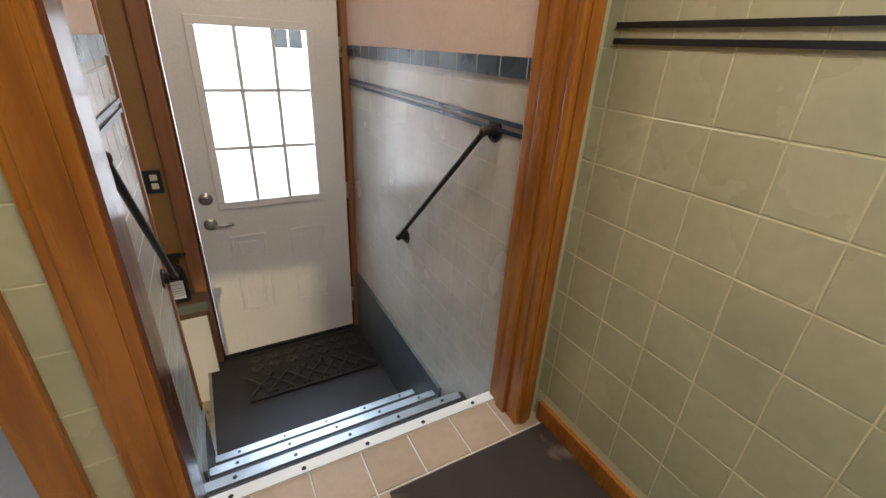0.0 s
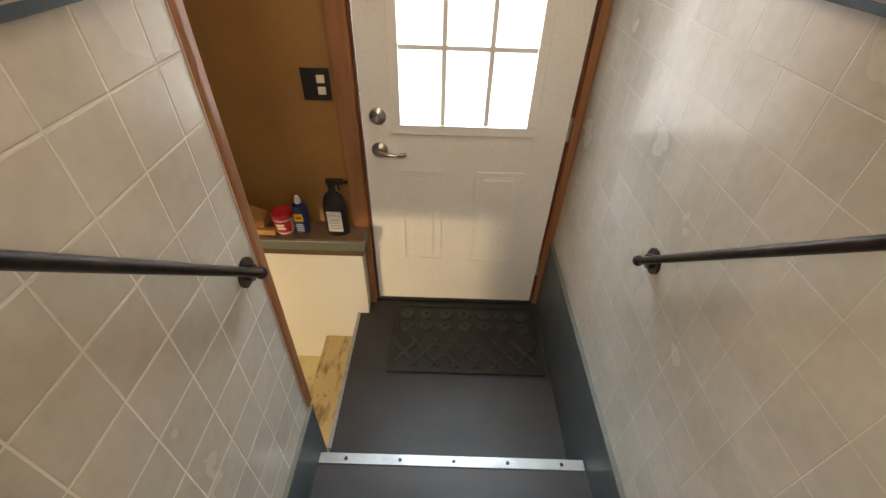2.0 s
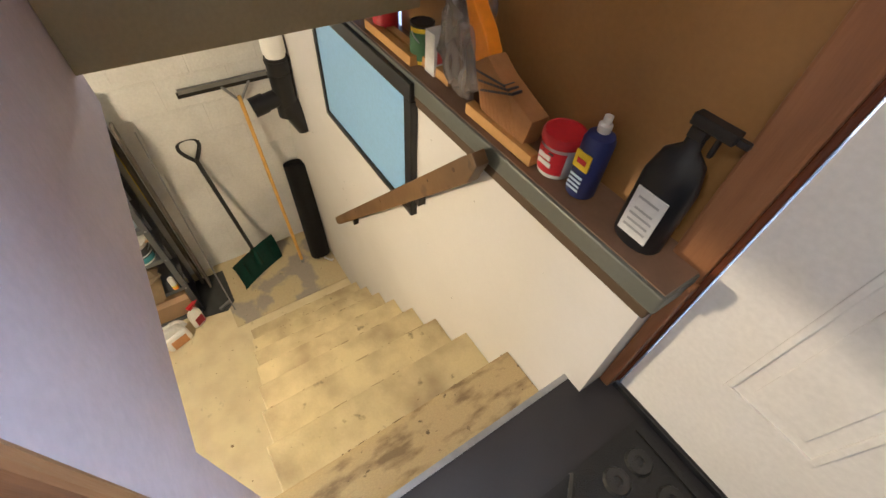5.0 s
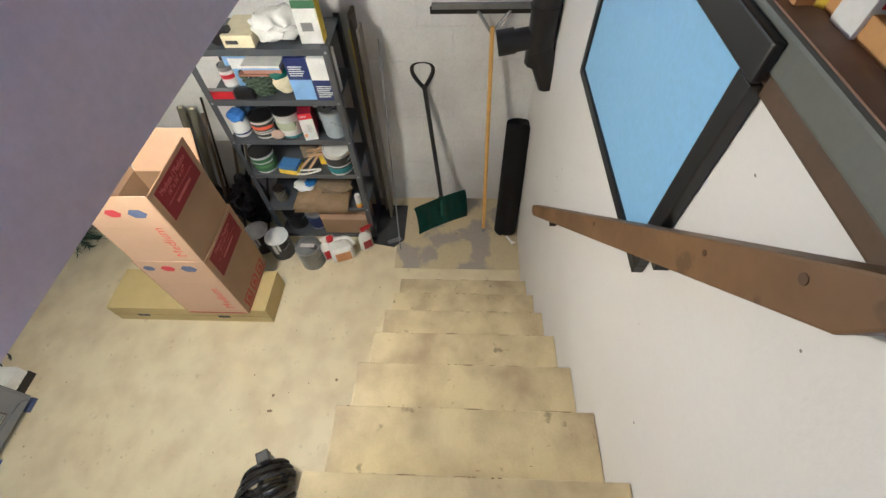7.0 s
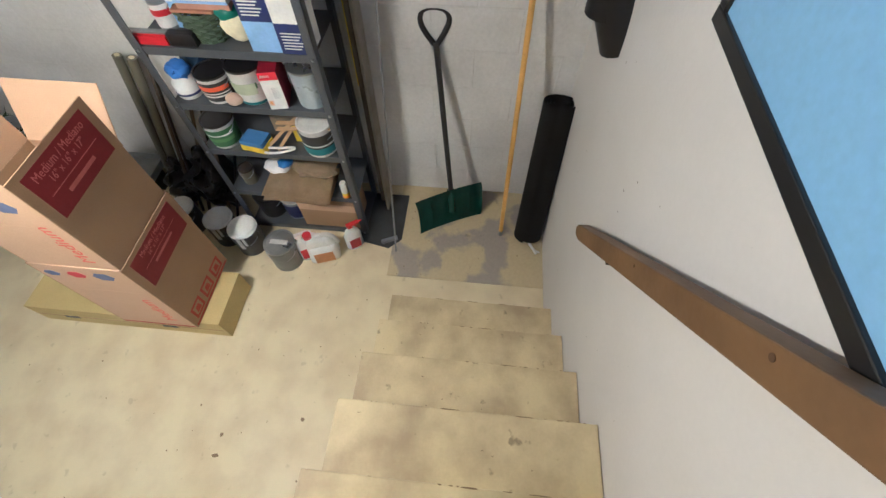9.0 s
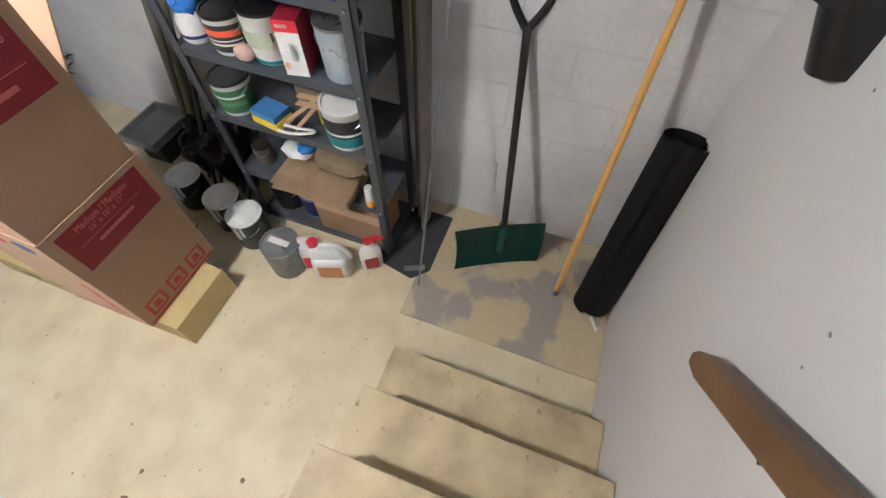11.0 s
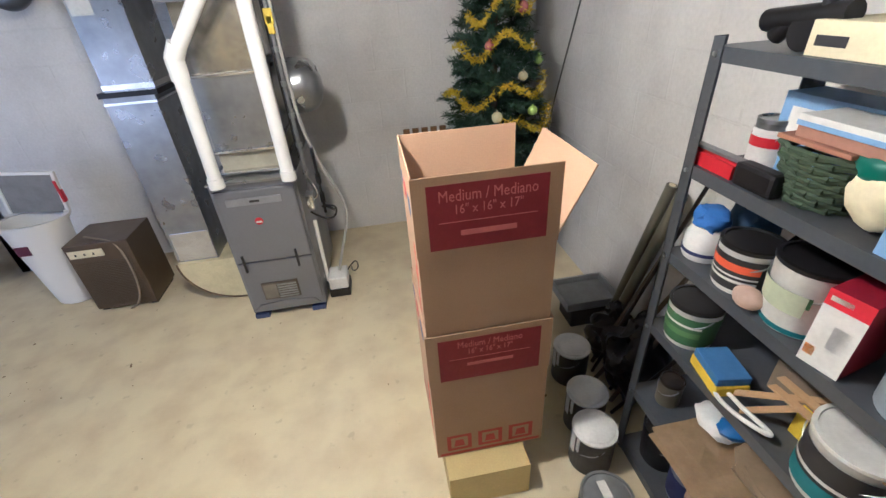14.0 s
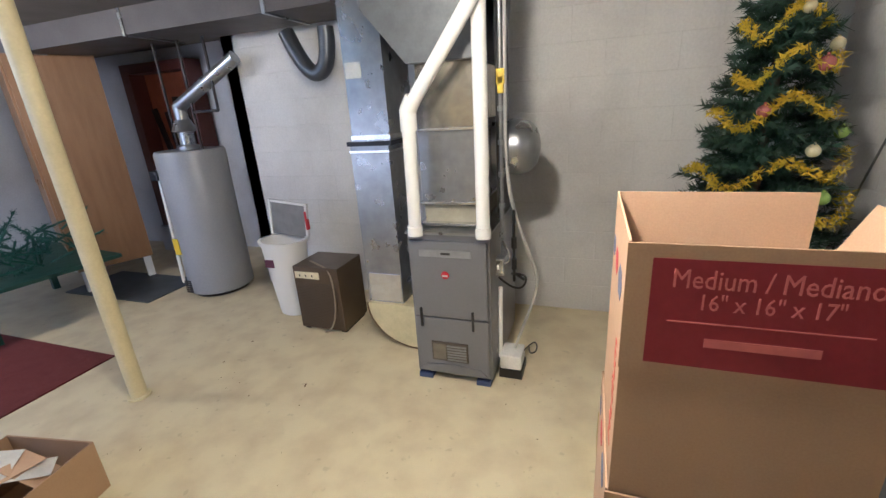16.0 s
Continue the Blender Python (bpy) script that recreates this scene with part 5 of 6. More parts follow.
part("tray", boxes(((-0.15, -0.12, 0.15), (0.15, 0.12, 0.16)), ((-0.15, -0.12, 0.16), (-0.138, 0.12, 0.20)), ((0.138, -0.12, 0.16), (0.15, 0.12, 0.20)), ((-0.138, -0.12, 0.16), (0.138, -0.108, 0.20)), ((-0.138, 0.108, 0.16), (0.138, 0.12, 0.20))), C("pale_grey_plastic", (0.27, 0.28, 0.27), 0.5), t, bevel=0.004)

# ---- cardboard boxes ----
BX0, BX1, BY0, BY1 = -1.862, -1.465, -2.255, -1.862
cx, cy = (BX0 + BX1) / 2, (BY0 + BY1) / 2


def open_box(z0, z_fold, z_top, inset, text, loose):
    w, d = (BX1 - BX0) / 2 - inset, (BY1 - BY0) / 2 - inset
    t = thing("moving_box", (cx, cy, z0), text, "cardboard box", "moving boxes")
    h, f, e = z_fold - z0, z_top - z0, 0.004
    part("side_front", boxes(((-w, d - e, 0), (w, d, h))), "card", t)
    part("side_back", boxes(((-w, -d, 0), (w, -d + e, h))), "card", t)
    # East side and flap get paler card, painting in the light on them.
    part("side_east", boxes(((w - e, -d + e, 0), (w, d - e, h))), "card_pale", t)
    part("side_west", boxes(((-w, -d + e, 0), (-w + e, d - e, h))), "card", t)
    part("bottom", boxes(((-w + e, -d + e, 0.002), (w - e, d - e, 0.006))), "card", t)
    g = 0.0012
    part("flap_front", boxes(((-w - 0.002, d - e + 0.004, h + g), (w + 0.002, d + 0.004, f))), "card", t, "raised front flap")
    part("flap_back", boxes(((-w, -d, h + g), (w, -d + e, f))), "card_pale" if loose else "card", t, "raised back flap")
    part("flap_east", boxes(((w - e, -d + 0.006, h + g), (w, d - 0.006, f))), "card_pale", t, "raised side flap")
    fl = part("flap_west", boxes(((-e, -d + 0.006, g), (0, d - 0.006, f - h))), "card_pale", t, "open pale side flap", at=(-w + e, 0, h))
    fl.rotation_euler[1] = radians(-26 if loose else -2)
    y = d + 0.0046
    part("red_label", boxes(((-w + 0.035, y, h + 0.02 if loose else h + 0.015), (w - 0.035, y + 0.0008, f - 0.022))), "red", t, "dark red printed panel")
    ink = C("label_ink", (0.50, 0.13, 0.11), 0.6)
    zc = f - 0.022
    m0 = Matrix.Rotation(radians(180), 4, "Z") @ Matrix.Rotation(radians(90), 4, "X")
    s = 1.0 if loose else 0.8
    writing("label_title", "Medium / Mediano", 0.044 * s, Matrix.Translation((0, y + 0.001, zc - 0.033 * s)) @ m0, ink, t, 0.78)
    writing("label_size", '16" x 16" x 17"', 0.038 * s, Matrix.Translation((0, y + 0.001, zc - 0.07 * s)) @ m0, ink, t, 0.78)
    part("label_line", boxes(((-0.13, y + 0.0006, zc - 0.105 * s), (0.13, y + 0.0014, zc - 0.103 * s))), ink, t)
    part("label_bar", boxes(((-0.075, y + 0.0006, zc - 0.145 * s), (0.075, y + 0.0014, zc - 0.13 * s))), ink, t)
    return t, w, d, h, f


t, w, d, h, f = open_box(-1.628, -1.24, -1.03, 0.0, "brown moving box with red printed flap, holding a second one", False)
ink = C("red_ink", (0.40, 0.06, 0.045), 0.7)
for k in range(3):
    x = -0.115 + 0.115 * k
    for a, b in (((x - 0.042, 0.03), (x + 0.042, 0.038)), ((x - 0.042, 0.10), (x + 0.042, 0.108)), ((x - 0.042, 0.038), (x - 0.034, 0.10)), ((x + 0.034, 0.038), (x + 0.042, 0.10))):
        part("symbol", boxes(((a[0] - 0.003, d + 0.0002, a[1]), (b[0] + 0.003, d + 0.001, b[1] + 0.004))), ink, t)
    part("symbol", prism([(x - 0.02, 0.05), (x + 0.02, 0.05), (x + 0.014, 0.085), (x - 0.014, 0.085)], d + 0.0002, d + 0.001, "y"), ink, t)
part("base_line", boxes(((-w + 0.01, d + 0.0002, 0.006), (w - 0.01, d + 0.001, 0.018)), ((w + 0.0002, -d + 0.01, 0.006), (w + 0.001, d - 0.01, 0.018))), ink, t)


def hexes(t, z, w):
    for k, (y, mm) in enumerate(((-0.14, C("slate_blue_ink", (0.12, 0.15, 0.27), 0.7)), (-0.035, C("bright_red_ink", (0.55, 0.05, 0.06), 0.7)), (0.08, COLORS.get("slate_blue_ink")))):
        r = 0.034 + 0.006 * k
        bm = prism([(y + r * math.cos(math.pi / 3 * i), z + 0.7 * r * math.sin(math.pi / 3 * i)) for i in range(6)], w + 0.0003, w + 0.0012, "x")
        part("symbol", bm, mm or "blue", t)


ink2 = C("red_word_ink", (0.62, 0.12, 0.08), 0.7)
mE = Matrix.Rotation(radians(90), 4, "Z") @ Matrix.Rotation(radians(90), 4, "X")
hexes(t, 0.53, w)
writing("side_word", "Medium", 0.075, Matrix.Translation((w + 0.001, 0.11, 0.20)) @ mE @ Matrix.Rotation(radians(90), 4, "Z"), ink2, t)
t, w, d, h, f = open_box(-1.30, -0.755, -0.53, 0.0055, "open brown moving box with raised flaps and a red printed panel", True)
hexes(t, h + 0.11, w)
writing("side_word", "Medium", 0.075, Matrix.Translation((w + 0.001, 0.11, h - 0.11)) @ mE @ Matrix.Rotation(radians(90), 4, "Z"), ink2, t)
t = carton("long_carton", (-1.64, -2.30, BZ + 0.0005), (0.30, 1.06, 0.168), "card_y", "long low yellow-brown carton lying under the moving boxes", prints=(("x", 0.0, 1.0, 0.47, 0.49, "card"),))
for y in (-0.33, 0.22):
    part("hand_hole", boxes(((0.1502, y - 0.04, 0.06), (0.152, y + 0.04, 0.085))), DK, t)

# ---- black hose coil beside the stair ----
t = thing("hose_coil", (-0.50, -1.50, BZ), "thick black ribbed hose coiled on the floor beside the basement stair", "hose", turn=28)
HOSE = worn("black_hose_rubber", (0.010, 0.010, 0.011), (0.03, 0.028, 0.026), 0.28, scale=9, fine=60, bump=0.3)
for k in range(7):
    lean, r = radians(-30 + 9 * k), 0.105 + 0.006 * (k % 3)
    pts = []
    for a in range(20):
        q = a * math.pi / 10
        u, v = r * 1.15 * math.cos(q), r * 0.82 * math.sin(q)
        pts.append((0.024 * k - 0.07 + v * math.sin(lean), u + 0.012 * math.sin(3 * q + k), 0.018 + r * 0.82 * math.cos(lean) + v * math.cos(lean)))
    part("loop", tube(pts, 0.0145, 12, True), HOSE, t, "loop of black hose", smooth=True)
part("coupling", boxes(((-0.155, 0.02, 0.17), (-0.105, 0.075, 0.235)), ((-0.148, 0.027, 0.12), (-0.112, 0.068, 0.17)), ((-0.16, 0.015, 0.222), (-0.10, 0.08, 0.232))), DK, t, "square black coupling", bevel=0.005)
part("coupling_ring", rods(((-0.13, 0.048, 0.10), (-0.13, 0.048, 0.125), 0.024), seg=18), GREY, t, "grey metal ring", smooth=True)
part("hose_tail", tube([(-0.13, 0.048, 0.11), (-0.12, 0.0, 0.06), (-0.04, -0.07, 0.03), (0.06, -0.12, 0.02), (0.17, -0.10, 0.018)], 0.0145, 12), HOSE, t, smooth=True)
t = thing("wood_batten", (-0.50, -1.10, BZ), "short grey wooden batten lying between hose and stair", "batten", turn=-20)
part("batten", boxes(((-0.02, -0.24, 0), (0.02, 0.17, 0.03))), C("dusty_grey_board", (0, 0, 0)) if "dusty_grey_board" in COLORS else GREY, t, bevel=0.003)

# ---- furnace and ducts ----
FX0, FX1, FYF, FZ = -0.955, -0.515, -3.11, -0.935
fw = (FX1 - FX0) / 2
t = thing("furnace", ((FX0 + FX1) / 2, FYF, BZ), "grey enamel gas furnace with louvred lower door and red badge", "furnace")
h = FZ - BZ
part("cabinet", boxes(((-fw, -0.72, 0.03), (fw, -0.012, h))), "furnace", t, bevel=0.004)
part("upper_door", boxes(((-fw + 0.012, -0.012, 0.40), (fw - 0.012, 0.012, h - 0.03))), "furnace", t, "grey upper door", bevel=0.012)
part("lower_door", boxes(((-fw + 0.012, -0.012, 0.05), (fw - 0.012, 0.008, 0.394))), "furnace", t, "grey lower door", bevel=0.012)
part("bowed_foot", prism([(-fw + 0.02, 0.055), (fw - 0.02, 0.055), (fw - 0.06, 0.10), (0, 0.115), (-fw + 0.06, 0.10)][::-1], 0.008, 0.018, "y"), "furnace", t, bevel=0.003)
part("handle_slot", boxes(((-0.13, 0.010, h - 0.115), (0.15, 0.020, h - 0.075))), C("silver_plate", (0.32, 0.33, 0.35), 0.35, 0.5), t, "silver grip plate", bevel=0.004)
part("slot", boxes(((-0.02, 0.019, h - 0.10), (0.03, 0.0215, h - 0.088))), "black", t)
bm = lathe([(0.022, 0), (0.020, 0.004), (0.0, 0.005)], 20)
bmesh.ops.transform(bm, matrix=Matrix.Translation((0.015, 0.012, h - 0.215)) @ Matrix.Rotation(radians(-90), 4, "X"), verts=bm.verts[:])
part("badge", bm, RED, t, "round red badge")
part("badge_bar", boxes(((0.0, 0.0168, h - 0.222), (0.03, 0.018, h - 0.212))), W_, t)
part("window_frame", boxes(((-0.09, 0.006, 0.13), (0.12, 0.014, 0.25))), C("dull_bronze", (0.10, 0.085, 0.07), 0.4, 0.4), t, bevel=0.006)
for k in range(6):
    part("louvre", boxes(((-0.08, 0.013, 0.14 + 0.017 * k), (0.03, 0.019, 0.15 + 0.017 * k))), GREY, t)
part("window", boxes(((0.035, 0.0135, 0.142), (0.11, 0.016, 0.238))), C("sight_glass", (0.20, 0.18, 0.14), 0.15), t)
for x in (-0.125, 0.165):
    part("latch", boxes(((x - 0.006, 0.010, 0.34), (x + 0.006, 0.022, 0.45))), DK, t, bevel=0.002)
for x in (-fw + 0.05, fw - 0.05):
    part("foot", boxes(((x - 0.04, -0.09, 0), (x + 0.04, 0.012, 0.03))), C("blue_block", (0.05, 0.07, 0.16), 0.6), t, "dark blue foot block")
part("top_lip", boxes(((-fw - 0.004, -0.72, h), (fw + 0.004, 0.004, h + 0.012))), "galv", t)

t = thing("coil_case", ((FX0 + FX1) / 2, FYF, FZ + 0.012), "galvanized coil case and foil-wrapped duct on top of the furnace", "duct")
part("case", boxes(((-0.15, -0.64, 0.13), (0.15, -0.10, 0.50))), "galv", t, "dull galvanized case")
part("base_pan", boxes(((-0.15, -0.60, 0.0), (0.15, -0.12, 0.13))), C("cream_panel", (0.35, 0.33, 0.25), 0.5), t, "cream lower panel")
for z in (0.012, 0.125, 0.49):
    part("seam", boxes(((-0.165, -0.655, z), (0.165, -0.085, z + 0.014))), C("bright_tin", (0.75, 0.76, 0.78), 0.2, 0.9), t, "bright folded seam", bevel=0.003)
part("foil_duct", prism([(-0.16, 0.504), (0.16, 0.504), (0.15, 0.80), (-0.15, 0.80)], -0.62, -0.12, "y"), C("foil_wrap", (0.55, 0.52, 0.44), 0.18, 0.8, 0.9), t, "crinkled foil wrap")
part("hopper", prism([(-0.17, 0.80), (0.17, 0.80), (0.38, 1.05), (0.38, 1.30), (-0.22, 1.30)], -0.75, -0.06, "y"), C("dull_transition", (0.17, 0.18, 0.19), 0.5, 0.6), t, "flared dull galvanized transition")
t = thing("round_duct", (-1.0, -3.50, -0.55), "galvanized round duct with a square collar beside the furnace", "duct")
bm = lathe([(0.145, -0.09), (0.145, 0.05), (0.13, 0.10), (0.09, 0.135), (0.03, 0.15)], 28)
bmesh.ops.transform(bm, matrix=Matrix.Rotation(radians(-90), 4, "Y"), verts=bm.verts[:])
part("duct_body", bm, "galv", t, smooth=True)
part("collar", boxes(((0.085, -0.16, -0.16), (0.10, 0.18, 0.16))), "galv", t, bevel=0.002)
part("stub", boxes(((0.10, -0.12, -0.12), (0.19, 0.16, 0.12))), "galv", t)
t = thing("return_duct", (-0.215, -3.55, BZ), "tall galvanized return duct with a cream rounded boot at its foot", "duct")
part("lower_duct", boxes(((-0.105, -0.15, 0.30), (0.14, 0.15, 1.29))), "galv", t)
part("upper_duct", boxes(((-0.13, -0.17, 1.315), (0.105, 0.17, 2.24))), "galv", t, "wider upper galvanized duct")
part("flange", boxes(((-0.135, -0.175, 1.29), (0.145, 0.175, 1.315))), DK, t, "dark joint band")
part("seam", boxes(((-0.11, -0.155, 1.25), (0.145, 0.155, 1.262))), COLORS["bright_tin"], t)
part("seam", boxes(((-0.135, -0.175, 1.325), (0.110, 0.175, 1.35))), COLORS["bright_tin"], t)
part("access_plate", boxes(((-0.10, 0.151, 0.31), (0.12, 0.156, 0.5))), COLORS["bright_tin"], t, bevel=0.002)
part("label_plate", boxes(((0.0, 0.171, 1.65), (0.095, 0.174, 1.73))), C("pale_sticker", (0.5, 0.52, 0.52), 0.6), t)
pts = [(-0.30, 0.0), (-0.17, 0.0), (-0.07, 0.02), (0.03, 0.07), (0.10, 0.15), (0.14, 0.24), (0.14, 0.30), (-0.30, 0.30)]
part("boot", prism(pts[::-1], -0.15, 0.18, "y"), C("cream_board", (0.62, 0.56, 0.34), 0.6), t, "cream painted boot")
part("boot_edge", tube([(p[0], 0.18, p[1]) for p in pts[:7]], 0.006, 8), C("rusty_edge", (0.12, 0.08, 0.04), 0.7), t)
t = thing("flue_pipes", (-0.74, -3.08, FZ + 0.004), "white plastic flue pipes with elbows rising from the furnace", "pipe")
r = 0.032
part("straight_pipe", rods(((-0.195, 0, 0), (-0.205, 0.0, 1.38), r), ((-0.195, 0, 0), (-0.195, 0, 0.05), r + 0.006), seg=24), "pvc", t, smooth=True)
part("short_pipe", rods(((0.158, 0, 0), (0.146, 0, 0.56), r), ((0.158, 0, 0), (0.158, 0, 0.05), r + 0.006), ((0.147, 0, 0.51), (0.145, 0, 0.61), r + 0.007), seg=24), "pvc", t, smooth=True)
bm = rods(((0.145, 0.0, 0.60), (-0.20, 0.06, 1.02), r), ((0.145, 0, 0.60), (0.11, 0.006, 0.655), r + 0.007), ((-0.20, 0.06, 1.02), (-0.22, 0.06, 1.38), r), seg=24)
bmesh.ops.create_uvsphere(bm, u_segments=20, v_segments=12, radius=r + 0.006, matrix=Matrix.Translation((0.145, 0, 0.60)))
part("slanted_pipe", bm, "pvc", t, smooth=True)
t = thing("gas_pipe", (-1.0, -3.32, BZ), "black gas and drain lines with valves beside the furnace", "pipe")
part("gas_line", rods(((0.02, 0, 0.66), (0.02, 0, 2.24), 0.011), ((0.02, 0, 0.66), (0.06, 0, 0.62), 0.011), seg=12), GREY, t, smooth=True)
part("valve", boxes(((-0.0, -0.02, 1.52), (0.03, 0.03, 1.60)), ((-0.005, 0.02, 1.56), (0.035, 0.03, 1.63))), YEL, t, "yellow gas valve", bevel=0.005)
part("dark_panel", boxes(((0.035, -0.3, 0.9), (0.045, 0.0, 2.24))), C("dark_sheet", (0.06, 0.06, 0.065), 0.4, 0.6), t, "dark metal sheet")
part("switch_box", boxes(((0.0, -0.02, 0.60), (0.07, 0.06, 0.70))), GREY, t, "grey switch box", bevel=0.003)
part("fittings", rods(((-0.04, 0, 0.74), (-0.04, 0, 0.80), 0.014), ((-0.04, 0, 0.62), (-0.04, 0, 0.68), 0.014), ((-0.04, 0, 0.55), (-0.04, 0, 0.95), 0.008), ((-0.04, 0, 0.6), (-0.10, 0.02, 0.57), 0.008), seg=10), DK, t, smooth=True)
part("cable_loop", tube([(-0.03, 0.02, 0.6), (-0.12, 0.04, 0.62), (-0.10, 0.05, 0.53), (-0.02, 0.04, 0.53), (0.04, 0.03, 0.58)], 0.006, 8), DK, t, smooth=True)
for k in range(5):
    part("pipe_nut", rods(((0.02, 0, 0.80 + 0.16 * k), (0.02, 0, 0.825 + 0.16 * k), 0.017), seg=8), "galv", t, "bright pipe nut")
part("flex_tube", tube([(0.02, 0.015, 0.78), (-0.03, 0.04, 0.72), (-0.01, 0.05, 0.66), (0.05, 0.05, 0.69), (0.09, 0.03, 0.66)], 0.007, 10), COLORS["bright_tin"], t, "bright flexible gas tube", smooth=True)
part("switch_plate", boxes(((0.008, 0.06, 0.612), (0.062, 0.064, 0.688))), COLORS["bright_tin"], t, "bright switch plate")
part("switch", boxes(((0.03, 0.064, 0.64), (0.04, 0.074, 0.66))), "pvc", t)
part("drain_line", rods(((0.03, 0.06, 0.10), (0.03, 0.03, 0.52), 0.012), ((0.03, 0.03, 0.42), (0.07, 0.02, 0.42), 0.012), seg=12), "pvc", t, "white plastic drain line", smooth=True)
part("white_wire", tube([(0.055, 0.07, 0.62), (0.06, 0.08, 0.4), (0.058, 0.08, 0.2), (0.045, 0.08, 0.14)], 0.005, 8), "pvc", t, smooth=True)
t = thing("condensate_hose", (-1.0, -3.32, BZ), "grey flexible hose hanging from the duct to the pump", "hose")
part("hose", tube([(-0.01, 0.02, 2.24), (0.0, 0.0, 1.5), (-0.005, 0.0, 1.1), (-0.06, -0.02, 0.85), (-0.15, -0.06, 0.6), (-0.16, -0.06, 0.48), (-0.08, 0.0, 0.25), (-0.045, 0.02, 0.14)], 0.009, 10), C("grey_hose", (0.42, 0.42, 0.40), 0.5), t, smooth=True)
t = thing("condensate_pump", (-1.035, -3.28, BZ + 0.0005), "small white condensate pump on a black tank on the floor", "pump")
part("tank", boxes(((-0.065, -0.08, 0), (0.065, 0.08, 0.055))), DK, t, "black pump tank", bevel=0.005)
part("motor_cover", boxes(((-0.06, -0.075, 0.055), (0.06, 0.075, 0.14))), W_, t, bevel=0.01)
part("cord", tube([(-0.06, -0.04, 0.12), (-0.12, -0.05, 0.20), (-0.14, -0.02, 0.14), (-0.09, 0.0, 0.12), (-0.10, 0.05, 0.2)], 0.004, 8), DK, t, smooth=True)

# ---- dehumidifier, bin, tank ----
t = thing("dehumidifier", (0.345, -3.43, BZ), "old brown dehumidifier with a cream control strip and grey cord", "dehumidifier")
part("cabinet", boxes(((-0.18, -0.31, 0.02), (0.18, 0.0, 0.49))), "brownbox", t, bevel=0.005)
part("grille", boxes(*[((-0.16, 0.0, 0.05 + 0.012 * k), (0.16, 0.004, 0.055 + 0.012 * k)) for k in range(27)]), "brownbox", t)
part("control_strip", boxes(((-0.03, 0.001, 0.405), (0.165, 0.006, 0.455))), CREAM, t, "cream control strip", bevel=0.002)
for k in range(3):
    part("mark", boxes(((0.12 - 0.05 * k, 0.006, 0.42), (0.13 - 0.05 * k, 0.0068, 0.435))), DK, t)
part("cord", tube([(0.10, -0.1, 0.496), (-0.05, -0.02, 0.50), (-0.12, 0.0, 0.47), (-0.14, 0.008, 0.3), (-0.12, 0.012, 0.12), (-0.06, 0.015, 0.012), (-0.02, 0.02, 0.008)], 0.006, 10), C("grey_cord", (0.30, 0.25, 0.18), 0.5), t, smooth=True)
for x in (-0.15, 0.15):
    part("foot", boxes(((x - 0.02, -0.29, 0), (x + 0.02, -0.02, 0.02))), DK, t)
t = thing("kitchen_bin", (0.76, -3.66, BZ), "tall white plastic bin with its grey swing lid standing open", "bin")
bm = lathe([(0.10, 0), (0.115, 0.01), (0.175, 0.58), (0.19, 0.585), (0.19, 0.605), (0.165, 0.605), (0.16, 0.56), (0.10, 0.03), (0.0, 0.03)], 32)
bmesh.ops.scale(bm, vec=(1.05, 0.8, 1), verts=bm.verts[:])
part("bin_body", bm, "bin", t, smooth=True)
bm = boxes(((-0.17, -0.012, 0.0), (-0.15, 0.012, 0.27)), ((0.15, -0.012, 0.0), (0.17, 0.012, 0.27)), ((-0.15, -0.012, 0.25), (0.15, 0.012, 0.27)))
o = part("lid_frame", bm, "bin", t, at=(0, -0.09, 0.605), bevel=0.004)
o.rotation_euler[1] = radians(-6)
o = part("swing_lid", boxes(((-0.148, -0.006, 0.0), (0.148, 0.006, 0.248))), C("grey_lid", (0.22, 0.22, 0.22), 0.5), t, "grey swing lid", at=(0, -0.09, 0.605), bevel=0.003)
o.rotation_euler[1] = radians(-6)
part("red_tab", boxes(((-0.185, -0.10, 0.66), (-0.172, -0.07, 0.80))), RED, t, "red tab")
part("sticker", boxes(((0.01, 0.131, 0.42), (0.085, 0.137, 0.48))), C("dark_sticker", (0.10, 0.02, 0.05), 0.4), t)
t = thing("water_heater", (1.80, -3.95, BZ), "tall grey water heater with draft hood and diagonal silver flue", "water heater")
part("tank_body", lathe([(0.25, 0.03), (0.27, 0.04), (0.27, 1.24), (0.26, 1.26), (0.0, 1.262)], 40), "tank", t, smooth=True)
part("foot_ring", lathe([(0.23, 0.0), (0.24, 0.035)], 32), DK, t)
part("draft_hood", lathe([(0.09, 1.26), (0.09, 1.29), (0.06, 1.30), (0.06, 1.40), (0.10, 1.41), (0.055, 1.50)], 24), "galv", t, smooth=True)
part("flue", rods(((0, 0, 1.49), (0, 0, 1.62), 0.05), ((0, 0, 1.60), (-0.62, -0.05, 1.92), 0.05), ((-0.3, -0.025, 1.755), (-0.32, -0.026, 1.765), 0.054), seg=20), "galv", t, "silver flue pipe", smooth=True)
part("water_pipe", rods(((0.12, 0.0, 1.26), (0.12, 0, 2.2), 0.011), ((-0.14, 0, 1.26), (-0.14, 0, 2.1), 0.011), ((-0.4, 0, 1.55), (-0.14, 0, 1.55), 0.011), ((-0.4, 0, 1.55), (-0.4, 0, 2.1), 0.011), seg=10), "iron", t, "dark water pipes", smooth=True)
part("relief_pipe", rods(((0.20, 0.22, 0.12), (0.22, 0.17, 1.05), 0.014), seg=10), "pvc", t, "white relief pipe", smooth=True)
part("valve", boxes(((0.18, 0.14, 1.03), (0.26, 0.22, 1.11))), DK, t, bevel=0.01)
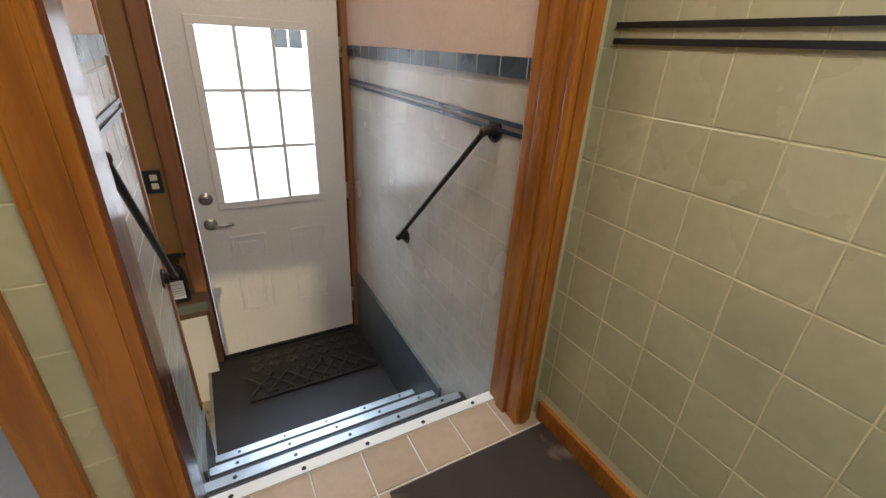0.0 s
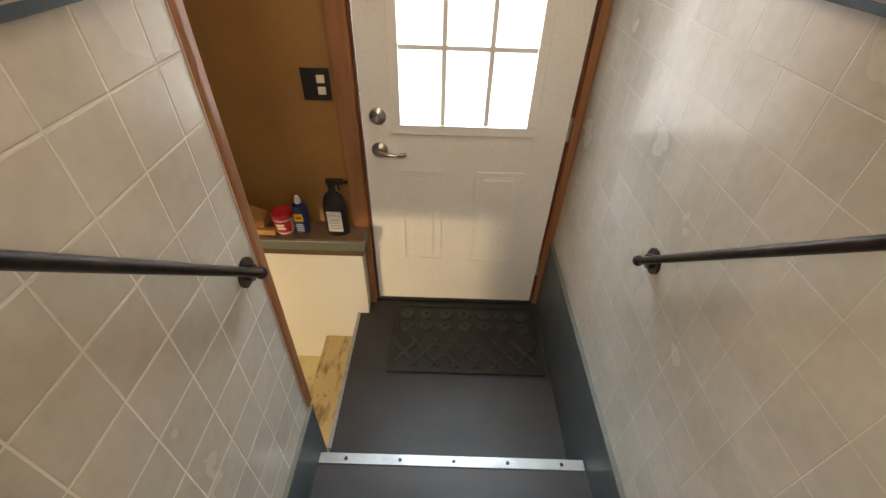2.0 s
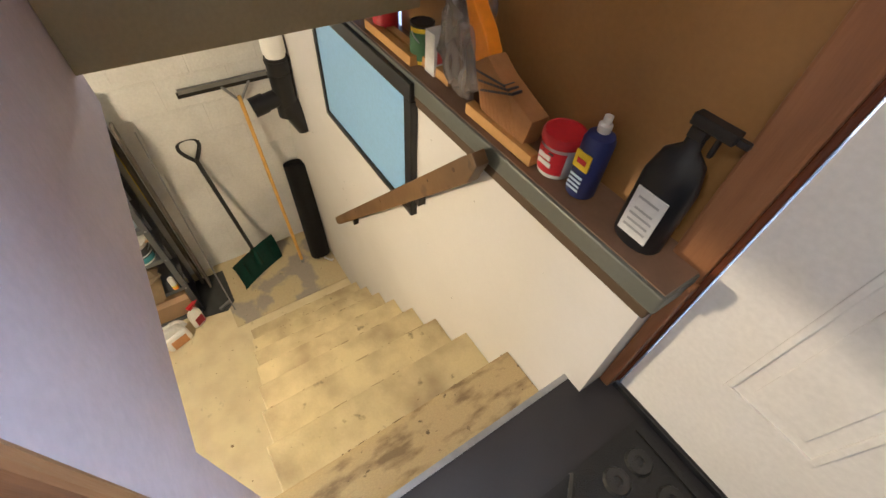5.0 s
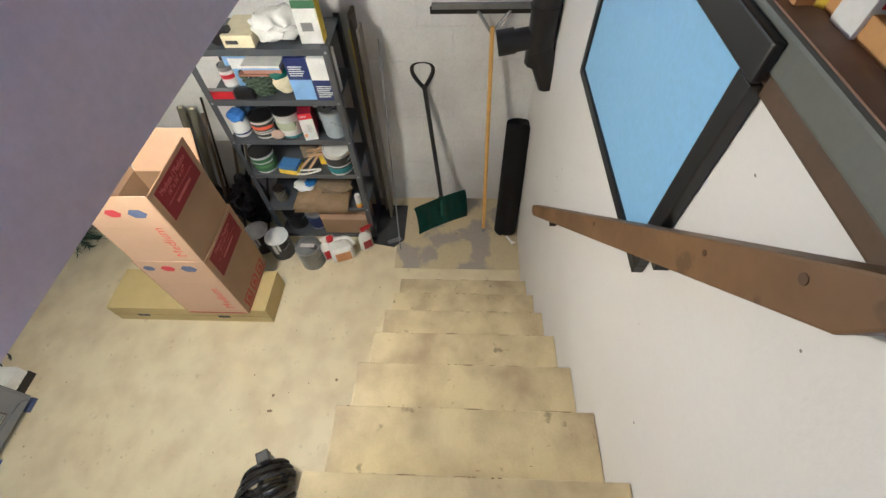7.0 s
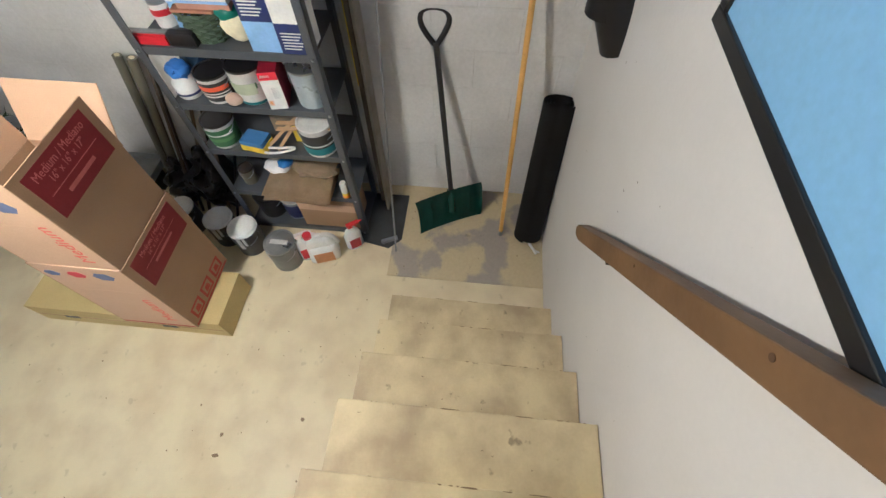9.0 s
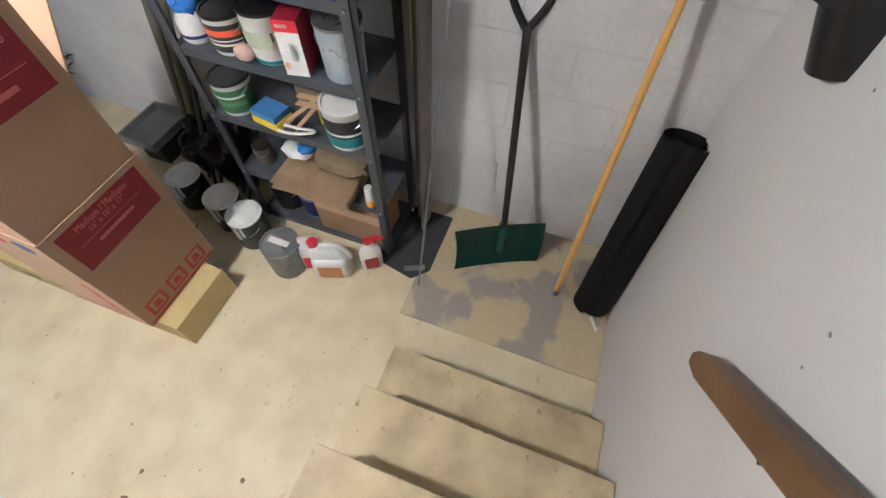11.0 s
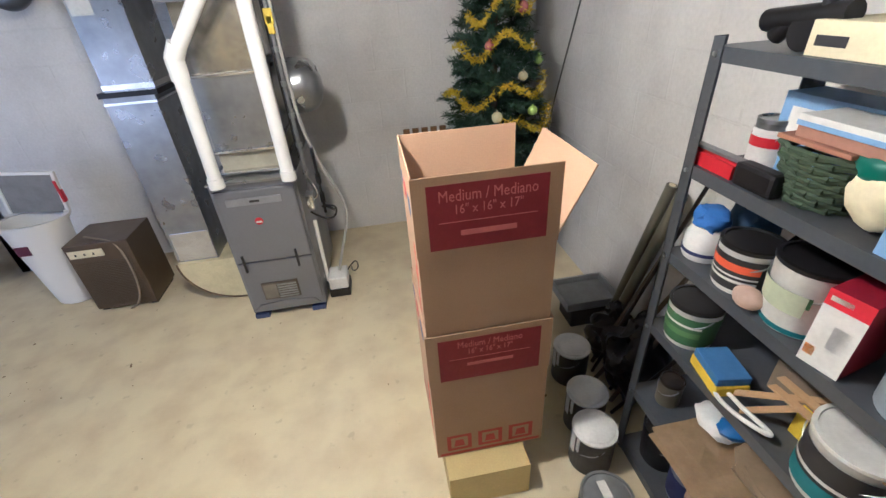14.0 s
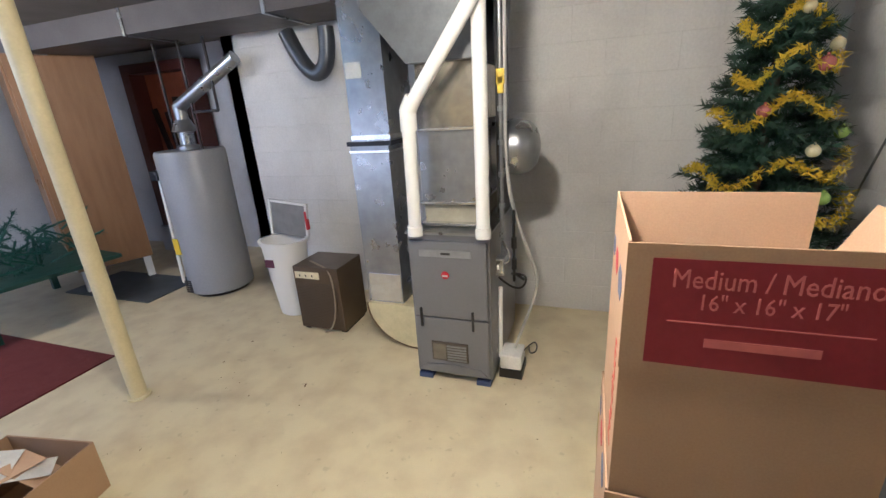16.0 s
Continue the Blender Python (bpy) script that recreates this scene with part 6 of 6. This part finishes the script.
part("label", boxes(((0.09, 0.255, 0.40), (0.15, 0.262, 0.54))), YEL, t, "yellow label", bevel=0.001)
part("vent", boxes(*[((0.06, 0.262, 0.05 + 0.02 * k), (0.13, 0.27, 0.06 + 0.02 * k)) for k in range(6)]), DK, t)

# ---- posts, cabinets and the far corner ----
t = thing("steel_post", (1.0, -2.53, BZ), "round cream-painted steel post standing on the basement floor", "post")
part("post_shaft", rods(((0, 0, 0.012), (0, 0, 2.24), 0.043), seg=28), "cream", t, smooth=True)
part("base_plate", rods(((0, 0, 0), (0, 0, 0.012), 0.06), seg=28), "cream", t)
part("top_plate", boxes(((-0.09, -0.06, 2.235), (0.09, 0.06, 2.248))), "cream", t)
t = thing("wardrobe", (3.35, -4.0, BZ), "tall brown wooden wardrobe with two doors on short white legs", "wardrobe", turn=-25)
WD = worn("wardrobe_wood", (0.25, 0.135, 0.06), (0.18, 0.09, 0.035), 0.45, scale=4, fine=40, stretch=(4, 4, 0.5), amount=0.6)
part("carcass", boxes(((-0.5, -0.3, 0.22), (0.5, 0.3, 2.08))), WD, t, bevel=0.004)
for x0, x1 in ((-0.49, -0.003), (0.003, 0.49)):
    part("door", boxes(((x0, 0.3, 0.24), (x1, 0.32, 2.06))), WD, t, bevel=0.004)
    part("door_rail", boxes(((x0 + 0.06, 0.32, 1.0), (x1 - 0.06, 0.328, 1.05))), WD, t)
for x in (-0.45, 0.45):
    for y in (-0.25, 0.25):
        part("leg", boxes(((x - 0.03, y - 0.03, 0), (x + 0.03, y + 0.03, 0.22))), "pvc", t, "short white leg")
t = thing("red_cupboard", (3.02, -4.9, BZ), "dark red cupboard frame with orange panel and hanging tools", "cupboard")
part("frame", boxes(((-0.45, -0.1, 0.0), (-0.38, 0.1, 2.1)), ((0.38, -0.1, 0.0), (0.5, 0.1, 2.1)), ((-0.38, -0.1, 2.0), (0.38, 0.1, 2.1))), C("dark_red_wood", (0.09, 0.02, 0.015), 0.5), t, bevel=0.004)
part("back_panel", boxes(((-0.38, -0.1, 0.3), (0.38, -0.08, 2.0))), C("terracotta_panel", (0.42, 0.13, 0.07), 0.6), t, "terracotta painted panel")
part("ledge", boxes(((-0.45, -0.1, 0.0), (0.5, 0.16, 0.3))), "wallg", t)
for k in range(5):
    o = part("tool", boxes(((-0.03, -0.075, 0.0), (0.03, -0.04, 0.45 + 0.1 * (k % 3)))), C("dark_tool", (0.03, 0.02, 0.018), 0.5), t, at=(-0.26 + 0.12 * k, 0, 1.1 + 0.05 * (k % 2)), bevel=0.006)
    o.rotation_euler[1] = radians(-12 + 6 * k)
t = thing("ping_pong_table", (3.1, -3.1, BZ), "low dark green board with a grey edge on trestle legs", "table", turn=-8)
part("table_top", boxes(((-0.6, -0.55, 0.40), (0.6, 0.45, 0.43))), C("dark_green_board", (0.01, 0.06, 0.045), 0.5), t, bevel=0.003)
part("edge", tube([(-0.6, 0.47, 0.44), (0.0, 0.49, 0.46), (0.6, 0.47, 0.44)], 0.02, 10), GREY, t, smooth=True)
for x in (-0.5, 0.5):
    for y in (-0.4, 0.35):
        part("leg", boxes(((x - 0.025, y - 0.025, 0), (x + 0.025, y + 0.025, 0.40))), C("dark_green_board", (0, 0, 0)), t)


def needles(bm, p, d, n, length, rnd, wide=0.006):
    """Thin needle blades round a twig from p along d."""
    side = d.orthogonal().normalized()
    for k in range(n):
        u = k / n
        a = rnd.random() * 6.283
        out = (Matrix.Rotation(a, 3, d.normalized()) @ side) * 0.8 + d.normalized() * 0.55
        o = p + d * u
        w = out.cross(d).normalized() * wide
        tip = o + out * length * (0.7 + 0.6 * rnd.random())
        v = [bm.verts.new(o - w), bm.verts.new(o + w), bm.verts.new(tip)]
        bm.faces.new(v)


def fir_material(name, a, b):
    m = principled(name, a, 0.6)
    n, l = m.node_tree.nodes, m.node_tree.links
    g = n.new("ShaderNodeNewGeometry")
    mx = n.new("ShaderNodeMix")
    mx.data_type = "RGBA"
    mx.inputs[6].default_value, mx.inputs[7].default_value = (*a, 1), (*b, 1)
    l.new(g.outputs["Random Per Island"], mx.inputs[0])
    l.new(mx.outputs[2], n["Principled BSDF"].inputs["Base Color"])
    return m


FIR = fir_material("artificial_fir", (0.008, 0.028, 0.016), (0.025, 0.065, 0.035))
t = thing("green_branches", (3.0, -3.05, BZ + 0.43), "pile of dark green artificial branches lying on the low table", "branches", kind="")
rnd = random.Random(4)
bm = bmesh.new()
for k in range(60):
    p = Vector((rnd.uniform(-0.45, 0.45), rnd.uniform(-0.4, 0.35), rnd.uniform(0.0, 0.25)))
    d = Vector((rnd.uniform(-1, 1), rnd.uniform(-1, 1), rnd.uniform(0.1, 0.9))).normalized() * rnd.uniform(0.15, 0.3)
    add_rod(bm, p, p + d, 0.008, seg=4)
    needles(bm, p, d, 50, 0.05, rnd, 0.004)
part("foliage", bm, fir_material("dark_green_net", (0.006, 0.05, 0.035), (0.012, 0.09, 0.06)), t)

t = thing("christmas_tree", (-2.16, -3.58, BZ), "artificial Christmas tree with gold tinsel and baubles in the corner", "christmas tree")
part("trunk", rods(((0, 0, 0.05), (0, 0, 2.1), 0.02)), C("trunk_brown", (0.06, 0.045, 0.03), 0.8), t)
part("stand", rods(((-0.25, 0, 0.02), (0.25, 0, 0.02), 0.015), ((0, -0.25, 0.02), (0, 0.25, 0.02), 0.015), ((0, 0, 0), (0, 0, 0.12), 0.03)), DK, t)
rnd = random.Random(7)
bm = bmesh.new()
lv = 30


def tree_r(z):
    return max(0.05, 0.46 * (1 - (z - 0.25) / 2.3))


for i in range(lv):
    z = 0.22 + 1.95 * i / lv
    R_ = tree_r(z)
    nb = max(8, int(18 * R_ / 0.4) + 5)
    for k in range(nb):
        a = 6.283 * k / nb + i * 1.3 + rnd.uniform(-0.15, 0.15)
        rr = R_ * rnd.uniform(0.66, 1.14)
        tip = Vector((rr * math.cos(a), rr * math.sin(a), rnd.uniform(-0.05, 0.10)))
        p = Vector((0, 0, z))
        add_rod(bm, p, p + tip, 0.004, seg=3, caps=False)
        needles(bm, p + tip * 0.3, tip * 0.72, int(40 + 130 * rr), 0.05, rnd, 0.0045)
        for s in (-0.5, 0.5):
            q = p + tip * 0.6
            sd = Matrix.Rotation(s, 3, "Z") @ tip * 0.4
            needles(bm, q, sd, int(14 + 45 * rr), 0.038, rnd, 0.0045)
tagged(part("foliage", bm, FIR, t, "dark green needled branches"), "", "", "", "stuff")
GOLD = C("gold_foil", (0.95, 0.74, 0.06), 0.22, 0.4)
for z, a0, a1 in ((1.92, 0.2, 1.5), (1.68, 0.3, 2.2), (1.52, 0.6, 2.5), (1.33, 0.2, 2.3), (1.12, 1.4, 2.7), (1.08, 0.1, 1.3), (0.92, 0.9, 2.7), (0.6, 0.0, 2.8)):
    bm = bmesh.new()
    for k in range(int(230 * (a1 - a0))):
        a = a0 + (a1 - a0) * rnd.random()
        zz = z + 0.05 * math.sin(5 * a) + rnd.uniform(-0.017, 0.017) + 0.04 * (a - a0)
        R_ = tree_r(zz) * 1.03 + rnd.uniform(-0.02, 0.03)
        p = Vector((R_ * math.cos(a), R_ * math.sin(a), zz))
        d = Vector((rnd.uniform(-1, 1), rnd.uniform(-1, 1), rnd.uniform(-1, 1))).normalized() * 0.030
        w = d.orthogonal().normalized() * 0.0055
        bm.faces.new([bm.verts.new(p - w), bm.verts.new(p + w), bm.verts.new(p + d)])
    part("tinsel", bm, GOLD, t, "shiny gold tinsel garland")
for z, a, r, mm, txt in ((1.02, 1.35, 0.032, C("champagne_ball", (0.72, 0.66, 0.42), 0.2, 0.5), "pale champagne bauble"), (1.03, 2.05, 0.028, C("lime_ball", (0.35, 0.5, 0.12), 0.25, 0.4), "lime green bauble"), (1.55, 2.1, 0.03, C("pink_ball", (0.45, 0.16, 0.14), 0.25, 0.4), "dusky pink bauble"),
                     (1.62, 2.45, 0.026, COLORS["champagne_ball"], "pale champagne bauble"), (1.22, 1.9, 0.027, COLORS["champagne_ball"], "pale champagne bauble"),
                     (1.38, 1.2, 0.027, COLORS["pink_ball"], "dusky pink bauble"), (1.76, 1.7, 0.025, COLORS["champagne_ball"], "pale champagne bauble"), (1.28, 2.5, 0.026, COLORS["lime_ball"], "lime green bauble"), (1.85, 1.1, 0.024, COLORS["pink_ball"], "dusky pink bauble"), (0.7, 0.8, 0.03, COLORS["lime_ball"], "lime green bauble")):
    R_ = tree_r(z) * 1.06
    bm = bmesh.new()
    bmesh.ops.create_uvsphere(bm, u_segments=20, v_segments=12, radius=r, matrix=Matrix.Translation((R_ * math.cos(a), R_ * math.sin(a), z)))
    add_rod(bm, (R_ * math.cos(a), R_ * math.sin(a), z + r * 0.9), (R_ * math.cos(a), R_ * math.sin(a), z + r * 1.3), 0.006, seg=8)
    part("bauble", bm, mm, t, txt, smooth=True)
t = thing("slatted_crate", (-1.74, -3.92, BZ), "brown wooden crate with notched top standing by the back wall", "crate")
for k in range(5):
    part("slat", boxes(((-0.16 + 0.065 * k, -0.01, 0.0), (-0.115 + 0.065 * k, 0.01, 0.83))), "wood", t, bevel=0.002)
for z in (0.1, 0.72):
    part("rail", boxes(((-0.17, 0.01, z), (0.17, 0.025, z + 0.05))), "wood", t, bevel=0.002)
t = thing("wall_cable", (BWX + 0.008, -3.4, BZ), "thin dark cable running down the block wall", "cable")
part("cable", tube([(0, 0.14, 2.2), (0, 0.02, 1.7), (0, -0.16, 1.3), (0, -0.40, 0.75), (0, -0.42, 0.3)], 0.005, 8), C("cable_grey", (0.12, 0.12, 0.12), 0.6), t, smooth=True)

# papers in a carton at the open floor
t = thing("paper_carton", (0.70, -1.83, BZ), "open brown carton full of white papers and scraps", "box", turn=10)
part("carton_body", boxes(((-0.22, -0.17, 0), (0.22, -0.164, 0.24)), ((-0.22, 0.164, 0), (0.22, 0.17, 0.24)), ((-0.22, -0.164, 0), (-0.214, 0.164, 0.24)), ((0.214, -0.164, 0), (0.22, 0.164, 0.24)), ((-0.214, -0.164, 0), (0.214, 0.164, 0.006))), "card", t)
for k in range(5):
    o = part("paper", boxes(((-0.10, -0.07, 0), (0.10, 0.07, 0.002))), W_ if k % 2 else "card_pale", t, at=(-0.08 + 0.04 * k, -0.04 + 0.02 * k, 0.20 + 0.02 * k))
    o.rotation_euler = (radians(20 - 12 * k), radians(-25 + 9 * k), radians(40 * k))

# overhead duct along the back wall, seen high up
t = thing("trunk_duct", (1.4, -3.75, CEIL_B - 0.17), "dark grey galvanized trunk duct hanging under the basement ceiling", "duct")
part("trunk", boxes(((-1.35, -0.3, 0.0), (2.6, 0.16, 0.168))), worn("trunk_metal", (0.13, 0.12, 0.12), (0.08, 0.075, 0.075), 0.6, 0.35, scale=4), t)
for x in (-0.9, 0.3, 1.5):
    part("seam", boxes(((x, -0.31, -0.008), (x + 0.025, 0.17, 0.168))), "galv", t)
t = thing("branch_duct", (0.45, -3.95, -0.02), "dark hanging duct elbow under the trunk duct", "duct")
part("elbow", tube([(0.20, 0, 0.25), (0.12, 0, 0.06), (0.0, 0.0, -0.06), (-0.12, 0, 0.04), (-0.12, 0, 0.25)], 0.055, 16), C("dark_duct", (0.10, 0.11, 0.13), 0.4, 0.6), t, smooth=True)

# ceiling lamps out of view; the east one is an added fill
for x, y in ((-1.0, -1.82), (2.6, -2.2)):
    t = thing("unseen_ceiling_bulb", (x, y, CEIL_B), "unseen bare lit bulb in a white porcelain holder under the ceiling", "lamp", "ceiling bulbs")
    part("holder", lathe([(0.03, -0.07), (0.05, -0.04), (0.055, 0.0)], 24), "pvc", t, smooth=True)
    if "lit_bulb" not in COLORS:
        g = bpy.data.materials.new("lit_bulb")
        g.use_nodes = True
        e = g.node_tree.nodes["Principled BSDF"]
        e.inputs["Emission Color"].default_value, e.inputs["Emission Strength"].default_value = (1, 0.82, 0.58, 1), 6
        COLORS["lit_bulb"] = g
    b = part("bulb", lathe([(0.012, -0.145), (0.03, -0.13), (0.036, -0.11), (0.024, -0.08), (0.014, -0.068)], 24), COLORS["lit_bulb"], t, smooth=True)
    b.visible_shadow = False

# ---- pieces: tileboard and floor tiles ----
S_ = 0.128


def tile_field(parent, material, origin, ua, va, nu, nv, skip=None, size=S_, gap=0.0022, proud=0.0018, width=0):
    """A grid of separate tiles with bevelled rims on the plane through origin."""
    ua, va = Vector(ua), Vector(va)
    nn = ua.cross(va)
    a, b = gap / 2, size - gap / 2
    me = bpy.data.meshes.new("tile")
    e = 0.0016
    c = width - gap / 2 if width else b
    vs = [(a, a, 0), (c, a, 0), (c, b, 0), (a, b, 0), (a + e, a + e, proud), (c - e, a + e, proud), (c - e, b - e, proud), (a + e, b - e, proud)]
    me.from_pydata([tuple(ua * p[0] + va * p[1] + nn * p[2]) for p in vs], [], [(0, 1, 5, 4), (1, 2, 6, 5), (2, 3, 7, 6), (3, 0, 4, 7), (4, 5, 6, 7)])
    me.materials.append(M[material])
    me.update()
    for i in range(nu):
        for j in range(nv):
            if skip and skip(i, j):
                continue
            ob = new("tile", me)
            ob.location = Vector(origin) + ua * size * i + va * size * j
            ob.parent = parent


def panel_root(name, label):
    return tagged(new(name), label, "", "", "structure")


p = panel_root("tileboard_east", "glossy grey marbled tileboard of small squares")
tile_field(p, "tile_s", (RX, 0.01, 0.412), (0, -1, 0), (0, 0, 1), 14, 13, size=0.112, gap=0.0009, proud=0.0004)
p = panel_root("tileboard_west", "glossy grey marbled tileboard of small squares")
tile_field(p, "tile_s", (LX, -1.644, 0.412), (0, 1, 0), (0, 0, 1), 6, 13, size=0.112, gap=0.0034, proud=0.0008)
tile_field(p, "tile_s", (LX, -0.972, 0.412), (0, 1, 0), (0, 0, 1), 1, 13, size=0.112, gap=0.0034, proud=0.0008, width=0.073)
p = panel_root("tileboard_kitchen_east", "green-beige marbled tileboard of small squares")
tile_field(p, "tile_kt", (1.035, -1.614, 0.839), (0, -1, 0), (0, 0, 1), 16, 11, gap=0.003, proud=0.0010)
p = panel_root("tileboard_kitchen_north", "green-beige marbled tileboard of small squares")
tile_field(p, "tile_kt", (-0.102, -1.696, 0.853), (1, 0, 0), (0, 0, 1), 1, 11)
p = panel_root("floor_tiles", "mottled beige vinyl floor tiles")
tile_field(p, "tile_f", (1.06, -1.595, KZ - 0.003), (-1, 0, 0), (0, -1, 0), 8, 8, size=0.152, gap=0.004, proud=0.0025)
